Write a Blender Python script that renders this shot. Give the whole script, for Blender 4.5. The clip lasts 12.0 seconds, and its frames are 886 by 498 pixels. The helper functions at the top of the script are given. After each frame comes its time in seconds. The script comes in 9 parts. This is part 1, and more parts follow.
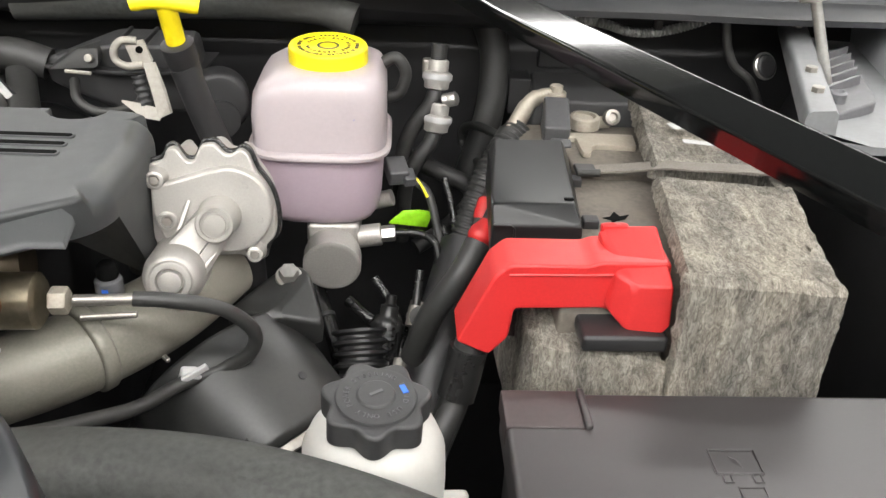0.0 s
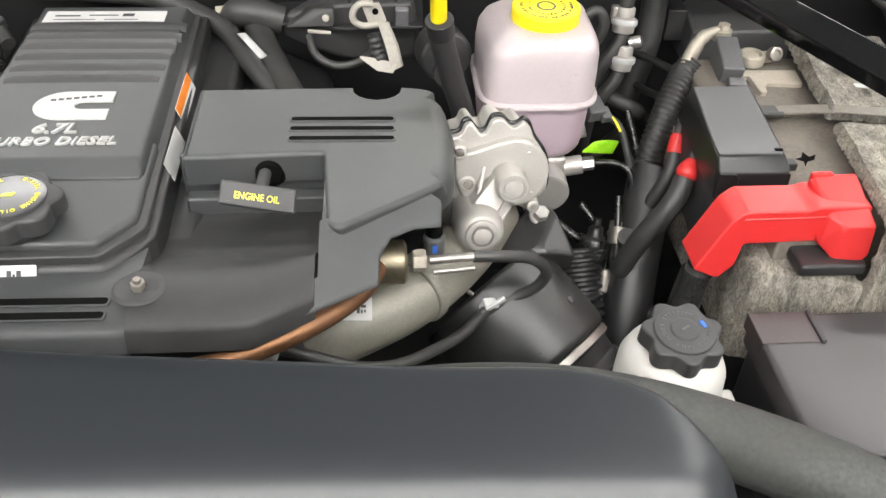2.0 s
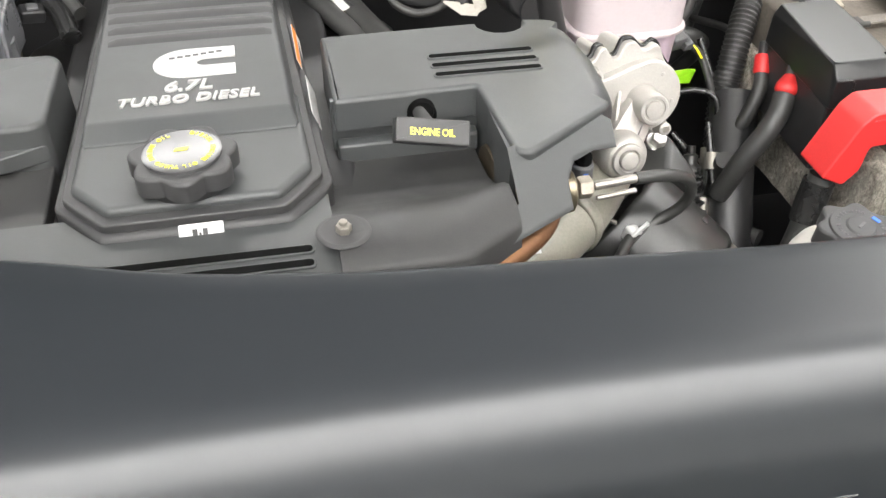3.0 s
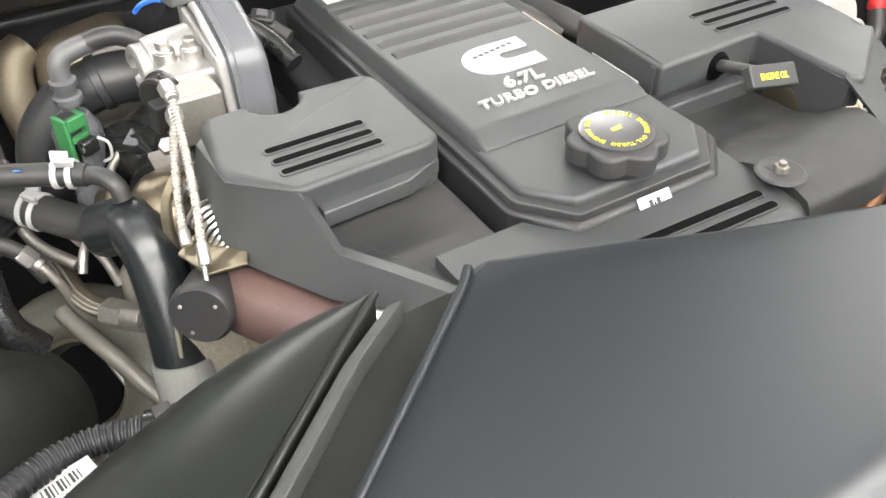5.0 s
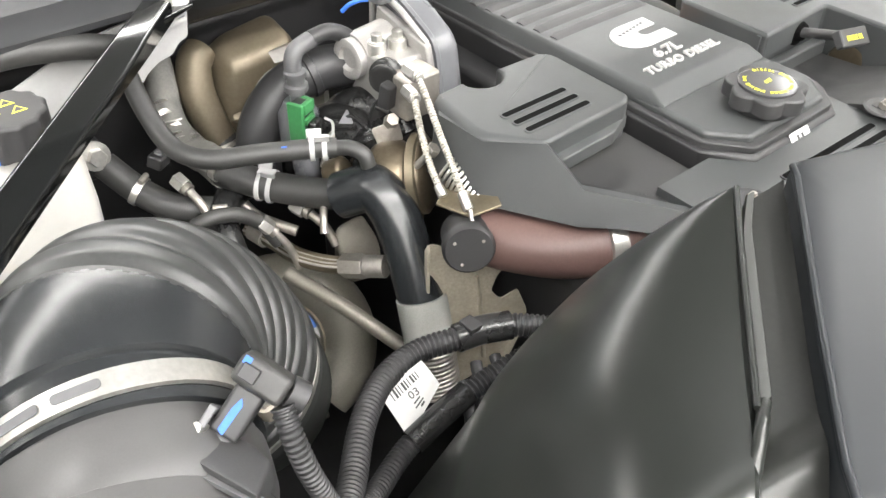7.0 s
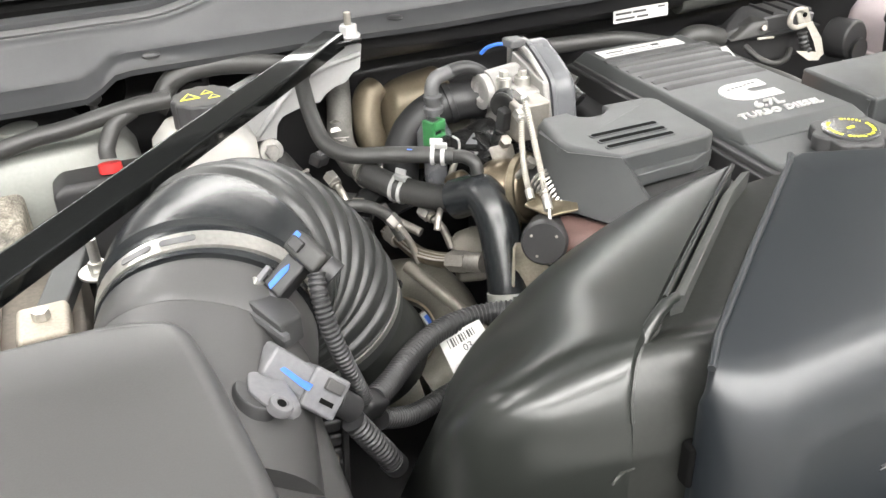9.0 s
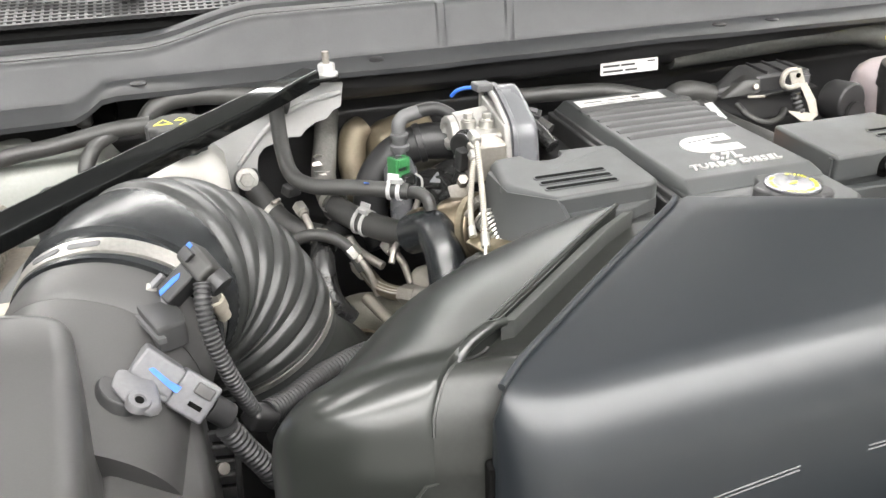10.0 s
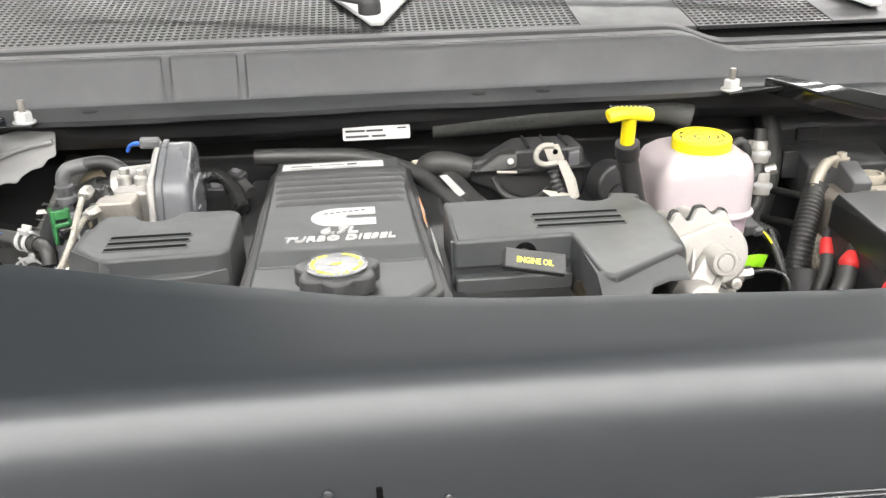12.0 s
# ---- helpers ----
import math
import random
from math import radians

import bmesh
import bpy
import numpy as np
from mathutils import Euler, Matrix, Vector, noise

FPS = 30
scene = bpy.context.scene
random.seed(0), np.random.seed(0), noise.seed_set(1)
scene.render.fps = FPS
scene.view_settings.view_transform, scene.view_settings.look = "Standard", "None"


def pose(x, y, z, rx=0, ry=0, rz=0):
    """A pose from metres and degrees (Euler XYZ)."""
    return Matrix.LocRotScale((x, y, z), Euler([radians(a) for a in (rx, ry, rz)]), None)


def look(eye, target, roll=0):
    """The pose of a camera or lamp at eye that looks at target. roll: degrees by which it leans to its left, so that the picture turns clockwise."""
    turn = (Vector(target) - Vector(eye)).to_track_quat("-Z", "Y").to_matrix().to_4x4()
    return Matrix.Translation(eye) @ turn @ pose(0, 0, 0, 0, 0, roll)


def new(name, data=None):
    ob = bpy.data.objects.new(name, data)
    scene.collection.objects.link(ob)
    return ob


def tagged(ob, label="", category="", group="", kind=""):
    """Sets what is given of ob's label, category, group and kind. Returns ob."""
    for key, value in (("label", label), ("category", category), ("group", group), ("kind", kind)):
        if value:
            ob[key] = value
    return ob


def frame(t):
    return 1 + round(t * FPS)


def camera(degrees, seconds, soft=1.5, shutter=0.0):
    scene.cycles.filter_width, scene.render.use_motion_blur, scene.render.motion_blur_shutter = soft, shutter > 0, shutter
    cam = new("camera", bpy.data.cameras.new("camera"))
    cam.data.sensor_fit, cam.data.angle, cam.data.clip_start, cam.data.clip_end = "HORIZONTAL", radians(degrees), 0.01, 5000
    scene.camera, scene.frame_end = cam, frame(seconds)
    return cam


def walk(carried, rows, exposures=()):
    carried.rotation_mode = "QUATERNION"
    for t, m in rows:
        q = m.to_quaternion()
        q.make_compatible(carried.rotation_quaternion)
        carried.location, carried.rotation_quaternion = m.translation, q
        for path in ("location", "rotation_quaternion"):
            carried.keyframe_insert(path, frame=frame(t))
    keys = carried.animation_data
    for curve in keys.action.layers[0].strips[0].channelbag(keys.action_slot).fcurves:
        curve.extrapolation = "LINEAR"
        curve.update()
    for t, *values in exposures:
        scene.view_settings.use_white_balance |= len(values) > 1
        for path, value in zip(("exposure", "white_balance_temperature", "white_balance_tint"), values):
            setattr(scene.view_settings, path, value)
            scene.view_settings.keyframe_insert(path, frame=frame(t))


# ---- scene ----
cam = camera(53.6, 12.0)
PATH = [
    (0, (-0.011, 0.015, 1.536), (0.104, 1.762, 0.57), 3.0),
    (0.5, (-0.028, 0.035, 1.538), (0.111, 1.657, 0.376), 2.8),
    (1, (-0.096, 0.0, 1.616), (0.05, 1.575, 0.391), 2.5),
    (1.5, (-0.192, -0.031, 1.698), (-0.045, 1.522, 0.447), 2.6),
    (2, (-0.304, -0.062, 1.72), (-0.15, 1.474, 0.448), 2.3),
    (2.5, (-0.402, -0.094, 1.701), (-0.209, 1.423, 0.412), 1.2),
    (3, (-0.537, -0.046, 1.659), (-0.21, 1.449, 0.372), 0.7),
    (3.5, (-0.674, 0.019, 1.652), (-0.227, 1.487, 0.369), 0.7),
    (3.7, (-0.715, 0.04, 1.651), (-0.233, 1.5, 0.372), 0.2),
    (5.5, (-1.183, 0.133, 1.663), (-0.278, 1.364, 0.373), 1.0),
    (6, (-1.263, 0.149, 1.67), (-0.283, 1.329, 0.386), 2.2),
    (6.5, (-1.329, 0.168, 1.695), (-0.309, 1.312, 0.411), 3.0),
    (7, (-1.42, 0.159, 1.722), (-0.423, 1.326, 0.44), 1.2),
    (7.5, (-1.487, 0.11, 1.686), (-0.522, 1.422, 0.525), -1.5),
    (7.7, (-1.491, 0.086, 1.667), (-0.57, 1.436, 0.515), -1.8),
    (9.3, (-1.36, -0.131, 1.681), (-0.763, 1.5, 0.69), -1.9),
    (9.5, (-1.338, -0.144, 1.672), (-0.76, 1.514, 0.713), -1.6),
    (10, (-1.251, -0.19, 1.664), (-0.757, 1.516, 0.744), -1.5),
    (10.5, (-1.106, -0.261, 1.683), (-0.694, 1.486, 0.8), -1.3),
    (11, (-0.964, -0.304, 1.684), (-0.611, 1.479, 0.848), -1.1),
    (11.5, (-0.796, -0.289, 1.657), (-0.519, 1.521, 0.852), -1.0),
    (12, (-0.586, -0.248, 1.626), (-0.412, 1.584, 0.842), -1.4),
]
walk(cam, [(t, look(eye, target, roll)) for t, eye, target, roll in PATH],
     [(0, -0.68), (0.5, -0.36), (1, -0.34), (2, -0.52), (2.5, -0.28), (3, -0.2), (3.7, -0.02), (5.5, 0.1), (6.5, 0.18), (7.7, 0.1), (9.3, 0.02), (10.5, 0.05), (11, 0.12), (11.5, -0.2), (12, -0.2)])

# ---- light: a workshop with fluorescent strips under a white ceiling ----
world = bpy.data.worlds.new("workshop_air")
scene.world = world
world.use_nodes = True
world.node_tree.nodes["Background"].inputs[0].default_value = (0.75, 0.80, 0.85, 1)
world.node_tree.nodes["Background"].inputs[1].default_value = 0.05
scene.view_settings.exposure = 0.0
LAMP = 55.0


# ---- helpers for meshes ----
def thing(name, at, label, category, group="", kind=""):
    ob = new(name)
    ob.empty_display_size = 0.03
    ob.matrix_basis = Matrix.Translation(at)
    return tagged(ob, label, category, group, kind)


def world_of(ob):
    m = ob.matrix_basis.copy()
    while ob.parent:
        m = ob.parent.matrix_basis @ ob.matrix_parent_inverse @ m
        ob = ob.parent
    return m


def flat_faces_flat(me):
    """Lean the shading normals to the larger faces, so that flat faces stay flat between their rounded edges."""
    polys = me.polygons
    normals = [p.normal.copy() for p in polys]
    areas = [p.area for p in polys]
    around = [[] for v in me.vertices]
    for p in polys:
        for v in p.vertices:
            around[v].append(p.index)
    out = []
    for p in polys:
        n = normals[p.index]
        for v in p.vertices:
            t = Vector()
            for k in around[v]:
                if normals[k].dot(n) > 0.62:
                    t += normals[k] * areas[k]
            out.append(t.normalized() if t.length > 1e-12 else n)
    me.normals_split_custom_set(out)


def part(name, bm, material, parent=None, label="", angle=38):
    me = bpy.data.meshes.new(name)
    bmesh.ops.recalc_face_normals(bm, faces=bm.faces)
    bm.to_mesh(me)
    bm.free()
    me.polygons.foreach_set("use_smooth", [True] * len(me.polygons))
    me.set_sharp_from_angle(angle=radians(angle))
    if len(me.polygons) < 1200:
        flat_faces_flat(me)
    me.materials.append(material)
    ob = new(name, me)
    if parent:
        ob.parent = parent
        ob.matrix_parent_inverse = world_of(parent).inverted()
    if label:
        ob["label"] = label
    return ob


def solo(name, bm, material, label, category, group="", kind="", angle=38):
    return tagged(part(name, bm, material, angle=angle), label, category, group, kind)


def joined(*bms):
    out = bmesh.new()
    for b in bms:
        me = bpy.data.meshes.new("tmp")
        b.to_mesh(me)
        b.free()
        out.from_mesh(me)
        bpy.data.meshes.remove(me)
    return out


def basis(at, normal, up=(0, 0, 1)):
    n = Vector(normal).normalized()
    x = Vector(up).cross(n).normalized()
    y = n.cross(x)
    m = Matrix((x, y, n)).transposed().to_4x4()
    m.translation = at
    return m


def along(p, q):
    d = Vector(q) - Vector(p)
    up = (0, 0, 1) if abs(d.normalized().z) < 0.9 else (0, 1, 0)
    return basis(p, d, up)


def smooth_path(pts, res=8):
    pts = [Vector(p) for p in pts]
    if len(pts) == 2:
        return pts
    out = []
    for i in range(len(pts) - 1):
        a = pts[i - 1] if i else pts[0] * 2 - pts[1]
        b, c = pts[i], pts[i + 1]
        d = pts[i + 2] if i + 2 < len(pts) else c * 2 - b
        for k in range(res):
            t = k / res
            out.append(0.5 * (2 * b + (c - a) * t + (2 * a - 5 * b + 4 * c - d) * t * t + (3 * b - a - 3 * c + d) * t ** 3))
    out.append(pts[-1])
    return out


def resample(pts, step):
    out, rest = [pts[0]], step
    for a, b in zip(pts, pts[1:]):
        seg = (b - a).length
        at = 0.0
        while seg - at >= rest:
            at += rest
            out.append(a.lerp(b, at / seg))
            rest = step
        rest -= seg - at
    if (out[-1] - pts[-1]).length > step * 0.3:
        out.append(pts[-1])
    return out


def loft(loops, cap=True, closed=True):
    bm = bmesh.new()
    rings = [[bm.verts.new(p) for p in lp] for lp in loops]
    n = len(rings[0])
    for r, s in zip(rings, rings[1:]):
        for i in range(n if closed else n - 1):
            j = (i + 1) % n
            bm.faces.new((r[i], r[j], s[j], s[i]))
    if cap:
        bm.faces.new(list(reversed(rings[0])))
        bm.faces.new(rings[-1])
    return bm


def sweep(pts, radii, n=14, squash=1.0):
    """A tube along points; radii: one for each point."""
    loops, x = [], None
    for i, p in enumerate(pts):
        d = (pts[min(i + 1, len(pts) - 1)] - pts[max(i - 1, 0)]).normalized()
        if x is None:
            x = d.orthogonal().normalized()
        x = (x - d * x.dot(d)).normalized()
        y = d.cross(x)
        r = radii[i]
        loops.append([p + x * (r * math.cos(2 * math.pi * k / n)) + y * (r * squash * math.sin(2 * math.pi * k / n)) for k in range(n)])
    return loft(loops)


def tube(pts, r, n=14, res=8):
    path = smooth_path(pts, res)
    rr = [r] * len(path) if not isinstance(r, (list, tuple)) else [r[0] + (r[1] - r[0]) * i / (len(path) - 1) for i in range(len(path))]
    return sweep(path, rr, n)


def ribbed(pts, r, pitch=0.004, depth=0.0012, n=12):
    """A split-loom tube with real rings."""
    path = resample(smooth_path(pts, 10), pitch / 4)
    return sweep(path, [r - (depth if i % 4 in (2, 3) else 0) for i in range(len(path))], n)


def revolve(profile, m, n=32, cap=True):
    """profile: (radius, height) pairs, turned about m's z."""
    loops = [[m @ Vector((r * math.cos(2 * math.pi * k / n), r * math.sin(2 * math.pi * k / n), z)) for k in range(n)] for r, z in profile]
    return loft(loops, cap)


def cyl(p, q, r, n=20, bev=0.0008):
    m, h = along(p, q), (Vector(q) - Vector(p)).length
    return revolve([(r - bev, 0), (r, bev), (r, h - bev), (r - bev, h)], m, n)


def hexnut(p, q, r):
    m, h = along(p, q), (Vector(q) - Vector(p)).length
    return revolve([(r * 0.93, 0), (r, h * 0.12), (r, h * 0.88), (r * 0.9, h)], m, 6)


def box(at, size, bev=0.002, m=None, seg=2):
    bm = bmesh.new()
    bmesh.ops.create_cube(bm, size=1)
    bmesh.ops.scale(bm, vec=size, verts=bm.verts)
    if bev:
        bmesh.ops.bevel(bm, geom=bm.edges[:], offset=bev, segments=seg, profile=0.5, affect="EDGES")
    bmesh.ops.transform(bm, matrix=(m or Matrix.Identity(4)) if m else Matrix.Translation(at), verts=bm.verts)
    return bm


def hull(pts, bev=0.002, seg=2):
    bm = bmesh.new()
    for p in pts:
        bm.verts.new(p)
    res = bmesh.ops.convex_hull(bm, input=bm.verts)
    bmesh.ops.delete(bm, geom=[v for v in bm.verts if not v.link_faces], context="VERTS")
    bmesh.ops.dissolve_limit(bm, angle_limit=radians(2), verts=bm.verts[:], edges=bm.edges[:])
    if bev:
        bmesh.ops.bevel(bm, geom=bm.edges[:], offset=bev, segments=seg, profile=0.5, affect="EDGES")
    return bm


def rounded(pts, radii, n=5):
    """A closed outline (x, y) with rounded corners, counter-clockwise."""
    out, k = [], len(pts)
    for i in range(k):
        a, b, c = (Vector(pts[j % k]) for j in (i - 1, i, i + 1))
        r = radii[i] if isinstance(radii, (list, tuple)) else radii
        u, v = (a - b), (c - b)
        if r <= 0:
            out.append(b)
            continue
        w = min(r, u.length * 0.48, v.length * 0.48)
        p, q = b + u.normalized() * w, b + v.normalized() * w
        for s in range(n + 1):
            t = s / n
            out.append(p * (1 - t) ** 2 + b * 2 * t * (1 - t) + q * t * t)
    return out


def slab(outline, top, bottom, r=0.004, n=4, m=None, flare=None, inner=0.0):
    """A plate or cover: an outline (counter-clockwise, x, y) from bottom up to top(x, y), its upper edge rounded by r (a number or a function of x, y)."""
    k = len(outline)
    ztop = top if callable(top) else (lambda x, y: top)
    rad = r if callable(r) else (lambda x, y: r)
    pts = [Vector(p) for p in outline]
    area = sum(pts[i].x * pts[(i + 1) % k].y - pts[(i + 1) % k].x * pts[i].y for i in range(k))
    if area < 0:
        pts.reverse()
    inward = []
    for i in range(k):
        d = (pts[(i + 1) % k] - pts[i - 1]).normalized()
        inward.append(Vector((-d.y, d.x)))
    loops = [[Vector((p.x, p.y, bottom if not callable(bottom) else bottom(p.x, p.y))) for p in pts]]
    if flare:
        loops = [[Vector((*flare(p.x, p.y), p.z)) for p in loops[0]]]
    for s in range(n + 1):
        a = math.pi / 2 * s / n
        lp = []
        for p, w in zip(pts, inward):
            rr = rad(p.x, p.y)
            q = p + w * (rr * (1 - math.cos(a)))
            lp.append(Vector((q.x, q.y, ztop(q.x, q.y) - rr * (1 - math.sin(a)))))
        loops.append(lp)
    if inner:
        loops.append([Vector((p.x + w.x * inner, p.y + w.y * inner, p.z)) for p, w in zip(loops[-1], inward)])
    if m:
        loops = [[m @ p for p in lp] for lp in loops]
    return loft(loops)


def sheet(pts, thick, bev=0.001):
    """A moulded sheet: a polygon in space thickened along -thick (a vector)."""
    a = [Vector(p) for p in pts]
    d = Vector(thick)
    bm = loft([[p + d for p in a], a])
    if bev:
        bmesh.ops.bevel(bm, geom=[e for e in bm.edges if len(e.link_faces) == 2 and e.calc_face_angle(0) > 0.4], offset=bev, segments=2, profile=0.5, affect="EDGES")
    return bm


def extruded(outline, h, m, bev=0.001, n=3):
    """A flat outline raised by h along m's z, with its upper edge rounded."""
    return slab(outline, h, 0.0, bev, n, m)


def disc(r, n=40, lobes=0, depth=0.0, sharp=1.0):
    """An outline: a circle, or one with lobes like those of a screw cap."""
    out = []
    for k in range(n):
        a = 2 * math.pi * k / n
        w = (0.5 + 0.5 * math.cos(lobes * a)) ** sharp if lobes else 0
        out.append(((r - depth + depth * w) * math.cos(a), (r - depth + depth * w) * math.sin(a)))
    return out


def words(name, body, size, m, material, parent, depth=0.0006, stretch=1.0, space=1.0, align="CENTER", bold=0.0, slant=0.0):
    cu = bpy.data.curves.new("tmp", "FONT")
    cu.body, cu.size, cu.extrude, cu.align_x, cu.align_y, cu.space_character = body, size, depth, align, "CENTER", space
    cu.resolution_u, cu.offset, cu.shear = 3, bold, slant
    ob = new("tmp", cu)
    deps = bpy.context.evaluated_depsgraph_get()
    me = bpy.data.meshes.new_from_object(ob.evaluated_get(deps))
    bpy.data.objects.remove(ob)
    bpy.data.curves.remove(cu)
    me.transform(m @ Matrix.Diagonal((stretch, 1, 1, 1)))
    me.materials.clear()
    me.materials.append(material)
    ob = new(name, me)
    ob.parent = parent
    ob.matrix_parent_inverse = world_of(parent).inverted()
    return ob


def arc_words(name, body, size, radius, start, m, material, parent, spread, inside=False):
    """Short text set round a circle, letter by letter, as one mesh."""
    out = bmesh.new()
    for i, ch in enumerate(body):
        if ch == " ":
            continue
        a = radians(start - spread * i) if not inside else radians(start + spread * i)
        turn = a - math.pi / 2 if not inside else a + math.pi / 2
        cu = bpy.data.curves.new("tmp", "FONT")
        cu.body, cu.size, cu.extrude, cu.align_x, cu.align_y = ch, size, 0.0003, "CENTER", "CENTER"
        cu.resolution_u = 2
        ob = new("tmp", cu)
        me = bpy.data.meshes.new_from_object(ob.evaluated_get(bpy.context.evaluated_depsgraph_get()))
        bpy.data.objects.remove(ob)
        bpy.data.curves.remove(cu)
        me.transform(m @ pose(radius * math.cos(a), radius * math.sin(a), 0, 0, 0, math.degrees(turn)))
        out.from_mesh(me)
        bpy.data.meshes.remove(me)
    return part(name, out, material, parent)


def bars(name, rows, m, material, parent, h=0.0002):
    """Plain bars for writing that cannot be read: (x, y, w, h) each."""
    out = bmesh.new()
    for x, y, w, t in rows:
        vs = [out.verts.new(m @ Vector(p)) for p in ((x, y, h), (x + w, y, h), (x + w, y + t, h), (x, y + t, h))]
        out.faces.new(vs)
    return part(name, out, material, parent)


# ---- materials ----
def mat(name, color, rough=0.5, metal=0.0, grain=220.0, bump=0.06, vary=0.12, dirt=0.0, dirt_color=(0.22, 0.20, 0.17), spots=9.0, coat=0.0,
        spec=0.5, emit=0.0, trans=0.0, sss=0.0, rvary=0.12, emit_color=None):
    """A surface: base colour with fine grain, larger stains or dust, and relief."""
    mt = bpy.data.materials.new(name)
    mt.use_nodes = True
    nt = mt.node_tree
    bs = nt.nodes["Principled BSDF"]
    tc = nt.nodes.new("ShaderNodeTexCoord")
    fine = nt.nodes.new("ShaderNodeTexNoise")
    fine.inputs["Scale"].default_value, fine.inputs["Detail"].default_value = grain, 4
    wide = nt.nodes.new("ShaderNodeTexNoise")
    wide.inputs["Scale"].default_value, wide.inputs["Detail"].default_value, wide.inputs["Roughness"].default_value = spots, 6, 0.62
    for nd in (fine, wide):
        nt.links.new(tc.outputs["Object"], nd.inputs["Vector"])

    def mix(fac, a, b, kind="MIX"):
        nd = nt.nodes.new("ShaderNodeMix")
        nd.data_type, nd.blend_type = "RGBA", kind
        for sock, val in ((nd.inputs[0], fac), (nd.inputs[6], a), (nd.inputs[7], b)):
            if hasattr(val, "is_output"):
                nt.links.new(val, sock)
            else:
                sock.default_value = val
        return nd.outputs[2]

    def span(src, lo, hi, a, b):
        nd = nt.nodes.new("ShaderNodeMapRange")
        nt.links.new(src, nd.inputs[0])
        for i, v in enumerate((lo, hi, a, b)):
            nd.inputs[i + 1].default_value = v
        return nd.outputs[0]

    c = (*color, 1)
    dark = tuple(v * (1 - vary) for v in color) + (1,)
    light = tuple(min(1, v * (1 + vary)) for v in color) + (1,)
    col = mix(span(fine.outputs[0], 0.3, 0.7, 0, 1), dark, light)
    col = mix(span(wide.outputs[0], 0.35, 0.65, 0, 0.5), col, c)
    if dirt:
        col = mix(span(wide.outputs[0], 0.45, 0.72, 0, dirt), col, (*dirt_color, 1))
    nt.links.new(col, bs.inputs["Base Color"])
    nt.links.new(span(wide.outputs[0], 0.3, 0.7, max(0.02, rough - rvary * rough), min(1, rough + rvary + dirt * 0.2)), bs.inputs["Roughness"])
    bs.inputs["Metallic"].default_value = metal
    bs.inputs["Specular IOR Level"].default_value = spec
    bs.inputs["Coat Weight"].default_value = coat
    bs.inputs["Coat Roughness"].default_value = 0.12
    if sss:
        bs.inputs["Subsurface Weight"].default_value = sss
        bs.inputs["Subsurface Radius"].default_value = (0.02, 0.018, 0.016)
        bs.inputs["Subsurface Scale"].default_value = 0.6
    if trans:
        bs.inputs["Transmission Weight"].default_value = trans
    if emit:
        bs.inputs["Emission Color"].default_value = (*(emit_color or color), 1)
        bs.inputs["Emission Strength"].default_value = emit
    if bump:
        bp = nt.nodes.new("ShaderNodeBump")
        bp.inputs["Strength"].default_value, bp.inputs["Distance"].default_value = bump, 0.001
        nt.links.new(fine.outputs[0], bp.inputs["Height"])
        nt.links.new(bp.outputs[0], bs.inputs["Normal"])
    return mt


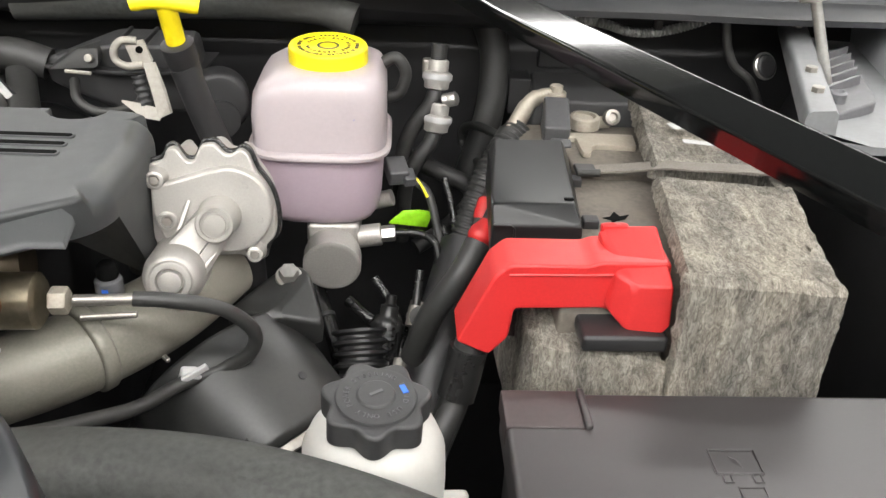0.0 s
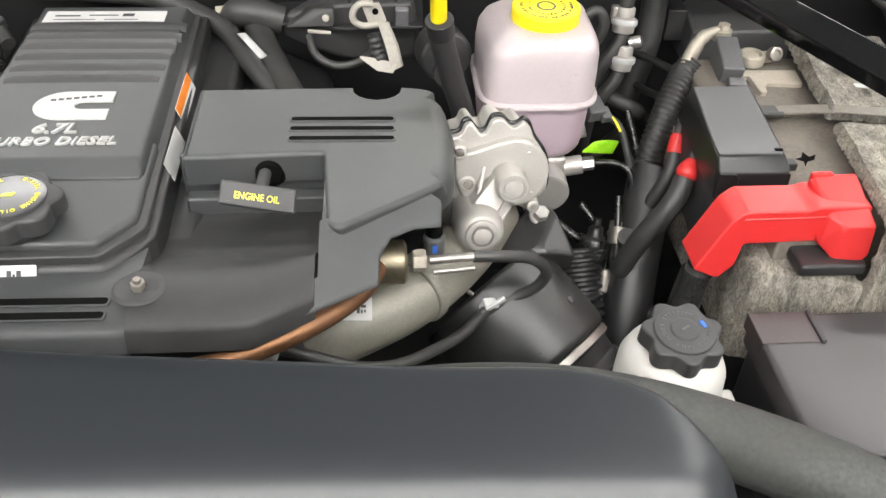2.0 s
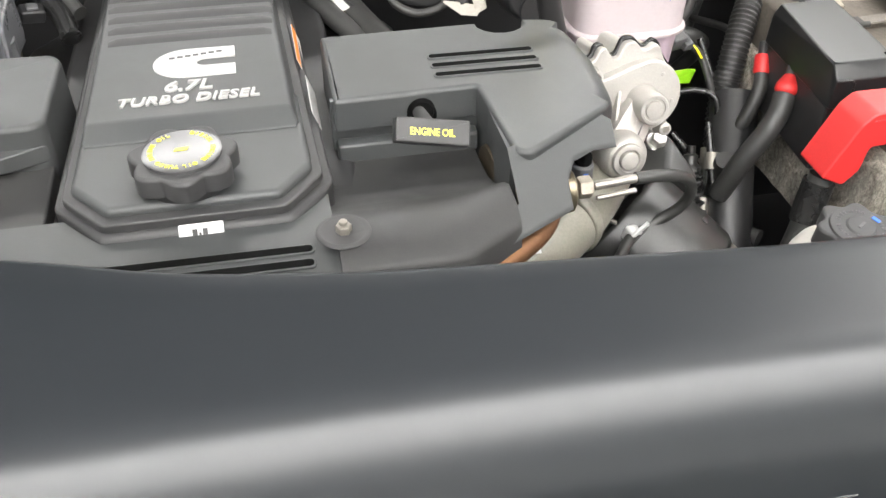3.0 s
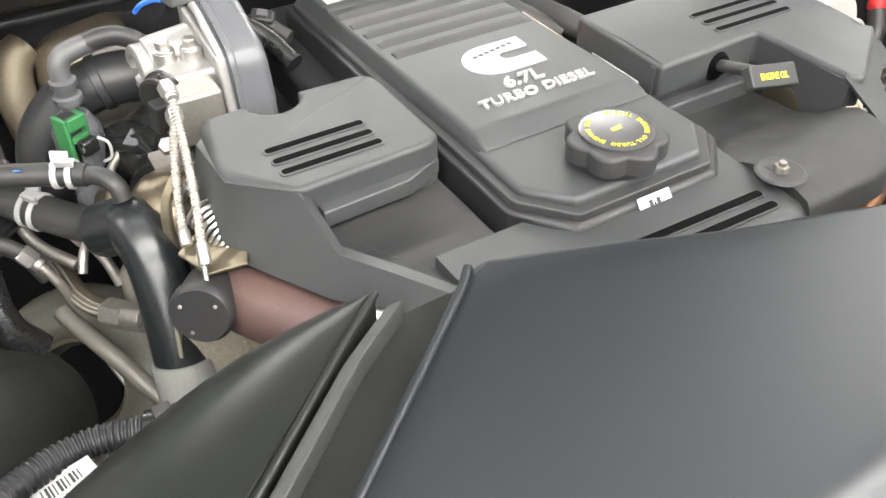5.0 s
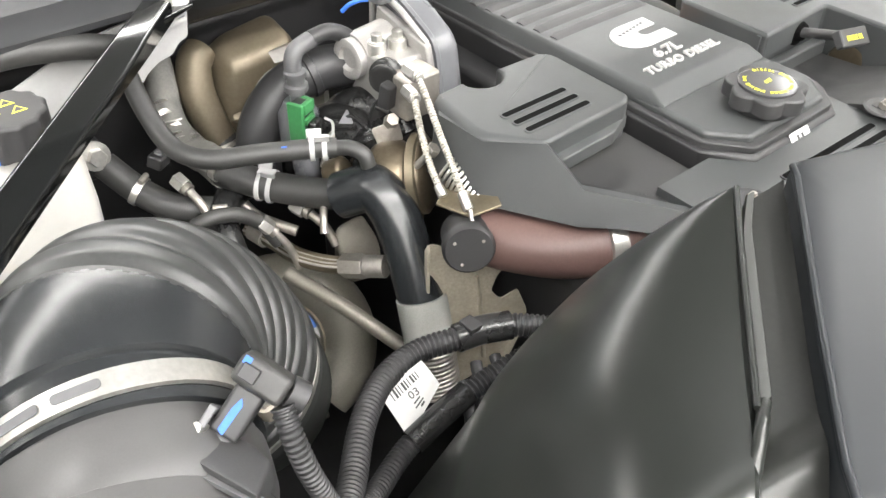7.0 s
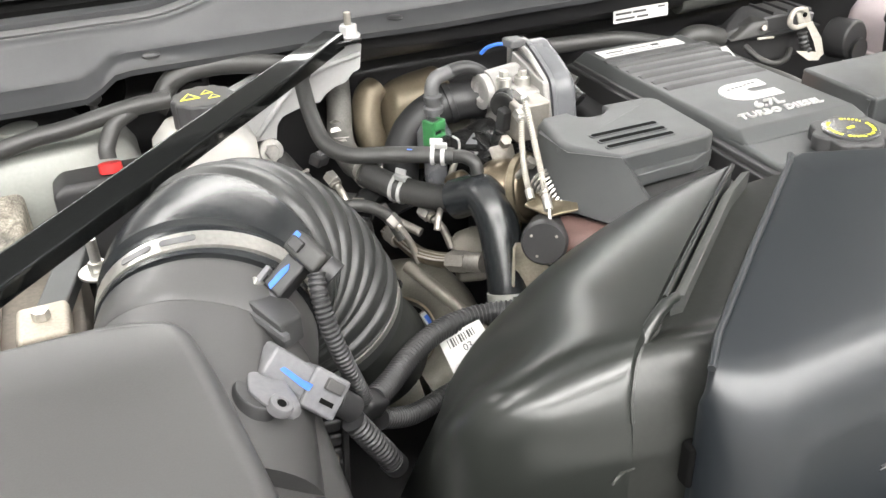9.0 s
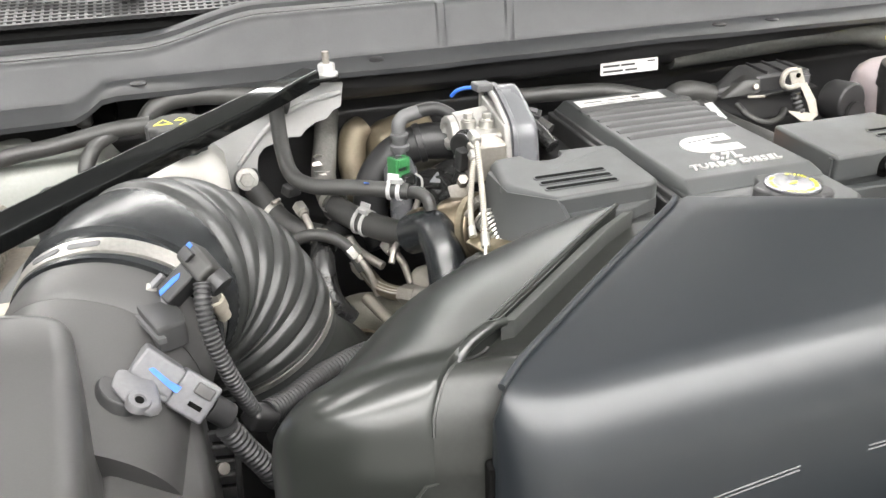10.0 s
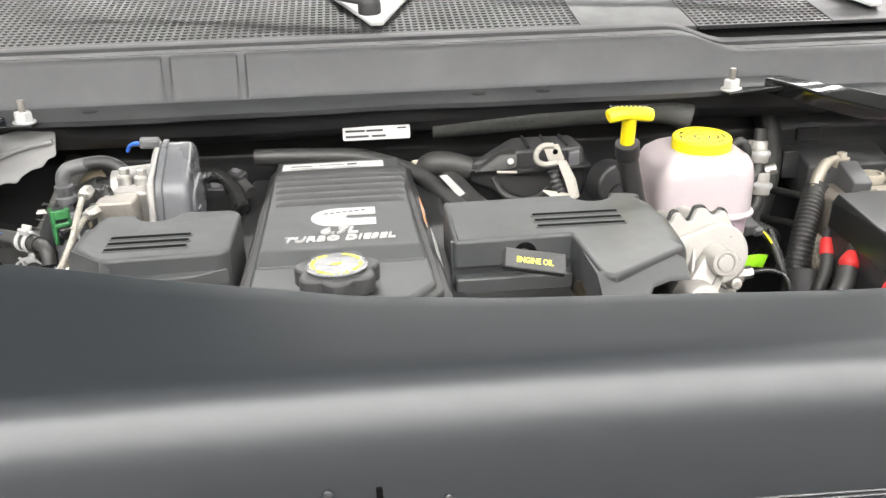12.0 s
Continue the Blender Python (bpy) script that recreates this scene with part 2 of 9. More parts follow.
M = dict(
    panel=mat("satin_black_panel", (0.0075, 0.0098, 0.0125), 0.41, bump=0.0, grain=700, vary=0.05, rvary=0.0, spec=0.75),
    gloss=mat("smooth_black_plastic", (0.0135, 0.015, 0.0135), 0.28, spec=0.6, bump=0.0, grain=60, vary=0.0, rvary=0.0),
    polished=mat("polished_black_lid", (0.011, 0.0115, 0.012), 0.31, bump=0.0, vary=0.05, rvary=0.0, spec=0.4),
    cover=mat("grained_grey_cover", (0.0435, 0.0462, 0.0472), 0.42, bump=0.12, grain=900, vary=0.08, dirt=0.12, dirt_color=(0.13, 0.125, 0.115)),
    dark=mat("grained_black_cover", (0.035, 0.035, 0.036), 0.5, bump=0.1, grain=800, vary=0.1, dirt=0.12, dirt_color=(0.09, 0.085, 0.08)),
    black=mat("black_plastic", (0.02, 0.02, 0.021), 0.42, bump=0.05, grain=500, dirt=0.12, dirt_color=(0.07, 0.065, 0.06)),
    # near-black: painted shade inside openings, also plain matt black parts
    hole=mat("opening_shade_and_matt_black", (0.003, 0.003, 0.003), 0.9, bump=0, spec=0.08),
    rubber=mat("grey_rubber", (0.03, 0.03, 0.029), 0.42, bump=0.08, grain=300, dirt=0.2, dirt_color=(0.06, 0.057, 0.052)),
    shiny=mat("shiny_black_rubber", (0.014, 0.014, 0.014), 0.24, bump=0.02, grain=160, dirt=0.06, rvary=0.05, dirt_color=(0.05, 0.047, 0.042)),
    hosegreen=mat("dull_grey_green_rubber", (0.036, 0.038, 0.035), 0.6, bump=0.25, grain=200, vary=0.35, dirt=0.5, dirt_color=(0.065, 0.062, 0.055)),
    alu=mat("cast_aluminium", (0.40, 0.385, 0.36), 0.36, 0.4, bump=0.12, grain=600, vary=0.08, dirt=0.2, dirt_color=(0.30, 0.28, 0.25)),
    bright=mat("bright_zinc", (0.58, 0.57, 0.54), 0.28, 0.9, bump=0.04, dirt=0.15),
    steel=mat("dull_steel", (0.36, 0.34, 0.31), 0.4, 0.8, bump=0.08, dirt=0.3, dirt_color=(0.2, 0.17, 0.13)),
    brass=mat("tarnished_brass_steel", (0.22, 0.19, 0.135), 0.35, 0.85, bump=0.06, dirt=0.35, dirt_color=(0.20, 0.15, 0.09)),
    copper=mat("heat_tinted_brown_steel", (0.20, 0.10, 0.05), 0.42, 0.75, bump=0.05, dirt=0.4, dirt_color=(0.12, 0.08, 0.06)),
    elbowgrey=mat("beige_grey_casting", (0.21, 0.20, 0.168), 0.45, 0.2, bump=0.08, grain=400, dirt=0.2, dirt_color=(0.2, 0.18, 0.15)),
    bronze=mat("brown_bronze_clamp", (0.165, 0.135, 0.095), 0.3, 0.8, bump=0.05, dirt=0.3, dirt_color=(0.08, 0.06, 0.04)),
    valvemetal=mat("dull_cast_valve_metal", (0.40, 0.39, 0.375), 0.34, 0.5, bump=0.1, grain=500, vary=0.1, dirt=0.35, dirt_color=(0.14, 0.13, 0.115)),
    dusty=mat("dusty_grey_hose", (0.15, 0.147, 0.135), 0.6, bump=0.15, grain=300, vary=0.2, dirt=0.4, dirt_color=(0.05, 0.048, 0.044)),
    dullrubber=mat("dull_dark_green_black_rubber", (0.018, 0.020, 0.018), 0.55, bump=0.15, grain=160, vary=0.3, dirt=0.35, dirt_color=(0.045, 0.046, 0.040)),
    goldsteel=mat("yellow_passivated_steel", (0.46, 0.42, 0.335), 0.38, 0.45, bump=0.1, grain=300, vary=0.15, dirt=0.45, dirt_color=(0.12, 0.10, 0.075)),
    collar=mat("smooth_shiny_rubber", (0.014, 0.0155, 0.017), 0.27, bump=0.0, grain=120, vary=0.05, rvary=0.0, spec=0.6),
    dullduct=mat("dusty_black_moulding", (0.021, 0.0215, 0.021), 0.31, bump=0.03, grain=300, vary=0.2, dirt=0.35, dirt_color=(0.055, 0.053, 0.048), spots=14),
    ledge=mat("dull_grey_foam", (0.036, 0.038, 0.036), 0.6, bump=0.05, grain=300, vary=0.12, dirt=0.2, dirt_color=(0.08, 0.08, 0.075)),
    well=mat("dusty_black_well", (0.022, 0.022, 0.0225), 0.5, bump=0.12, grain=700, vary=0.12, dirt=0.45, dirt_color=(0.058, 0.058, 0.054), spots=16),
    channel=mat("dusty_black_channel", (0.016, 0.017, 0.0155), 0.34, bump=0.03, grain=260, vary=0.2, dirt=0.3, dirt_color=(0.035, 0.036, 0.032), spec=0.5),
    redbrown=mat("red_brown_iron_pipe", (0.10, 0.060, 0.053), 0.42, 0.1, bump=0.12, grain=300, dirt=0.3, dirt_color=(0.11, 0.06, 0.05)),
    tan=mat("bronze_cast_cover", (0.145, 0.122, 0.085), 0.42, 0.5, bump=0.1, dirt=0.3, dirt_color=(0.18, 0.14, 0.10)),
    greypipe=mat("grey_green_painted_casting", (0.19, 0.178, 0.15), 0.42, 0.35, bump=0.1, grain=400, dirt=0.35, dirt_color=(0.10, 0.09, 0.075)),
    red=mat("red_plastic", (0.54, 0.024, 0.024), 0.42, bump=0.04, grain=400, vary=0.05, dirt=0.06, dirt_color=(0.55, 0.05, 0.04)),
    yellow=mat("yellow_plastic", (0.90, 0.72, 0.01), 0.42, bump=0.03, vary=0.05),
    yellowink=mat("yellow_print", (0.80, 0.74, 0.05), 0.3, bump=0),
    whiteink=mat("pale_grey_print", (0.40, 0.40, 0.39), 0.5, bump=0),
    letter=mat("pale_raised_lettering", (0.38, 0.38, 0.37), 0.45, bump=0),
    darkink=mat("dark_print", (0.03, 0.03, 0.03), 0.6, bump=0),
    blueink=mat("blue_paint_mark", (0.03, 0.13, 0.55), 0.5, bump=0),
    tankpink=mat("milky_brake_reservoir", (0.43, 0.38, 0.39), 0.34, bump=0.02, vary=0.03, sss=0.35, dirt=0.08, dirt_color=(0.52, 0.42, 0.42)),
    tankfluid=mat("fluid_tinted_reservoir", (0.4, 0.32, 0.365), 0.34, bump=0.02, vary=0.03, sss=0.35, dirt=0.10, dirt_color=(0.44, 0.34, 0.40)),
    tankwhite=mat("milky_white_plastic", (0.48, 0.472, 0.445), 0.4, bump=0.02, vary=0.03, sss=0.3, dirt=0.05),
    sheet=mat("white_plastic_shield", (0.40, 0.40, 0.395), 0.5, bump=0.02, vary=0.03, dirt=0.08),
    paper=mat("white_label_paper", (0.50, 0.50, 0.49), 0.55, bump=0.01, vary=0.03),
    orange=mat("orange_label", (0.75, 0.22, 0.02), 0.55, bump=0),
    green=mat("green_plastic", (0.035, 0.16, 0.055), 0.3, bump=0.02),
    lime=mat("lime_tag", (0.35, 0.80, 0.02), 0.5, bump=0.02),
    cowl=mat("grey_cowl_plastic", (0.028, 0.029, 0.031), 0.48, bump=0.08, grain=600, vary=0.08, dirt=0.14, dirt_color=(0.13, 0.13, 0.13)),
    bar=mat("gloss_black_enamel", (0.006, 0.0065, 0.0065), 0.09, bump=0.0, vary=0.05, rvary=0.0),
    capface=mat("smooth_grey_cap_face", (0.055, 0.055, 0.057), 0.23, bump=0.02, grain=900, vary=0.06, rvary=0.0, spec=0.7),
    paint=mat("silver_body_paint", (0.50, 0.51, 0.53), 0.35, 0.3, bump=0.0, coat=0.6, vary=0.03),
    apron=mat("dull_grey_painted_steel", (0.20, 0.205, 0.21), 0.4, 0.2, bump=0.02, vary=0.06, dirt=0.2, dirt_color=(0.12, 0.115, 0.11)),
    paleloom=mat("pale_grey_ribbed_plastic", (0.26, 0.26, 0.25), 0.45, bump=0.03, vary=0.1),
    clearbox=mat("smoky_grey_plastic", (0.105, 0.107, 0.114), 0.25, bump=0.02, vary=0.05),
    headgrey=mat("dark_grey_moulded_plastic", (0.085, 0.085, 0.088), 0.4, bump=0.04, vary=0.1, dirt=0.2, dirt_color=(0.13, 0.13, 0.125)),
    greyplug=mat("grey_connector", (0.115, 0.115, 0.122), 0.45, bump=0.03, dirt=0.15),
    sleeve=mat("grey_fabric_sleeve", (0.24, 0.24, 0.225), 0.7, bump=0.3, grain=700, vary=0.15),
    cream=mat("cream_heat_wrap", (0.36, 0.34, 0.3), 0.55, 0.2, bump=0.1, vary=0.1),
    webbing=mat("beige_grey_webbing", (0.165, 0.15, 0.13), 0.8, bump=0.3, grain=500, vary=0.2, dirt=0.3, dirt_color=(0.10, 0.09, 0.075), spots=20),
    lead=mat("dull_lead_clamp", (0.4, 0.365, 0.305), 0.5, 0.4, bump=0.2, grain=300, dirt=0.4, dirt_color=(0.30, 0.25, 0.19)),
    batcase=mat("dusty_battery_top", (0.12, 0.105, 0.088), 0.75, bump=0.15, grain=200, vary=0.2, dirt=0.6, dirt_color=(0.19, 0.168, 0.14), spots=22),
    pdcflap=mat("red_brown_dusty_plastic", (0.040, 0.030, 0.030), 0.45, bump=0.03, vary=0.12),
    pdc=mat("smooth_dark_lid", (0.032, 0.029, 0.030), 0.38, bump=0.0, grain=700, vary=0.06, rvary=0.0),
    bellows=mat("satin_black_rubber", (0.028, 0.029, 0.0285), 0.37, bump=0.0, grain=260, vary=0.15, rvary=0.04, dirt=0.06, dirt_color=(0.055, 0.053, 0.047)),
    tankgrey=mat("dull_grey_white_plastic", (0.22, 0.225, 0.21), 0.5, bump=0.03, vary=0.06, dirt=0.3, dirt_color=(0.24, 0.24, 0.22)),
    airbox=mat("satin_grey_black_box", (0.055, 0.054, 0.054), 0.36, bump=0.05, grain=700, vary=0.06, dirt=0.1, dirt_color=(0.10, 0.10, 0.10)),
    wall=mat("workshop_white_wall", (0.36, 0.36, 0.355), 0.8, bump=0.1, grain=30, vary=0.04),
    concrete=mat("workshop_concrete", (0.30, 0.30, 0.29), 0.6, bump=0.2, grain=60, vary=0.1, dirt=0.2, spots=2),
    glass=mat("dark_windscreen", (0.30, 0.33, 0.34), 0.05, bump=0, vary=0),
    lamp=mat("fluorescent_diffuser", (1, 1, 1), 0.5, bump=0, vary=0, emit=LAMP, emit_color=(1.0, 0.98, 0.95)),
    foil=mat("crinkled_foil", (0.45, 0.43, 0.40), 0.3, 0.9, bump=0.8, grain=120),
)


def fleece_material():
    """Matted felt: pale fibres in streaks over dark gaps, with larger grey and brown stains."""
    mt = bpy.data.materials.new("grey_brown_felt")
    mt.use_nodes = True
    nt = mt.node_tree
    bs = nt.nodes["Principled BSDF"]
    bs.inputs["Roughness"].default_value = 0.95
    bs.inputs["Specular IOR Level"].default_value = 0.1
    tc = nt.nodes.new("ShaderNodeTexCoord")
    stretch = nt.nodes.new("ShaderNodeMapping")
    stretch.inputs["Scale"].default_value = (1.0, 0.5, 0.33)
    nt.links.new(tc.outputs["Object"], stretch.inputs["Vector"])

    def fibre(scale, detail, twist, rough):
        nd = nt.nodes.new("ShaderNodeTexNoise")
        nd.inputs["Scale"].default_value, nd.inputs["Detail"].default_value = scale, detail
        nd.inputs["Distortion"].default_value, nd.inputs["Roughness"].default_value = twist, rough
        nt.links.new(stretch.outputs[0], nd.inputs["Vector"])
        return nd.outputs[0]

    def ramp_of(src, stops):
        nd = nt.nodes.new("ShaderNodeValToRGB")
        nt.links.new(src, nd.inputs[0])
        while len(nd.color_ramp.elements) < len(stops):
            nd.color_ramp.elements.new(0.5)
        for el, (at, col) in zip(nd.color_ramp.elements, stops):
            el.position, el.color = at, (*col, 1)
        return nd.outputs[0]

    mat_fibre, clumps, stain = fibre(230, 9, 2.0, 0.75), fibre(60, 6, 1.0, 0.65), fibre(13, 4, 0.6, 0.55)
    base = ramp_of(mat_fibre, ((0.28, (0.083, 0.079, 0.073)), (0.44, (0.263, 0.250, 0.226)), (0.58, (0.455, 0.435, 0.40)), (0.72, (0.66, 0.64, 0.605))))
    out = base
    for src, stops in ((clumps, ((0.34, (0.55, 0.54, 0.53)), (0.62, (1.12, 1.10, 1.06)))), (stain, ((0.36, (0.62, 0.63, 0.64)), (0.60, (1.08, 1.05, 1.0))))):
        nd = nt.nodes.new("ShaderNodeMix")
        nd.data_type, nd.blend_type = "RGBA", "MULTIPLY"
        nd.inputs[0].default_value = 1.0
        nt.links.new(out, nd.inputs[6])
        nt.links.new(ramp_of(src, stops), nd.inputs[7])
        out = nd.outputs[2]
    nt.links.new(out, bs.inputs["Base Color"])
    bp = nt.nodes.new("ShaderNodeBump")
    bp.inputs["Strength"].default_value, bp.inputs["Distance"].default_value = 1.0, 0.004
    nt.links.new(mat_fibre, bp.inputs["Height"])
    nt.links.new(bp.outputs[0], bs.inputs["Normal"])
    return mt


M["fleece"] = fleece_material()

# ---- the workshop round the truck ----
def plate(x0, y0, x1, y1, z0, z1):
    return box(((x0 + x1) / 2, (y0 + y1) / 2, (z0 + z1) / 2), (x1 - x0, y1 - y0, z1 - z0), 0)


solo("floor", plate(-7.5, -6, 6.5, 9, -0.2, 0), M["concrete"], "grey workshop concrete floor", "floor", kind="structure")
solo("ceiling", plate(-7.5, -6, 6.5, 9, 4.2, 4.4), M["wall"], "white workshop ceiling", "ceiling", kind="structure")
solo("wall_south", plate(-7.5, -6.2, 6.5, -6, 0, 4.2), M["wall"], "white workshop wall in front of the truck", "wall", kind="structure")
solo("wall_north", plate(-7.5, 9, 6.5, 9.2, 0, 4.2), M["wall"], "white workshop wall behind the truck", "wall", kind="structure")
solo("wall_west", plate(-7.7, -6, -7.5, 9, 0, 4.2), M["wall"], "white workshop side wall", "wall", kind="structure")
solo("wall_east", plate(6.5, -6, 6.7, 9, 0, 4.2), M["wall"], "white workshop side wall", "wall", kind="structure")


def ceiling_light(x, y, w, l):
    lt = thing("ceiling_light", (x, y, 4.2), "white fluorescent strip light under the ceiling", "lamp", "ceiling strips")
    part("housing", box((x, y, 4.17), (w + 0.06, l + 0.06, 0.06), 0.004), M["wall"], lt)
    part("diffuser", box((x, y, 4.13), (w, l, 0.02), 0.004), M["lamp"], lt, "glowing white diffuser")


for lx in (-4.9, -2.95, -1.0, 0.95, 2.9):
    for ly in (-4.6, -2.9, -1.2):
        ceiling_light(lx, ly, 1.93, 0.32)
for lx in (-4.9, -2.95, 0.95, 2.9):
    ceiling_light(lx, 1.2, 1.5, 0.24)
for lx in (-4.9, -2.95, -1.0, 0.95, 2.9):
    ceiling_light(lx, 4.9, 1.93, 0.32)
for lx in (-0.55, 1.40, 3.35):
    ceiling_light(lx, 7.2, 1.93, 0.32)
for lx in (2.95, 4.9):
    ceiling_light(lx, 3.0, 1.93, 0.32)


# ---- the truck's body round the engine bay ----
def ramp(x, a, b, va, vb):
    t = min(1, max(0, (x - a) / (b - a)))
    t = t * t * (3 - 2 * t)
    return va + (vb - va) * t


def cowl_top(x):
    z = ramp(x, -1.32, -1.13, 1.350, 1.386)
    return z - ramp(x, -0.07, 0.04, 0, 0.03) if x > -0.6 else z


def cowl_lip(x):
    return ramp(x, -1.41, -1.36, 1.288, 1.314) - (ramp(x, 0.08, 0.17, 0, 0.02) if x > 0 else 0)


def extrude_x(stations, profile):
    """profile(x): a closed loop of (y, z)."""
    return loft([[Vector((x, y, z)) for y, z in profile(x)] for x in stations])


xs = [-1.95 + 0.02 * i for i in range(146)]


def cowl_profile(x):
    lip, top = cowl_lip(x), cowl_top(x)
    seam = 0.0035 if abs(x + 0.869) < 0.006 or abs(x + 0.757) < 0.006 else 0.0
    wob = 0.0035 * math.sin(x * 9.0) + 0.002 * math.sin(x * 23 + 1)
    return [(1.046 + wob, lip - 0.012), (1.044 + wob, lip - 0.004), (1.052 + wob, lip), (1.098, lip + 0.004), (1.104 - seam, lip + 0.010), (1.112 - seam, top - 0.010),
            (1.116 - seam, top - 0.003), (1.123, top), (1.135, top - 0.002), (1.150, top - 0.016), (1.150, top - 0.03), (1.11, lip - 0.006)]


cowl = thing("cowl_panel", (-0.55, 1.10, 1.30), "long dull grey plastic cowl panel over the firewall", "cowl", kind="structure")
cx = sorted(xs + [-0.869 + d for d in (-0.008, -0.005, 0.005, 0.008)] + [-0.757 + d for d in (-0.008, -0.005, 0.005, 0.008)])
part("panel", extrude_x(cx, cowl_profile), M["cowl"], cowl)
part("seal", extrude_x(xs, lambda x: [(1.150, cowl_top(x) - 0.018), (1.153, cowl_top(x) - 0.004), (1.170, cowl_top(x) - 0.001), (1.187, cowl_top(x) - 0.005), (1.190, cowl_top(x) - 0.02)]),
     M["black"], cowl, "soft black rubber seal along the cowl")
for px, py in ((-1.32, 1.075), (-0.98, 1.075), (-0.40, 1.075), (-0.30, 1.075)):
    part("push_pin", revolve([(0.0115, 0), (0.0115, 0.002), (0.009, 0.0035), (0.003, 0.004)], Matrix.Translation((px, py, cowl_lip(px) + 0.0015)), 18), M["black"], cowl)


def grille_z(y):
    return 1.372 + (y - 1.19) * 0.20


def cowl_grille():
    g = thing("cowl_grille", (-0.6, 1.3, 1.37), "black plastic mesh grille below the windscreen", "grille", kind="structure")
    part("front_rim", extrude_x(xs, lambda x: [(1.192, cowl_top(x) - 0.022), (1.193, cowl_top(x) + 0.001), (1.205, cowl_top(x) + 0.006), (1.222, cowl_top(x) + 0.002), (1.224, cowl_top(x) - 0.022)]), M["cowl"], g,
         "grey rim that curves along the grille")
    # near-black sheet under the mesh: the shade below it, as colour
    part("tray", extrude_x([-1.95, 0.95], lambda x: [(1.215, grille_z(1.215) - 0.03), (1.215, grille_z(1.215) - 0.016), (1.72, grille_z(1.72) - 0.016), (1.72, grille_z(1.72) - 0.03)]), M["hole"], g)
    out = bmesh.new()

    def strip(x0, y0, x1, y1, up):
        zs = [grille_z(y) + up for y in (y0, y1)]
        lo = [out.verts.new((x, y, z - 0.006)) for x, y, z in ((x0, y0, zs[0]), (x1, y0, zs[0]), (x1, y1, zs[1]), (x0, y1, zs[1]))]
        hi = [out.verts.new((x, y, z)) for x, y, z in ((x0, y0, zs[0]), (x1, y0, zs[0]), (x1, y1, zs[1]), (x0, y1, zs[1]))]
        out.faces.new(hi)
        for i in range(4):
            out.faces.new((lo[i], lo[(i + 1) % 4], hi[(i + 1) % 4], hi[i]))

    for x0, x1 in ((-1.95, -0.20), (0.0, 0.24)):
        for i in range(int((x1 - x0) / 0.0125)):
            strip(x0 + 0.0125 * i, 1.226, x0 + 0.0125 * i + 0.0042, 1.62, 0)
        for j in range(31):
            strip(x0, 1.226 + 0.0128 * j, x1, 1.2312 + 0.0128 * j, 0.0006)
    tagged(part("mesh", out, M["black"], g, "fine square plastic mesh"), kind="stuff")
    for x0, x1 in ((-0.20, 0.0), (0.24, 0.9)):
        part("blank_panel", hull([(x, y, grille_z(y) + dz) for x in (x0 + 0.002, x1 - 0.002) for y in (1.226, 1.62) for dz in (-0.006, 0.001)], 0.001, 1), M["black"], g)


cowl_grille()
wind = thing("windscreen", (-0.55, 1.63, 1.46), "dark sloping windscreen above the cowl grille", "windscreen", kind="structure")
part("glass", hull([(x, y, z + d) for x in (-1.55, 0.5) for y, z in ((1.63, 1.455), (2.45, 2.05)) for d in (0, 0.006)], 0, 1), M["glass"], wind)
part("frit_band", hull([(x, y, z + 0.008) for x in (-1.55, 0.5) for y, z in ((1.625, 1.455), (1.70, 1.507))] + [(-0.5, 1.63, 1.466)], 0, 1), M["hole"], wind)


def wiper(x, flip):
    w = thing("wiper", (x, 1.33, 1.41), "black wiper arm on a pale wedge of the cowl", "wiper", "wipers")
    part("wedge", extruded([(-0.085, 0.16), (0.0, -0.035), (0.02, -0.035), (0.095, 0.16)], 0.006, Matrix.Translation((x, 1.30, 1.402)) @ pose(0, 0, 0, 11, 0, 0), 0.002), M["sheet"], w, "pale grey wedge plate")
    part("pivot", revolve([(0.02, 0), (0.02, 0.018), (0.016, 0.026), (0.006, 0.03)], Matrix.Translation((x, 1.315, 1.408)), 20), M["black"], w)
    part("arm", sweep([Vector((x, 1.315, 1.432)), Vector((x - 0.06 * flip, 1.34, 1.442)), Vector((x - 0.30 * flip, 1.42, 1.468)), Vector((x - 0.62 * flip, 1.47, 1.485))], [0.014, 0.013, 0.010, 0.007], 10, 0.6), M["black"], w)


wiper(-0.555, 1)
wiper(0.33, 1)
wiper(-1.33, 1)

fire = thing("firewall", (-0.55, 1.2, 0.9), "black painted firewall under the cowl with a felt mat", "firewall", kind="structure")
part("sheet_metal", hull([(x, y, z) for x in (-1.9, 0.8) for y, z in ((1.19, 0.55), (1.19, 1.20), (1.24, 0.55), (1.24, 1.30))], 0.004), M["black"], fire)


def wall_shelf(x):
    low = 1.285 - ramp(x, -1.14, -0.95, 0.0, 0.012) - 0.006 * math.sin(x * 6)
    return [(1.185, 1.245), (1.098, 1.252), (1.085, 1.262), (1.078, low), (1.072, low + 0.004), (1.062, cowl_lip(x) - 0.008), (1.10, cowl_lip(x) - 0.004), (1.2, 1.30)]


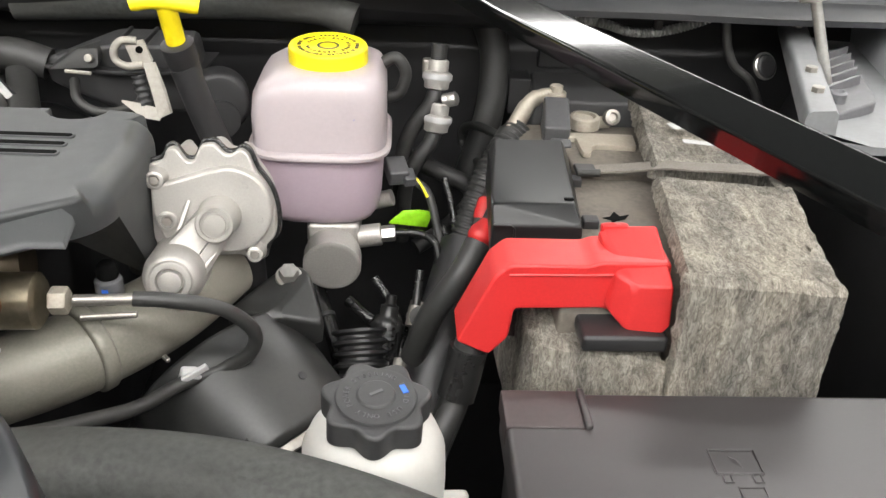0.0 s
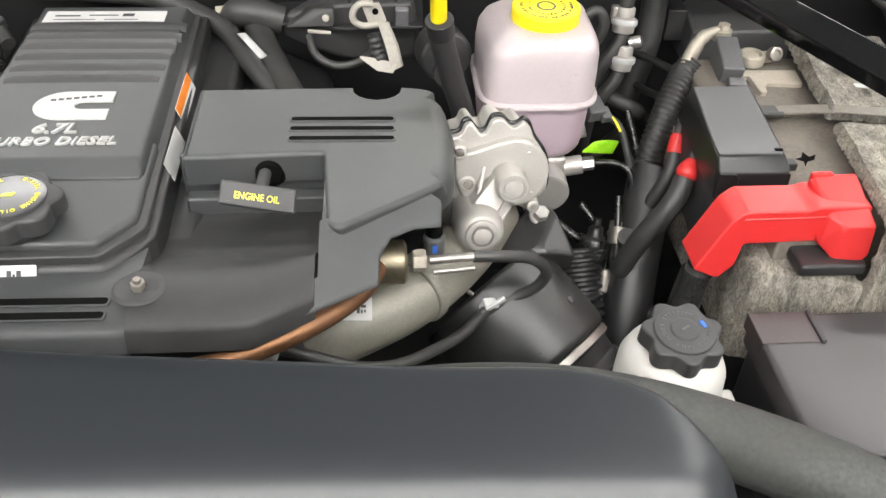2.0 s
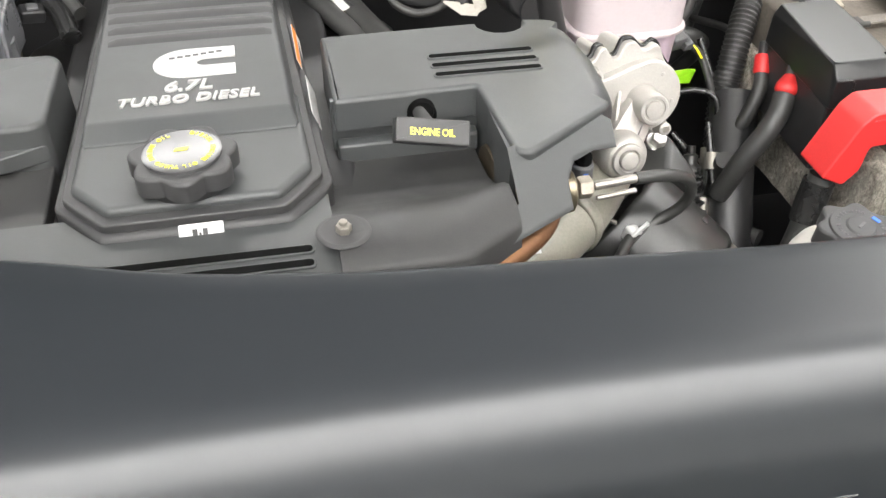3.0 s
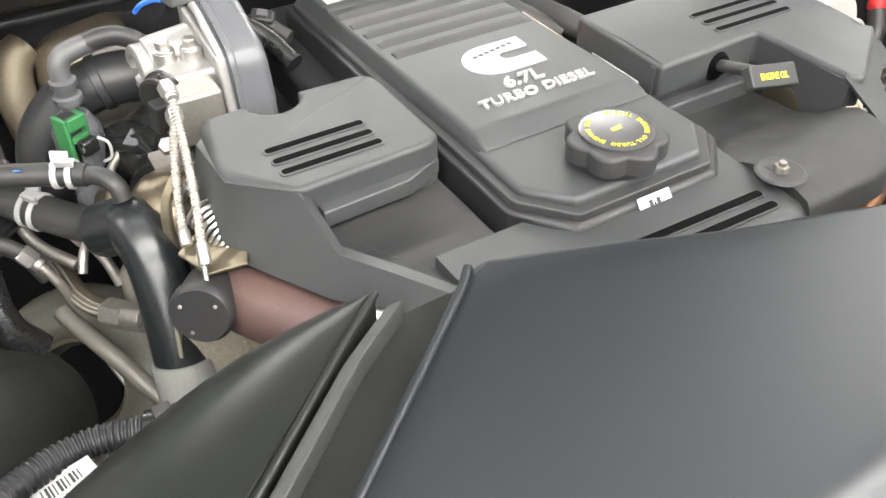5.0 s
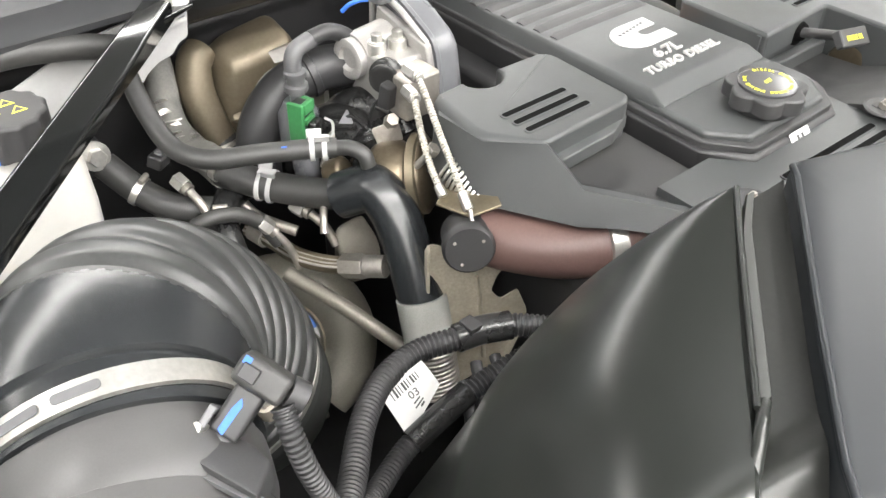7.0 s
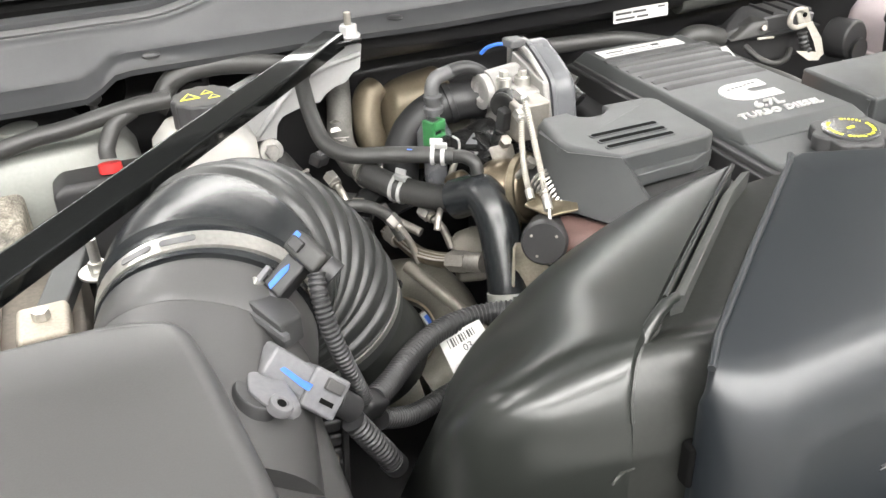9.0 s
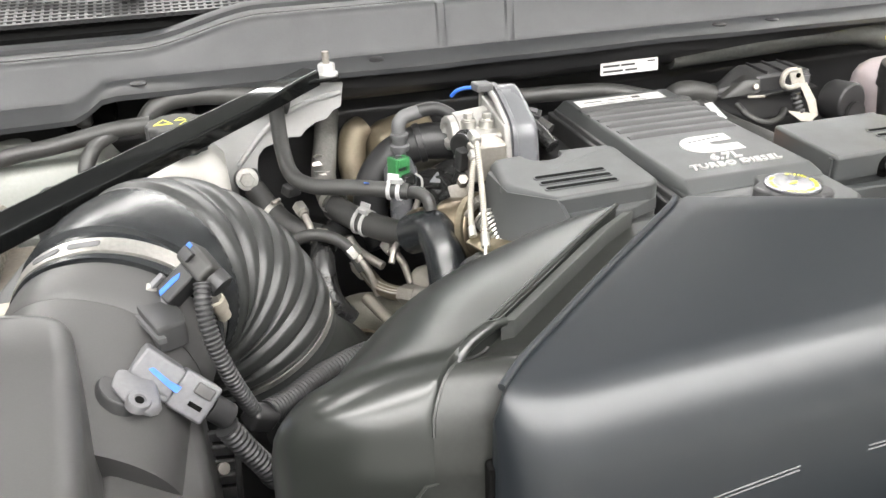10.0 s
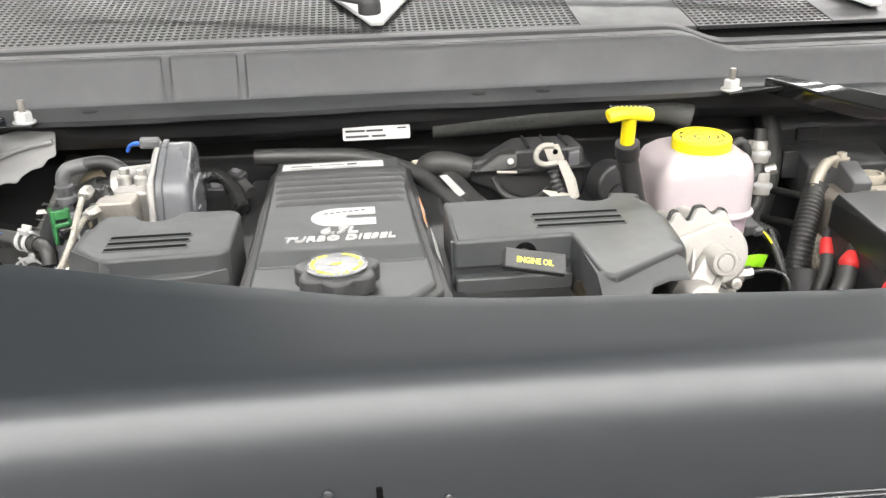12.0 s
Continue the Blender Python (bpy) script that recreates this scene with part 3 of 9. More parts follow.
part("shelf", extrude_x([-1.17 + 0.03 * i for i in range(46)], wall_shelf), M["black"], fire, "black pressed steel shelf under the cowl")
part("felt_roll", tube([(-0.47, 1.105, 1.262), (-0.36, 1.10, 1.268), (-0.22, 1.095, 1.275), (-0.11, 1.085, 1.275), (-0.06, 1.075, 1.262)], 0.022), M["hosegreen"], fire, "grey felt roll below the shelf")
lab = thing("firewall_label", (-0.559, 1.08, 1.262), "white printed label on the black firewall shelf", "label")
lm = basis((-0.559, 1.0755, 1.262), (0, -1, 0.12))
part("paper", extruded(rounded([(-0.052, -0.0105), (0.052, -0.0105), (0.052, 0.0105), (-0.052, 0.0105)], 0.002, 2), 0.0008, lm, 0.0002, 1), M["paper"], lab)
bars("print_bars", [(-0.048, 0.002, 0.03, 0.0035), (-0.016, 0.002, 0.026, 0.0035), (-0.048, -0.0065, 0.036, 0.0035), (-0.008, -0.0065, 0.022, 0.0035), (0.032, 0.005, 0.014, 0.0025)], lm @ pose(0, 0, 0.0009), M["rubber"], lab)

bay = thing("engine_bay", (-0.55, 0.7, 0.6), "dark lower engine bay with inner wings and splash floor", "engine bay", kind="structure")
part("splash_floor", plate(-1.9, 0.1, 0.8, 1.24, 0.60, 0.63), M["black"], bay)
part("front_wall", plate(-1.9, 0.02, 0.8, 0.06, 0.60, 1.14), M["black"], bay)


def inner_wing(side, x0):
    w = [(x0 + side * dx, z) for dx, z in ((0.0, 0.6), (0.0, 1.10), (0.02, 1.16), (0.06, 1.19), (0.14, 1.20), (0.14, 0.6))]
    return loft([[Vector((x, y, z)) for x, z in w] for y in [0.06 + 0.0783 * i for i in range(16)]])


part("inner_wing_left", inner_wing(-1, -1.80), M["black"], bay)
part("inner_wing_right", inner_wing(1, 0.53), M["black"], bay)


def fender(side, x0):
    f = thing("fender", (x0, 0.7, 1.2), "silver painted fender edge beside the engine bay", "fender", "fenders", kind="structure")
    w = [(x0 + side * dx, z) for dx, z in ((0.0, 1.195), (0.0, 1.235), (0.012, 1.245), (0.06, 1.247), (0.07, 1.262), (0.14, 1.272), (0.30, 1.24), (0.36, 1.10), (0.36, 0.8), (0.33, 0.8), (0.33, 1.1), (0.12, 1.195))]
    part("wing", loft([[Vector((x + (0.20 if side > 0 else 0.05) * (y - 0.6), y, z + 0.03 * (y - 0.6))) for x, z in w] for y in [-0.1 + 0.1 * i for i in range(16)]]), M["paint"], f)


fender(-1, -1.86)
fender(1, 0.50)
apron = thing("wing_apron", (0.43, 0.95, 1.2), "grey painted inner wing rail beside the battery", "rail", kind="structure")
rail_sec = [(0.0, 1.238), (0.0, 1.254), (0.002, 1.259), (0.006, 1.261), (0.028, 1.262), (0.032, 1.258), (0.034, 1.232), (0.075, 1.226), (0.20, 1.222), (0.20, 1.214), (0.06, 1.218), (0.028, 1.238)]
part("rail", loft([[Vector((0.368 + 0.32 * (y - 0.75) + dx, y, z)) for dx, z in rail_sec] for y in [0.80 + 0.044 * i for i in range(10)]]), M["apron"], apron)
for y in (0.86, 0.93, 1.12):
    part("bolt", hexnut((0.384 + 0.32 * (y - 0.75), y, 1.261), (0.384 + 0.32 * (y - 0.75), y, 1.267), 0.007), M["steel"], apron)

hood = thing("hood", (-0.6, 1.1, 1.74), "open silver truck hood standing up over the engine bay", "hood", kind="structure")
part("panel", hull([(x, y, z + d) for x in (-1.75, 0.50) for y, z in ((1.14, 1.74), (0.52, 2.84)) for d in (0, 0.04)], 0.01), M["paint"], hood)
part("liner", hull([(x, y - 0.006, z + d - 0.003) for x in (-1.70, 0.45) for y, z in ((1.135, 1.75), (0.765, 2.405)) for d in (0, 0.004)], 0.002), M["black"], hood, "black insulating pad under the hood")
# ---- radiator cover and air duct at the front ----
def catmull2(pts, res=6):
    return [Vector((p.x, p.y)) for p in smooth_path([(x, y, 0) for x, y in pts], res)]


def radiator_cover():
    rc = thing("radiator_cover", (-0.6, 0.2, 1.05), "big satin dark grey plastic cover over the radiator", "cover")
    rear = catmull2([(-0.868, 0.408), (-0.79, 0.382), (-0.733, 0.360), (-0.66, 0.338), (-0.607, 0.321), (-0.55, 0.310), (-0.49, 0.301), (-0.38, 0.291), (-0.27, 0.281), (-0.225, 0.279)], 5)
    corner = [Vector(p) for p in ((-0.198, 0.277), (-0.172, 0.270), (-0.150, 0.258), (-0.135, 0.241), (-0.126, 0.220), (-0.124, 0.200), (-0.130, 0.183))]
    front = [Vector((-0.15 - 0.915 * i / 30, 0.172 + 0.012 * math.sin(i / 30 * 3.14))) for i in range(31)]
    left = [Vector((-1.082, 0.174)), Vector((-1.098, 0.182)), Vector((-1.106, 0.196)), Vector((-1.102, 0.213)), Vector((-1.08, 0.236)), Vector((-1.0, 0.302)), Vector((-0.94, 0.35)), Vector((-0.885, 0.394)), Vector((-0.876, 0.404))]
    back = sorted([(v.x, v.y) for v in left[3:] + rear + corner[:-3]] + [(-0.124, 0.226), (-0.118, 0.214), (-0.114, 0.204)])
    x_left, x_right = -1.1055, -0.114
    ROLL = 0.039

    def y_back(x):
        for (xa, ya), (xb, yb) in zip(back, back[1:]):
            if xa <= x <= xb:
                return ya + (yb - ya) * (x - xa) / max(1e-6, xb - xa)
        return back[0][1] if x < back[0][0] else back[-1][1]

    def y_front(x):
        s = (-0.15 - x) / 0.915
        y = 0.172 + 0.012 * math.sin(min(1, max(0, s)) * 3.14)
        a = max(0, (-1.056 - x) / 0.050)
        b = max(0, (x + 0.15) / (x_right + 0.15))
        return y + 0.034 * (1 - math.sqrt(max(0, 1 - min(1, a) ** 2))) + 0.028 * (1 - math.sqrt(max(0, 1 - min(1, b) ** 2)))

    def section(x):
        yf, yr = y_front(x), max(y_front(x) + 0.004, y_back(x))
        e = max(0, min(1, 1 - (x_right - x) / 0.035))
        side = 0.030 * (1 - math.sqrt(max(0, 1 - e * e))) if e < 1 else 0.030
        e2 = max(0, min(1, 1 - (x - x_left) / 0.004))
        side += 0.004 * e2 * e2
        ys = [yf + ROLL * (1 - math.cos(math.pi / 2 * k / 11)) for k in range(12)]
        rr = min(0.006, (yr - yf) * 0.3)
        last = yr - rr
        ys = [min(y, last - 0.0001 * (12 - k)) for k, y in enumerate(ys)]
        ys += [ys[-1] + (last - ys[-1]) * k / 6 for k in range(1, 7)]
        ring = []
        for y in ys:
            d = max(0, 1 - (y - yf) / ROLL)
            ring.append((y, 1.346 + 0.055 * (y - 0.20) + ramp(x, -0.87, -0.6, 0.001, 0.002) - 1.3 * ROLL * (1 - math.sqrt(max(0, 1 - d * d))) - side))
        zl = ring[-1][1]
        ring += [(last + rr * math.sin(math.pi / 2 * k / 4), zl - rr * (1 - math.cos(math.pi / 2 * k / 4))) for k in range(1, 5)]
        fl = 0.05 * ramp(x, -0.26, -0.12, 0, 1)
        return [Vector((x + fl, yf - 0.004, 1.04))] + [Vector((x + ramp(x, -0.26, -0.12, 0, 0.15) * max(0, 1.352 - z), y, z)) for y, z in ring] + [Vector((x + fl, yr + fl * 0.25, 1.04))]

    mid = [x_left + 0.03 + (x_right - x_left - 0.08) * k / 60 for k in range(61)]
    stations = [x_left + 0.03 * (k / 10) ** 2 for k in range(10)] + mid + [x_right - 0.05 * (1 - k / 14) ** 2 for k in range(1, 15)]
    part("panel", loft([section(x) for x in stations]), M["panel"], rc)
    lip = [Vector((v.x + 0.0016, v.y - 0.0012, 1.3462 + 0.055 * (v.y - 0.20) + 0.0012)) for v in left[3:]]
    part("edge_lip", sweep(resample(lip, 0.004), [0.0026] * len(resample(lip, 0.004)), 10), M["panel"], rc, "thin rounded lip along the edge")
    # raised moulded lines on the front face
    lines = [((-0.98, 1.250), (-0.90, 1.258)), ((-0.844, 1.259), (-0.759, 1.260)), ((-0.700, 1.275), (-0.658, 1.275)), ((-0.689, 1.255), (-0.654, 1.256), (-0.635, 1.241), (-0.591, 1.243)),
             ((-0.580, 1.242), (-0.540, 1.243), (-0.540, 1.253), (-0.502, 1.254), (-0.490, 1.243), (-0.450, 1.244)), ((-0.720, 1.241), (-0.679, 1.241)), ((-0.651, 1.229), (-0.630, 1.230), (-0.627, 1.235)),
             ((-0.560, 1.228), (-0.530, 1.229)), ((-0.438, 1.244), (-0.400, 1.244)), ((-0.36, 1.256), (-0.26, 1.257))]
    for pts in lines:
        for dz in (0.0018, -0.0018):
            part("raised_rib", sweep([Vector((x, y_front(x) - 0.0002, z + dz)) for x, z in pts], [0.0011] * len(pts), 6), M["panel"], rc)
    # near-black strip on the face: the groove's shade as colour
    part("groove", box((-0.587, y_front(-0.587) - 0.0008, 1.266), (0.004, 0.003, 0.045), 0.001), M["hole"], rc)
    for x, z in ((-0.618, 1.286), (-0.617, 1.263), (-0.545, 1.276)):
        part("moulded_stud", revolve([(0.0035, 0), (0.0035, 0.002), (0.002, 0.003)], basis((x, y_front(x) - 0.0002, z), (0, -1, 0.1)), 12), M["panel"], rc)


radiator_cover()


def along_line(pts, s):
    """The point at the share s of a broken line's length."""
    pts = [Vector(p) for p in pts]
    lens = [(b - a).length for a, b in zip(pts, pts[1:])]
    at = s * sum(lens)
    for a, b, l in zip(pts, pts[1:], lens):
        if at <= l:
            return a.lerp(b, at / l)
        at -= l
    return pts[-1]


def round_off(d, r):
    """How far a rounded edge of radius r has dropped at the distance d from its face."""
    e = max(0.0, 1 - d / r)
    return r * (1 - math.sqrt(max(0.0, 1 - e * e)))


def nose_ring(right, left, top, low, flare, bulge, lean):
    """One cross-section of a moulded duct, from its right foot over the top and the round shoulder to its left foot."""
    w = (left - right).length
    ring = [Vector((right.x, right.y, low))]
    n = 36
    for k in range(n + 1):
        u = k / n
        p = right.lerp(left, u)
        z = top(p.x, p.y) - round_off(u * w, 0.004) - (0.006 + 0.016 * lean) * u * min(1, w / 0.15)
        z -= round_off((1 - u) * w, min(0.05 - 0.03 * lean, w * 0.6))
        bend = lean * 0.11 * math.log(1 + math.exp((u - 0.50) / 0.11)) / 0.5
        z -= min(0.13, 0.13 * (w / 0.2) ** 0.8) * bend
        ring.append(Vector((p.x, p.y + bulge * u * u, z)))
    ring.append(Vector((left.x + flare[0], left.y + flare[1], low)))
    return ring


def air_duct():
    ad = thing("air_intake_duct", (-1.15, 0.3, 1.05), "glossy black moulded air intake duct beside the radiator cover", "duct")
    right = [(-1.140, 0.226), (-1.136, 0.238), (-1.124, 0.252), (-1.088, 0.280), (-1.035, 0.324), (-0.96, 0.386), (-0.922, 0.416)]
    left = catmull2([(-1.212, 0.236), (-1.230, 0.258), (-1.237, 0.296), (-1.225, 0.350), (-1.184, 0.428), (-1.11, 0.472), (-1.02, 0.480), (-0.955, 0.453), (-0.928, 0.425)], 6)
    steps = [0.19 * (1 - math.cos(math.pi / 2 * k / 12)) for k in range(13)] + [0.19 + 0.81 * (i + 1) / 36 for i in range(36)]

    def top(x, y):
        return 1.3525 - 0.05 * (0.42 - y) - 0.07 * max(0, -1.10 - x)

    rings = []
    for s in steps:
        r, l = along_line(right, s), along_line(left, s)
        f = ramp(s, 0.1, 0.5, 0.15, 1)
        drop = round_off(s * 0.36, 0.062)
        rings.append(nose_ring(r, l, lambda x, y: top(x, y) - drop, 0.95, (-0.045 * f, 0.09 * f), 0.016 * (1 - min(1, s / 0.3)), ramp(s, 0.02, 0.34, 0.12, 1)))
    part("shell", loft(rings), M["gloss"], ad)
    edge = [(-1.092, 0.217), (-1.090, 0.223), (-1.086, 0.230), (-1.076, 0.240), (-0.998, 0.304), (-0.938, 0.352), (-0.883, 0.396), (-0.866, 0.410)]
    wall = right[:-1] + [(-0.918, 0.412)]
    rings = []
    for s in steps:
        p, r = along_line(edge, s), along_line(wall, s)
        zz = 1.3475 - 0.05 * (0.41 - p.y) - round_off(s * 0.36, 0.062)
        deep = ramp(s, 0.12, 0.26, 0, 1)
        rings.append([Vector((p.x, p.y, 1.0))] + [Vector((*p.lerp(r, t), zz - d * deep)) for t, d in ((0.0, 0.009), (0.08, 0.010), (0.45, 0.011), (0.70, 0.012), (0.84, 0.013), (0.92, 0.014), (1.0, 0.014))] + [Vector((r.x, r.y, 1.0))])
    part("channel", loft(rings), M["channel"], ad, "sunken dull black channel beside the duct")
    rings = []
    for s in [0.315 + 0.66 * k / 24 for k in range(25)]:
        p, r = along_line(edge, s), along_line(wall, s)
        zz = 1.3495 - 0.05 * (0.41 - p.y)
        wide = (r - p).length
        a, b = r.lerp(p, 0.0135 / wide), r.lerp(p, 0.0040 / wide)
        rings.append([Vector((*a, zz - 0.02)), Vector((*a, zz - 0.001)), Vector((*a.lerp(b, 0.12), zz)), Vector((*a.lerp(b, 0.88), zz)), Vector((*b, zz - 0.001)), Vector((*b, zz - 0.02))])
    part("ledge", loft(rings), M["ledge"], ad, "narrow dull grey foam strip in the channel")
    part("rim", sweep([Vector((*along_line(right, s), top(*along_line(right, s)) + 0.0004)) for s in [0.30 + 0.70 * k / 30 for k in range(31)]], [0.0022] * 31, 8), M["gloss"], ad, "thin raised rim")
    part("clip", sweep(smooth_path([(-1.070, 0.287, 1.3445), (-1.086, 0.279, 1.346), (-1.102, 0.270, 1.3425), (-1.114, 0.262, 1.334), (-1.118, 0.257, 1.325)], 5), [0.0036] * 4 + [0.0046] * 17, 10, 0.8), M["gloss"], ad, "curved raised fold at the end of the rim")
    part("seam", sweep([Vector((*along_line(wall, s), 1.3345 - 0.05 * (0.41 - along_line(edge, s).y) - round_off(s * 0.36, 0.062) + 0.012 * (1 - ramp(s, 0.12, 0.26, 0, 1)))) for s in [0.02 + 0.26 * k / 14 for k in range(15)]], [0.0016] * 15, 6), M["channel"], ad)
    part("seam", sweep([Vector((x, 0.2265, z)) for x, z in ((-1.152, 1.262), (-1.146, 1.270), (-1.137, 1.271))], [0.0013] * 3, 6), M["gloss"], ad)
    # near-black block: the slot's inner shade as colour
    part("slot", box((0, 0, 0), (0.010, 0.012, 0.034), 0.003, Matrix.Translation((-1.104, 0.214, 1.272))), M["hole"], ad)


air_duct()


# ---- engine cover in two wings with a strip in front ----
def painted_slots(parent, at, w, pitch, count, ang, z, length):
    for i in range(count):
        m = Matrix.Translation((at[0], at[1], z)) @ pose(0, 0, 0, 0, 0, ang) @ Matrix.Translation((0, pitch * i, 0))
        part("slot_rim", extruded(rounded([(-length / 2 - 0.002, -w / 2 - 0.0015), (length / 2 + 0.002, -w / 2 - 0.0015), (length / 2 + 0.002, w / 2 + 0.0015), (-length / 2 - 0.002, w / 2 + 0.0015)], w * 0.6, 4), 0.0014, m, 0.0006, 2), M["cover"], parent)
        # no opening is cut: a near-black plate paints the slot's inner shade
        part("vent_slot_shade", extruded(rounded([(-length / 2, -w / 2), (length / 2, -w / 2), (length / 2, w / 2), (-length / 2, w / 2)], w * 0.5, 4), 0.0018, m, 0.0002, 1), M["hole"], parent)


def notch(cx, cy, r, a0, a1, n=8):
    return [(cx + r * math.cos(radians(a0 + (a1 - a0) * i / n)), cy + r * math.sin(radians(a0 + (a1 - a0) * i / n))) for i in range(n + 1)]


def engine_cover():
    ec = thing("engine_cover", (-0.55, 0.62, 1.12), "grained dark grey plastic engine cover with two vented wings", "engine cover")
    c = M["cover"]
    # wing with the dipstick
    out = [(-0.487, 0.787), (-0.487, 0.655), (-0.352, 0.660), (-0.346, 0.548), (-0.334, 0.541), (-0.240, 0.603), (-0.226, 0.625), (-0.220, 0.70), (-0.226, 0.765), (-0.243, 0.784)] + notch(-0.298, 0.789, 0.026, 0, -180)

    def soft(x, y):
        return 0.022 if x > -0.235 else 0.005

    wing = slab(rounded([tuple(p) for p in out], [0.006, 0.004, 0.004, 0.006, 0.006, 0.01, 0.02, 0.0, 0.02, 0.01] + [0.0] * 9, 3), 1.2475, lambda x, y: 1.12 if y > 0.67 else 1.215, soft, 5)
    slope = sheet([(-0.352, 0.551, 1.2475), (-0.260, 0.600, 1.2465), (-0.243, 0.592, 1.238), (-0.245, 0.572, 1.228), (-0.270, 0.566, 1.231), (-0.292, 0.553, 1.231), (-0.302, 0.535, 1.224), (-0.304, 0.510, 1.2125), (-0.403, 0.456, 1.2115),
                   (-0.400, 0.471, 1.222), (-0.3535, 0.503, 1.2245)], (0.002, -0.001, -0.006))
    part("wing", wing, c, ec)
    part("sloping_front", slope, c, ec)
    prof = [(0.662, 1.170), (0.662, 1.188), (0.64, 1.187), (0.59, 1.191), (0.555, 1.203), (0.525, 1.220), (0.502, 1.2285), (0.475, 1.2275), (0.455, 1.222), (0.450, 1.215), (0.446, 1.197), (0.455, 1.194), (0.50, 1.184)]
    part("well", loft([[Vector((x, y + max(0, x + 0.408) * 0.62 * ramp(y, 0.45, 0.60, 1, 0), z)) for y, z in prof] for x in (-0.505, -0.46, -0.42, -0.405, -0.385, -0.356)]), M["well"], ec, "dusty sunken well round the dipstick")
    part("well_wall", joined(sheet([(-0.350, 0.545, 1.243), (-0.350, 0.664, 1.243), (-0.350, 0.664, 1.16), (-0.350, 0.545, 1.16)], (0.006, 0, 0), 0), sheet([(-0.49, 0.6625, 1.243), (-0.345, 0.6625, 1.243), (-0.345, 0.6625, 1.16), (-0.49, 0.6625, 1.16)], (0, 0.006, 0), 0)), c, ec)
    part("inner_ledge", hull([(x, y, z) for x in (-0.487, -0.352) for y, z in ((0.644, 1.185), (0.660, 1.185), (0.645, 1.2045), (0.660, 1.2055))], 0.003), c, ec)
    part("front_strip", loft([[Vector((x, y, z)) for y, z in [(0.56, 1.17), (0.56, 1.217), (0.50, 1.218), (0.462, 1.2165), (0.451, 1.210), (0.446, 1.192), (0.456, 1.189), (0.50, 1.178)]] for x in (-0.80, -0.70, -0.60, -0.505)]), c, ec)
    painted_slots(ec, (-0.607, 0.488), 0.008, -0.017, 2, -1, 1.2175, 0.165)
    painted_slots(ec, (-0.334, 0.720), 0.0068, -0.0183, 3, -1.0, 1.2475, 0.104)
    # wing on the turbo side
    out2 = [(-0.745, 0.787), (-0.735, 0.775), (-0.736, 0.660), (-0.747, 0.652), (-0.871, 0.647), (-0.914, 0.690), (-0.918, 0.71), (-0.906, 0.786)] + notch(-0.835, 0.789, 0.026, 180, 360)
    wing2 = slab(rounded(out2, [0.01, 0.01, 0.006, 0.006, 0.006, 0.008, 0.01, 0.01] + [0.0] * 9, 3), lambda x, y: 1.2535, 1.13, lambda x, y: 0.012 if x < -0.9 else 0.005, 4)
    topl = [(-0.916, 0.76, 1.2475), (-0.915, 0.693, 1.2485), (-0.872, 0.647, 1.2515), (-0.864, 0.600, 1.2185), (-0.838, 0.563, 1.2165), (-0.795, 0.492, 1.2160), (-0.765, 0.460, 1.2155), (-0.730, 0.452, 1.2155)]
    botl = [(-0.932, 0.76, 1.183), (-0.932, 0.69, 1.183), (-0.915, 0.660, 1.184), (-0.878, 0.590, 1.186), (-0.850, 0.556, 1.190), (-0.808, 0.485, 1.199), (-0.772, 0.451, 1.202), (-0.730, 0.443, 1.202)]
    inn = Vector((0.008, 0.010, -0.002))
    side = loft([[Vector(t), Vector(b), Vector(b) + inn, Vector(t) + inn] for t, b in zip(topl, botl)])
    part("wing", wing2, c, ec)
    part("wing_skirt", side, c, ec)
    part("lower_deck", slab(rounded([(-0.738, 0.658), (-0.863, 0.645), (-0.855, 0.598), (-0.835, 0.565), (-0.79, 0.49), (-0.77, 0.462), (-0.735, 0.456)], 0.004, 3), lambda x, y: 1.2075 + 0.02 * (y - 0.55), 1.16, 0.003), M["well"], ec, "dusty black sunken deck")
    part("step", hull([(-0.857, 0.652, 1.215), (-0.738, 0.656, 1.215), (-0.857, 0.652, 1.233), (-0.738, 0.656, 1.233), (-0.857, 0.637, 1.215), (-0.775, 0.641, 1.215), (-0.857, 0.637, 1.231), (-0.775, 0.641, 1.231)], 0.002), c, ec)
    painted_slots(ec, (-0.829, 0.7085), 0.0072, -0.0172, 3, 0.3, 1.2535, 0.090)
    for bx, by in ((-0.499, 0.491), (-0.748, 0.487)):
        z = 1.2275 if bx > -0.6 else 1.2175
        part("bolt_seat", revolve([(0.0220, 0), (0.0215, 0.0010), (0.0195, 0.0018), (0.0180, 0.0016), (0.0160, 0.0005), (0.004, 0.0004)], Matrix.Translation((bx, by, z)), 26), M["dark"], ec)
        bolt = part("bolt", hexnut((bx, by, z), (bx, by, z + 0.007), 0.0065), M["steel"], ec, "small steel bolt")
        part("stud", cyl((bx, by, z + 0.007), (bx, by, z + 0.011), 0.0035, 12), M["steel"], bolt)


engine_cover()


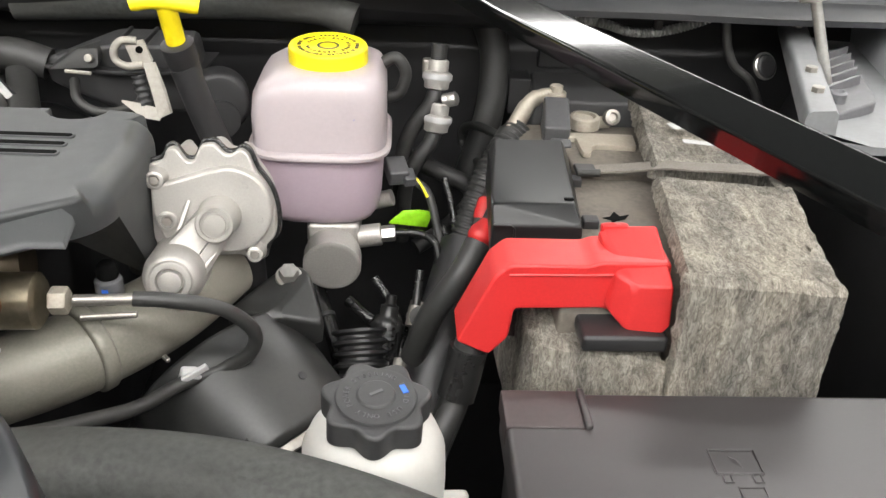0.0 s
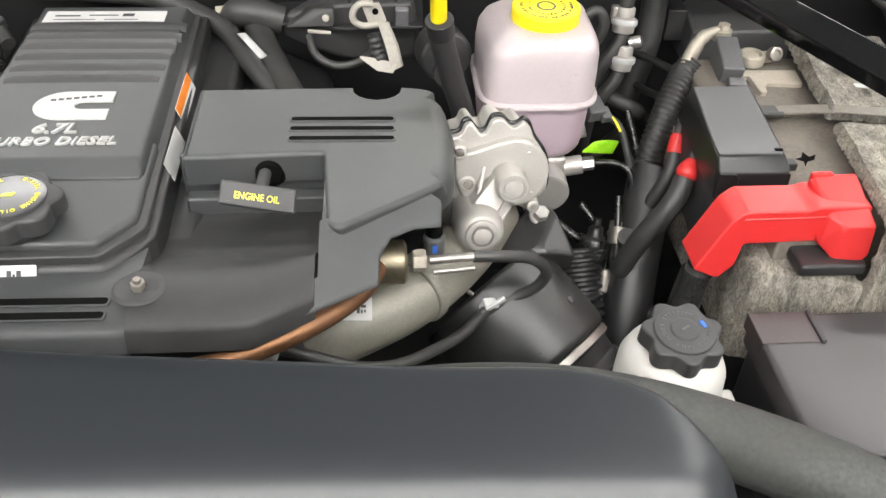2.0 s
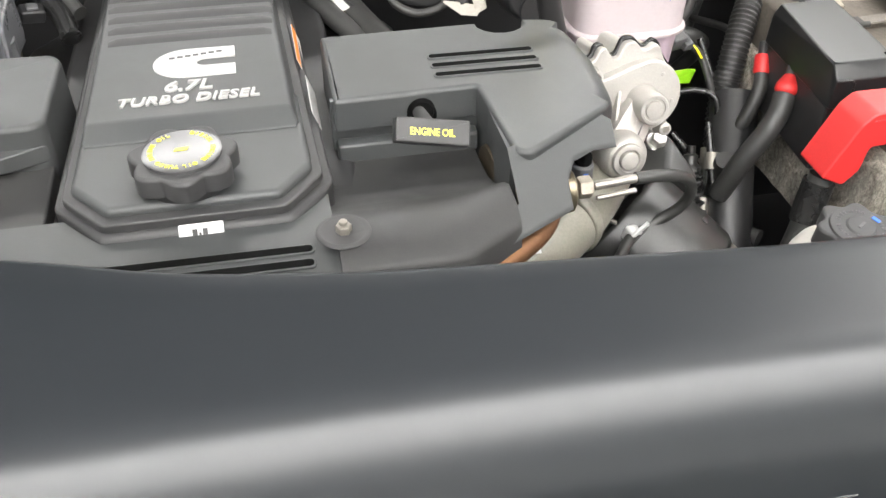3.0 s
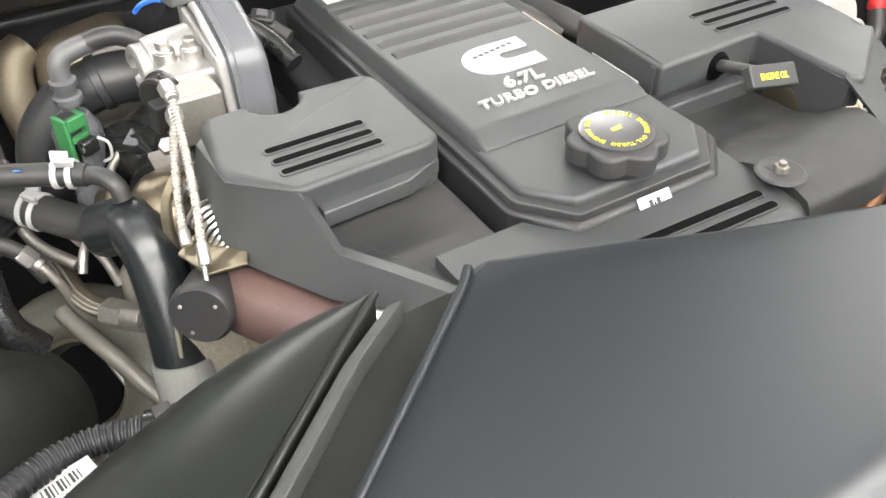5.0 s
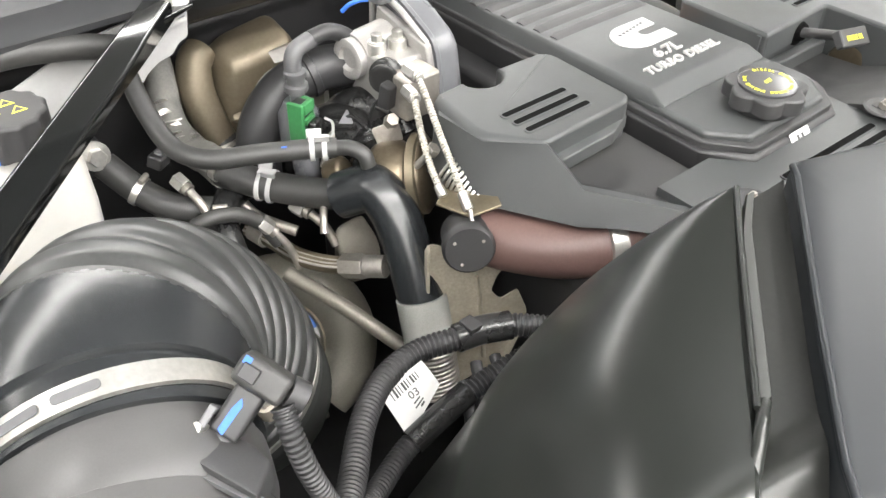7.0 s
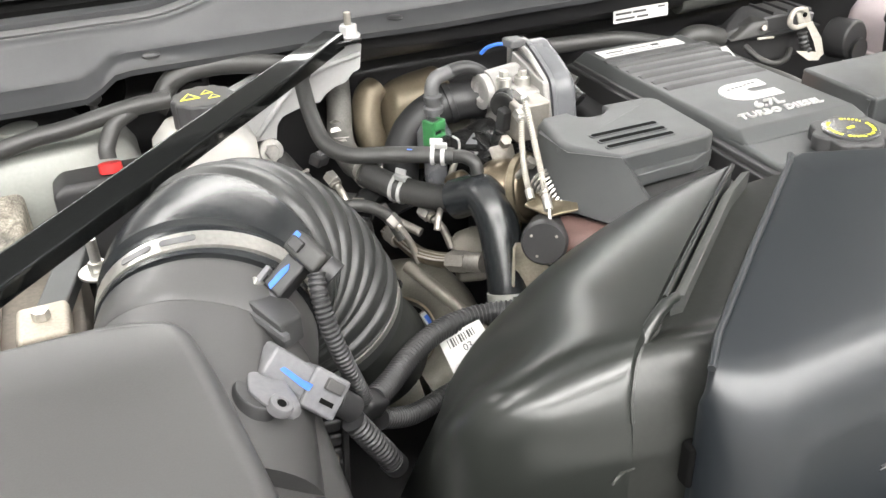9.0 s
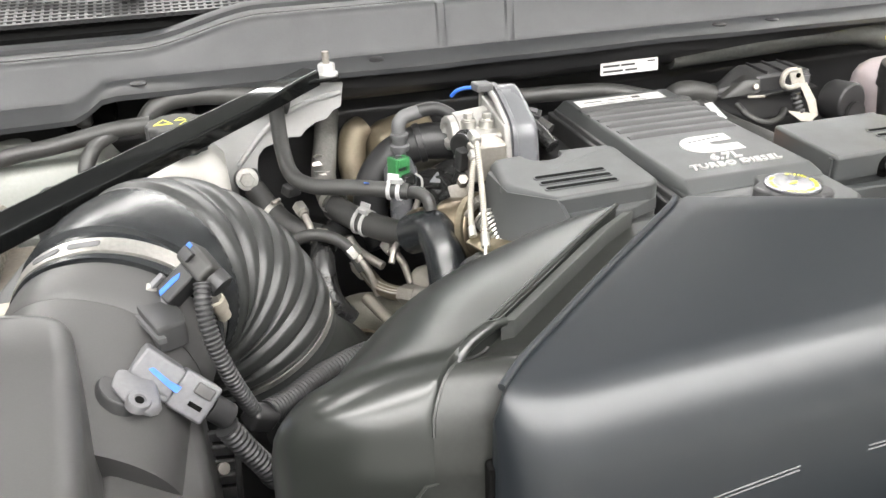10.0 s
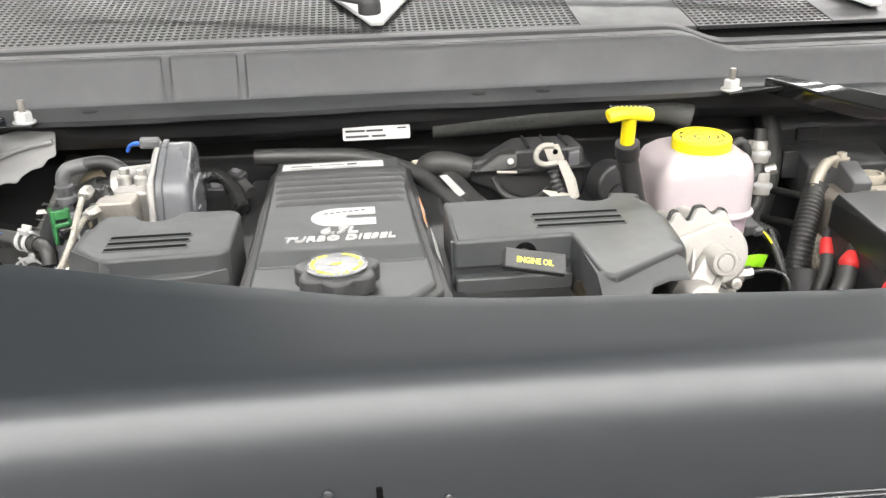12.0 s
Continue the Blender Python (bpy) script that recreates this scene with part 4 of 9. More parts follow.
def valve_cover():
    vc = thing("valve_cover", (-0.615, 0.76, 1.12), "black plastic valve cover with raised pale lettering", "valve cover")
    base = rounded([(-0.722, 1.03), (-0.726, 0.57), (-0.688, 0.522), (-0.535, 0.522), (-0.499, 0.565), (-0.512, 1.03)], 0.006, 3)
    lid = rounded([(-0.716, 1.02), (-0.719, 0.573), (-0.684, 0.530), (-0.540, 0.530), (-0.507, 0.570), (-0.52, 1.02)], 0.006, 3)
    part("base", slab(base, lambda x, y: 1.2235 - 0.01 * (y - 0.53), 1.10, lambda x, y: 0.012 if y < 0.53 else 0.003), M["black"], vc, "black lower skirt")
    part("rim", slab(lid, lambda x, y: 1.2305 - 0.01 * (y - 0.53), 1.19, 0.002), M["dark"], vc)
    deck = rounded([(-0.709, 0.70), (-0.711, 0.577), (-0.680, 0.540), (-0.544, 0.540), (-0.515, 0.576), (-0.518, 0.70)], 0.004, 3)
    part("front_deck", slab(deck, lambda x, y: 1.2375, 1.20, 0.006), M["cover"], vc)
    body = hull([(-0.708, 0.633, 1.2385), (-0.520, 0.633, 1.2385), (-0.703, 0.656, 1.2485), (-0.526, 0.656, 1.2485), (-0.706, 1.005, 1.2425), (-0.533, 1.005, 1.2425), (-0.711, 0.65, 1.21), (-0.516, 0.65, 1.21),
                 (-0.716, 1.03, 1.215), (-0.524, 1.03, 1.215), (-0.711, 1.03, 1.18), (-0.53, 1.03, 1.18)], 0.003)
    part("top", body, M["cover"], vc)
    zt = lambda y: 1.2485 - 0.0168 * (y - 0.648)
    for i in range(6):
        y = 0.815 + 0.027 * i
        wl = 0.075 + 0.002 * i
        sec = [(-0.0105, -0.0015), (-0.0085, 0.0004), (-0.005, 0.0026), (0.0, 0.0034), (0.005, 0.0026), (0.0085, 0.0004), (0.0105, -0.0015)]
        span = [(-wl - 0.006, -0.0014, -0.004), (-wl + 0.002, 0.0, -0.001), (-wl * 0.4, 0.0004, 0.0), (wl * 0.4, 0.0004, 0.0), (wl - 0.002, 0.0, -0.001), (wl + 0.006, -0.0014, -0.004)]
        part("rib", loft([[Vector((-0.615 + x, y + dy + back, zt(y) + dz + drop)) for dy, dz in sec] for x, drop, back in span]), M["dark"], vc)
    lm = basis((-0.626, 0.967, zt(0.967) + 0.0006), (0, -0.0168, 1), (0, 1, 0))
    label = part("label", extruded(rounded([(-0.072, -0.021), (0.072, -0.021), (0.072, 0.021), (-0.072, 0.021)], 0.002, 2), 0.0005, lm, 0.0001, 1), M["paper"], vc, "white printed maker label")
    bars("print_bars", [(-0.03, -0.016, 0.06, 0.004), (-0.06, 0.006, 0.03, 0.004), (-0.02, 0.008, 0.035, 0.003), (0.02, 0.006, 0.014, 0.008), (-0.06, -0.003, 0.05, 0.002), (0.0, -0.003, 0.04, 0.002)], lm @ pose(0, 0, 0.0006), M["darkink"], label)
    # emblem: a pale half-round plate with a slot, no lettering
    em = basis((-0.609, 0.753, zt(0.753)), (0, -0.0168, 1), (0, 1, 0))
    pts = [(0.034, 0.021), (0.0, 0.0215)] + [(-0.008 + 0.030 * math.cos(radians(a)), 0.0215 * math.sin(radians(a))) for a in range(95, 266, 10)] + [(0.0, -0.0215), (0.034, -0.0215), (0.034, -0.006), (0.008, -0.006)] + \
          [(0.006 + 0.006 * math.cos(radians(a)), 0.0055 * math.sin(radians(a))) for a in range(260, 99, -20)] + [(0.008, 0.006), (0.034, 0.006)]
    part("emblem", extruded([(x * 1.08, y * 1.28) for x, y in pts], 0.0022, em, 0.0005, 2), M["whiteink"], vc, "pale grey half-round emblem plate")
    bars("emblem_stroke", [(-0.026 + 0.0075 * i, 0.008 + 0.0012 * i, 0.0055, 0.0042) for i in range(7)], em @ pose(0, 0, 0.0022), M["dark"], vc)
    t1 = basis((-0.617, 0.7065, zt(0.7065) + 0.0012), (0, -0.0168, 1), (0, 1, 0))
    words("lettering", "6.7L", 0.0232, t1, M["letter"], vc, 0.0014, 1.12, bold=0.00042, slant=0.2)
    t2 = basis((-0.616, 0.683, zt(0.683) + 0.0012), (0, -0.0168, 1), (0, 1, 0))
    words("lettering", "TURBO DIESEL", 0.0180, t2, M["letter"], vc, 0.0014, 1.03, 1.06, bold=0.00028, slant=0.2)
    qm = basis((-0.609, 0.5235, 1.2170), (0, -0.75, 0.66))
    q = part("code_label", extruded(rounded([(-0.0175, -0.0085), (0.0175, -0.0085), (0.0175, 0.0085), (-0.0175, 0.0085)], 0.0015, 2), 0.0005, qm @ pose(0, 0, 0.0016), 0.0001, 1), M["paper"], vc, "small white sticker with dark print")
    bars("print_bars", [(-0.007, -0.005, 0.004, 0.009), (-0.002, -0.005, 0.002, 0.006), (0.001, -0.001, 0.004, 0.005), (0.001, -0.005, 0.002, 0.003), (0.004, -0.004, 0.003, 0.002)], qm @ pose(0, 0, 0.0024), M["darkink"], q)
    sm = basis((-0.5065, 0.70, 1.222), (1, 0, 0.35), (0, 0, 1))
    part("side_label", extruded([(-0.035, -0.011), (0.035, -0.011), (0.035, 0.011), (-0.035, 0.011)], 0.0006, sm @ pose(0, 0, 0.003), 0.0001, 1), M["paper"], vc, "white barcode label on the flank")
    sm2 = basis((-0.512, 0.81, 1.222), (1, 0, 0.35), (0, 0, 1))
    wl = part("side_label", extruded([(-0.04, -0.011), (0.04, -0.011), (0.04, 0.011), (-0.04, 0.011)], 0.0006, sm2 @ pose(0, 0, 0.003), 0.0001, 1), M["paper"], vc, "orange and white warning label")
    part("orange_field", extruded([(-0.04, 0.0), (0.04, 0.0), (0.04, 0.011), (-0.04, 0.011)], 0.0003, sm2 @ pose(0, 0, 0.0036), 0.0001, 1), M["orange"], wl)


valve_cover()


def oil_cap():
    oc = thing("oil_filler_cap", (-0.617, 0.572, 1.2375), "black lobed oil filler cap with yellow print", "cap")
    m = Matrix.Translation((-0.617, 0.572, 1.2375))
    part("neck", revolve([(0.034, 0), (0.034, 0.010)], m, 36), M["black"], oc)
    part("grip", extruded(disc(0.0445, 112, 7, 0.0075, 0.6), 0.0175, m @ pose(0, 0, 0.0078, 0, 0, 14), 0.0035, 4), M["dark"], oc)
    part("face", revolve([(0.0315, 0), (0.0315, 0.0028), (0.029, 0.0036), (0.002, 0.0036)], m @ pose(0, 0, 0.0252), 40), M["capface"], oc, "grey raised face")
    top = m @ pose(0, 0, 0.0291)
    arc_words("lettering", "DIESEL ENGINE OIL", 0.0058, 0.0245, 70, top, M["yellowink"], oc, 9.6)
    arc_words("lettering", "TURBO ENGINE OIL", 0.0058, 0.0245, 262, top, M["yellowink"], oc, 9.6)
    part("oil_can_symbol", hull([top @ Vector(p) for p in ((-0.006, -0.002, 0), (0.004, -0.002, 0), (0.006, 0.003, 0), (-0.005, 0.002, 0), (-0.006, -0.002, 0.0004), (0.004, -0.002, 0.0004), (0.006, 0.003, 0.0004))], 0), M["yellowink"], oc)


oil_cap()


def oil_dipstick():
    od = thing("oil_dipstick", (-0.42, 0.63, 1.19), "black engine oil dipstick with a yellow-lettered grip", "dipstick")
    # near-black colour stands for the shade in the stem's hole
    part("boot", revolve([(0.0185, 0), (0.0185, 0.002), (0.0135, 0.0035), (0.0125, 0.006), (0.0105, 0.010)], basis((-0.406, 0.6615, 1.227), (0.02, -1, 0.12)), 24), M["hole"], od)
    part("stem", cyl((-0.409, 0.656, 1.228), (-0.408, 0.604, 1.243), 0.0062), M["dark"], od)
    m = basis((-0.4095, 0.594, 1.2425), (0.13, -0.72, 0.62)) @ pose(0, 0, 0, 0, 0, -15)
    part("grip", extruded(rounded([(-0.034, -0.0105), (0.034, -0.0115), (0.034, 0.0115), (-0.034, 0.0115)], 0.002, 3), 0.010, m, 0.002, 3), M["dark"], od)
    words("lettering", "ENGINE OIL", 0.0090, m @ pose(-0.001, -0.001, 0.0102), M["yellowink"], od, 0.0002, 0.84, bold=0.00012)


oil_dipstick()

block = thing("engine_block", (-0.6, 0.75, 0.7), "dark oily cast-iron engine block below the covers", "engine")
part("casting", hull([(x, y, z) for x in (-0.86, -0.36) for y in (0.52, 1.12) for z in (0.72, 1.10)] + [(x, y, 1.145) for x in (-0.78, -0.44) for y in (0.56, 1.10)], 0.02), M["black"], block)
part("head", hull([(x, y, z) for x in (-0.76, -0.47) for y in (0.56, 1.10) for z in (1.10, 1.19)], 0.01), M["black"], block)

# ---- brake reservoir, throttle casting, steering tank ----
def rect_loop(cx, cy, wx, wy, r, z, n=6):
    return [Vector((p.x, p.y, z)) for p in rounded([(cx - wx / 2, cy - wy / 2), (cx + wx / 2, cy - wy / 2), (cx + wx / 2, cy + wy / 2), (cx - wx / 2, cy + wy / 2)], r, n)]


def brake_reservoir():
    br = thing("brake_fluid_reservoir", (-0.092, 0.95, 1.05), "milky plastic brake fluid reservoir on the master cylinder", "reservoir")
    X, Y = -0.093, 0.962
    up = [(0, 0.148, 0.158, 0.04, 1.163), (0, 0.145, 0.155, 0.038, 1.170), (0, 0.145, 0.154, 0.036, 1.200), (0.001, 0.142, 0.152, 0.036, 1.222), (0.004, 0.132, 0.148, 0.036, 1.235), (0.009, 0.114, 0.138, 0.036, 1.2435), (0.011, 0.10, 0.124, 0.034, 1.247), (0.011, 0.088, 0.11, 0.032, 1.2475)]
    part("upper_shell", loft([rect_loop(X + d, Y, *q) for d, *q in up]), M["tankpink"], br)
    part("seam_flange", loft([rect_loop(X, Y, *s) for s in ((0.144, 0.154, 0.045, 1.157), (0.156, 0.166, 0.048, 1.160), (0.157, 0.167, 0.048, 1.164), (0.150, 0.16, 0.046, 1.168))]), M["tankpink"], br)
    part("lower_shell", loft([rect_loop(X, Y, *s) for s in ((0.100, 0.115, 0.045, 1.076), (0.122, 0.134, 0.045, 1.080), (0.132, 0.144, 0.045, 1.090), (0.137, 0.148, 0.043, 1.110), (0.142, 0.152, 0.042, 1.160))]), M["tankfluid"], br, "lower half tinted by the fluid")
    part("neck", cyl((-0.085, 0.958, 1.240), (-0.085, 0.958, 1.252), 0.030, 30), M["tankpink"], br)
    m = Matrix.Translation((-0.085, 0.958, 1.246)) @ pose(0, 0, 0, 3, 0, 0)
    cap = part("cap", revolve([(0.041, 0), (0.043, 0.002), (0.043, 0.017), (0.0415, 0.0195), (0.038, 0.0205), (0.036, 0.0185), (0.002, 0.018)], m, 44), M["yellow"], br, "yellow screw cap with dark raised print")
    arc_words("print", "USE ONLY BRAKE FLUID FROM A SEALED CONTAINER ", 0.0056, 0.0312, 180, m @ pose(0, 0, 0.0190), M["dark"], cap, 8)
    arc_words("print", "CLEAN CAP BEFORE REMOVING ", 0.0052, 0.0225, 160, m @ pose(0, 0, 0.0189), M["dark"], cap, 13.5)
    part("print_ring", revolve([(0.012, 0), (0.012, 0.0005), (0.0095, 0.0005), (0.0095, 0)], m @ pose(0, 0, 0.0182), 24, False), M["dark"], cap)
    for dx in (-0.02,):
        part("mould_rib", box((X + dx, Y - 0.0725, 1.195), (0.004, 0.006, 0.05), 0.0015), M["tankpink"], br)
    part("paint_mark", hull([(-0.060, 0.8880, 1.204), (-0.050, 0.8890, 1.211), (-0.058, 0.8878, 1.202), (-0.048, 0.8888, 1.210), (-0.054, 0.8850, 1.206)], 0), M["blueink"], br)
    part("loop_fitting", tube([(-0.03, 0.985, 1.235), (-0.012, 0.985, 1.245), (0.0, 0.985, 1.228), (-0.006, 0.985, 1.205), (-0.02, 0.985, 1.198)], 0.007, 10), M["rubber"], br)
    mc = thing("brake_master_cylinder", (-0.076, 0.9, 1.0), "cast aluminium brake master cylinder under the reservoir", "master cylinder")
    part("barrel", revolve([(0.028, 0), (0.0325, 0.003), (0.0325, 0.024), (0.030, 0.028), (0.030, 0.16), (0.04, 0.165), (0.04, 0.18)], basis((-0.078, 0.864, 1.040), (-0.02, 1, 0.12)), 32), M["alu"], mc)
    part("boss", hull([(-0.078 + sx * 0.030, y, z) for sx in (-1, 1) for y in (0.895, 0.97) for z in (1.05, 1.078)], 0.006), M["alu"], mc)
    port = part("port", cyl((-0.05, 0.905, 1.058), (-0.024, 0.905, 1.062), 0.013), M["alu"], mc)
    part("pipe_nut", hexnut((-0.024, 0.905, 1.062), (-0.008, 0.905, 1.064), 0.0095), M["bright"], port)
    part("port", cyl((-0.05, 0.96, 1.072), (-0.012, 0.955, 1.085), 0.010), M["alu"], mc)
    part("brake_pipe", tube([(-0.008, 0.905, 1.064), (0.02, 0.90, 1.066), (0.038, 0.885, 1.06), (0.040, 0.87, 1.03), (0.03, 0.85, 0.99), (0.01, 0.84, 0.95), (0.0, 0.84, 0.85)], 0.0045, 8), M["shiny"], mc)
    part("lime_tag", hull([(-0.018, 0.938, 1.058), (0.030, 0.946, 1.050), (0.036, 0.946, 1.070), (0.020, 0.944, 1.075), (0.0, 0.942, 1.072), (-0.016, 0.941, 1.060), (0.030, 0.949, 1.050), (0.036, 0.950, 1.070), (0.0, 0.946, 1.073)], 0.001, 1), M["lime"], mc, "bright lime inspection tag")


brake_reservoir()


def throttle_casting():
    th = thing("throttle_actuator", (-0.16, 0.70, 1.10), "cast aluminium throttle actuator with a scalloped lid", "actuator")
    n = Vector((0.05, -0.97, 0.22)).normalized()
    m = basis((-0.163, 0.716, 1.190), n)
    mm = 0.001
    rim = [(-60, 35), (-47, 37), (-43, 48), (-36, 50), (-27, 37), (-21, 37), (-14, 52), (-3, 53), (6, 43), (12, 43), (19, 49), (26, 44), (31, 30), (44, 12), (49, -8), (48, -30), (39, -38), (37, -50), (27, -54), (17, -47), (-20, -49), (-56, -40), (-64, -10)]
    soft = [6, 5, 4, 4, 5, 5, 4, 4, 5, 5, 4, 4, 5, 12, 12, 10, 4, 5, 5, 5, 6, 8, 10]

    def plate_of(grow):
        return rounded([((x + (x + 6) * grow) * mm, (y + (y + 2) * grow) * mm) for x, y in rim], [r * mm for r in soft], 4)

    part("rear_housing", extruded(plate_of(-0.08), 0.050, m @ pose(0, 0, -0.066), 0.003), M["alu"], th)
    part("gasket", extruded(plate_of(0.06), 0.006, m @ pose(0.0005, 0.0005, -0.014), 0.002), M["shiny"], th, "black rubber gasket with a wavy edge")
    part("lid", extruded(plate_of(0.0), 0.010, m @ pose(0, 0, -0.009), 0.0025), M["alu"], th)
    flange = rounded([(-0.064, 0.034), (-0.073, 0.010), (-0.075, -0.018), (-0.066, -0.044), (-0.02, -0.05), (-0.02, 0.034)], 0.008, 4)
    part("side_flange", extruded(flange, 0.006, m @ pose(0, 0, -0.021), 0.0015), M["alu"], th)
    dome = [(0.008 + 0.0385 * math.cos(radians(a)), -0.004 + 0.0385 * math.sin(radians(a))) for a in range(90, -131, -10)]
    dome += [(-0.030, -0.037), (-0.048, -0.028), (-0.056, -0.006), (-0.056, 0.017), (-0.030, 0.0245), (-0.010, 0.031)]
    part("dome", extruded(dome, 0.014, m @ pose(0, 0, 0.0), 0.0035, 4), M["alu"], th, "raised D-shaped dome")
    boss = part("boss", revolve([(0.0200, 0), (0.0178, 0.004), (0.0165, 0.030), (0.0150, 0.0325), (0.0125, 0.0325), (0.0118, 0.0305), (0.0098, 0.0305), (0.0092, 0.033), (0.002, 0.0338)], m @ pose(0.001, -0.0085, 0.012), 36), M["alu"], th)
    mb = m @ pose(-0.034, -0.052, 0.0)
    motor = part("motor_barrel", revolve([(0.0265, -0.020), (0.0258, 0.045), (0.0245, 0.053), (0.0215, 0.0585), (0.0190, 0.0600), (0.0178, 0.0602), (0.0172, 0.0630), (0.0164, 0.0640), (0.0122, 0.0640), (0.0116, 0.0630), (0.0112, 0.0605), (0.0100, 0.0605), (0.0096, 0.0650), (0.0088, 0.0660), (0.002, 0.0662)], mb, 44), M["alu"], th, "round motor barrel with a ringed end")
    ring = range(0, 360, 24)
    part("web", hull([mb @ Vector((0.0235 * math.cos(radians(k)), 0.0235 * math.sin(radians(k)), h)) for k in ring for h in (0.002, 0.040)] +
                     [m @ Vector((0.001 + 0.0165 * math.cos(radians(k)), -0.0085 + 0.0165 * math.sin(radians(k)), h)) for k in ring for h in (0.002, 0.020)], 0.004, 3), M["alu"], motor)
    for p, q, h0, h1 in (((-0.024, 0.006), (-0.036, -0.030), 0.014, 0.034), ((0.016, -0.014), (-0.012, -0.050), 0.018, 0.042)):
        a, b = Vector((*p, 0)), Vector((*q, 0))
        s = (b - a).cross(Vector((0, 0, 1))).normalized() * 0.002
        part("cast_rib", hull([m @ (v + k * s + Vector((0, 0, h))) for v, top in ((a, h0), (b, h1)) for k in (-1, 1) for h in (0.006, top)], 0.0012), M["alu"], th)
    for x, y, r in ((-0.052, 0.023, 0.0085), (-0.043, -0.013, 0.0095), (0.030, -0.043, 0.0075)):
        em = m @ pose(x, y, 0.0)
        ear = part("ear", revolve([(r + 0.002, 0), (r, 0.003), (r - 0.0005, 0.0155), (r - 0.002, 0.0165), (r - 0.0035, 0.0165), (r - 0.004, 0.014), (0.002, 0.0138)], em, 22), M["alu"], th)
        part("ear_bolt", hexnut(em @ Vector((0, 0, 0.0135)), em @ Vector((0, 0, 0.0168)), 0.0042), M["steel"], ear)
    for x, y in ((0.024, 0.018), (0.036, -0.012), (0.028, -0.028)):
        part("cast_dot", cyl(m @ Vector((x, y, 0.0135)), m @ Vector((x, y, 0.0148)), 0.0026, 12), M["alu"], th)
    part("inlet_neck", hull([(-0.262, 0.735, 1.10), (-0.205, 0.715, 1.10), (-0.252, 0.735, 1.165), (-0.225, 0.728, 1.195), (-0.262, 0.79, 1.10), (-0.20, 0.79, 1.10), (-0.25, 0.79, 1.17), (-0.21, 0.79, 1.195)], 0.012, 3), M["elbowgrey"], th, "beige cast neck behind the flange")
    part("flange_leg", hull([(-0.235, 0.71, 1.13), (-0.19, 0.70, 1.13), (-0.235, 0.73, 1.19), (-0.20, 0.73, 1.20), (-0.24, 0.77, 1.13), (-0.20, 0.77, 1.19)], 0.006), M["alu"], th)


throttle_casting()

pipe = thing("intake_elbow", (-0.27, 0.6, 1.0), "grey cast intake elbow under the engine cover", "pipe")
part("elbow", tube([(-0.42, 0.56, 1.062), (-0.34, 0.577, 1.090), (-0.27, 0.614, 1.099), (-0.21, 0.678, 1.104), (-0.17, 0.74, 1.116)], [0.0365, 0.035], 34), M["elbowgrey"], pipe)
part("collar", revolve([(0.036, 0), (0.0395, 0.003), (0.0395, 0.012), (0.036, 0.015)], along((-0.266, 0.617, 1.0995), (-0.245, 0.640, 1.1012)), 34), M["elbowgrey"], pipe)
em = basis((-0.3255, 0.5675, 1.1250), (0.05, -0.45, 0.9), (0, 1, 0))
lb = part("code_label", extruded(rounded([(-0.017, -0.012), (0.017, -0.012), (0.017, 0.012), (-0.017, 0.012)], 0.001, 2), 0.0008, em, 0.0002, 1), M["paper"], pipe, "small white sticker with dark print")
bars("print_bars", [(0.002, -0.005, 0.003, 0.010), (0.006, -0.005, 0.002, 0.004), (0.006, 0.001, 0.005, 0.003), (0.009, -0.004, 0.002, 0.003), (-0.008, -0.004, 0.003, 0.006)], em @ pose(0, 0, 0.0009), M["darkink"], lb)


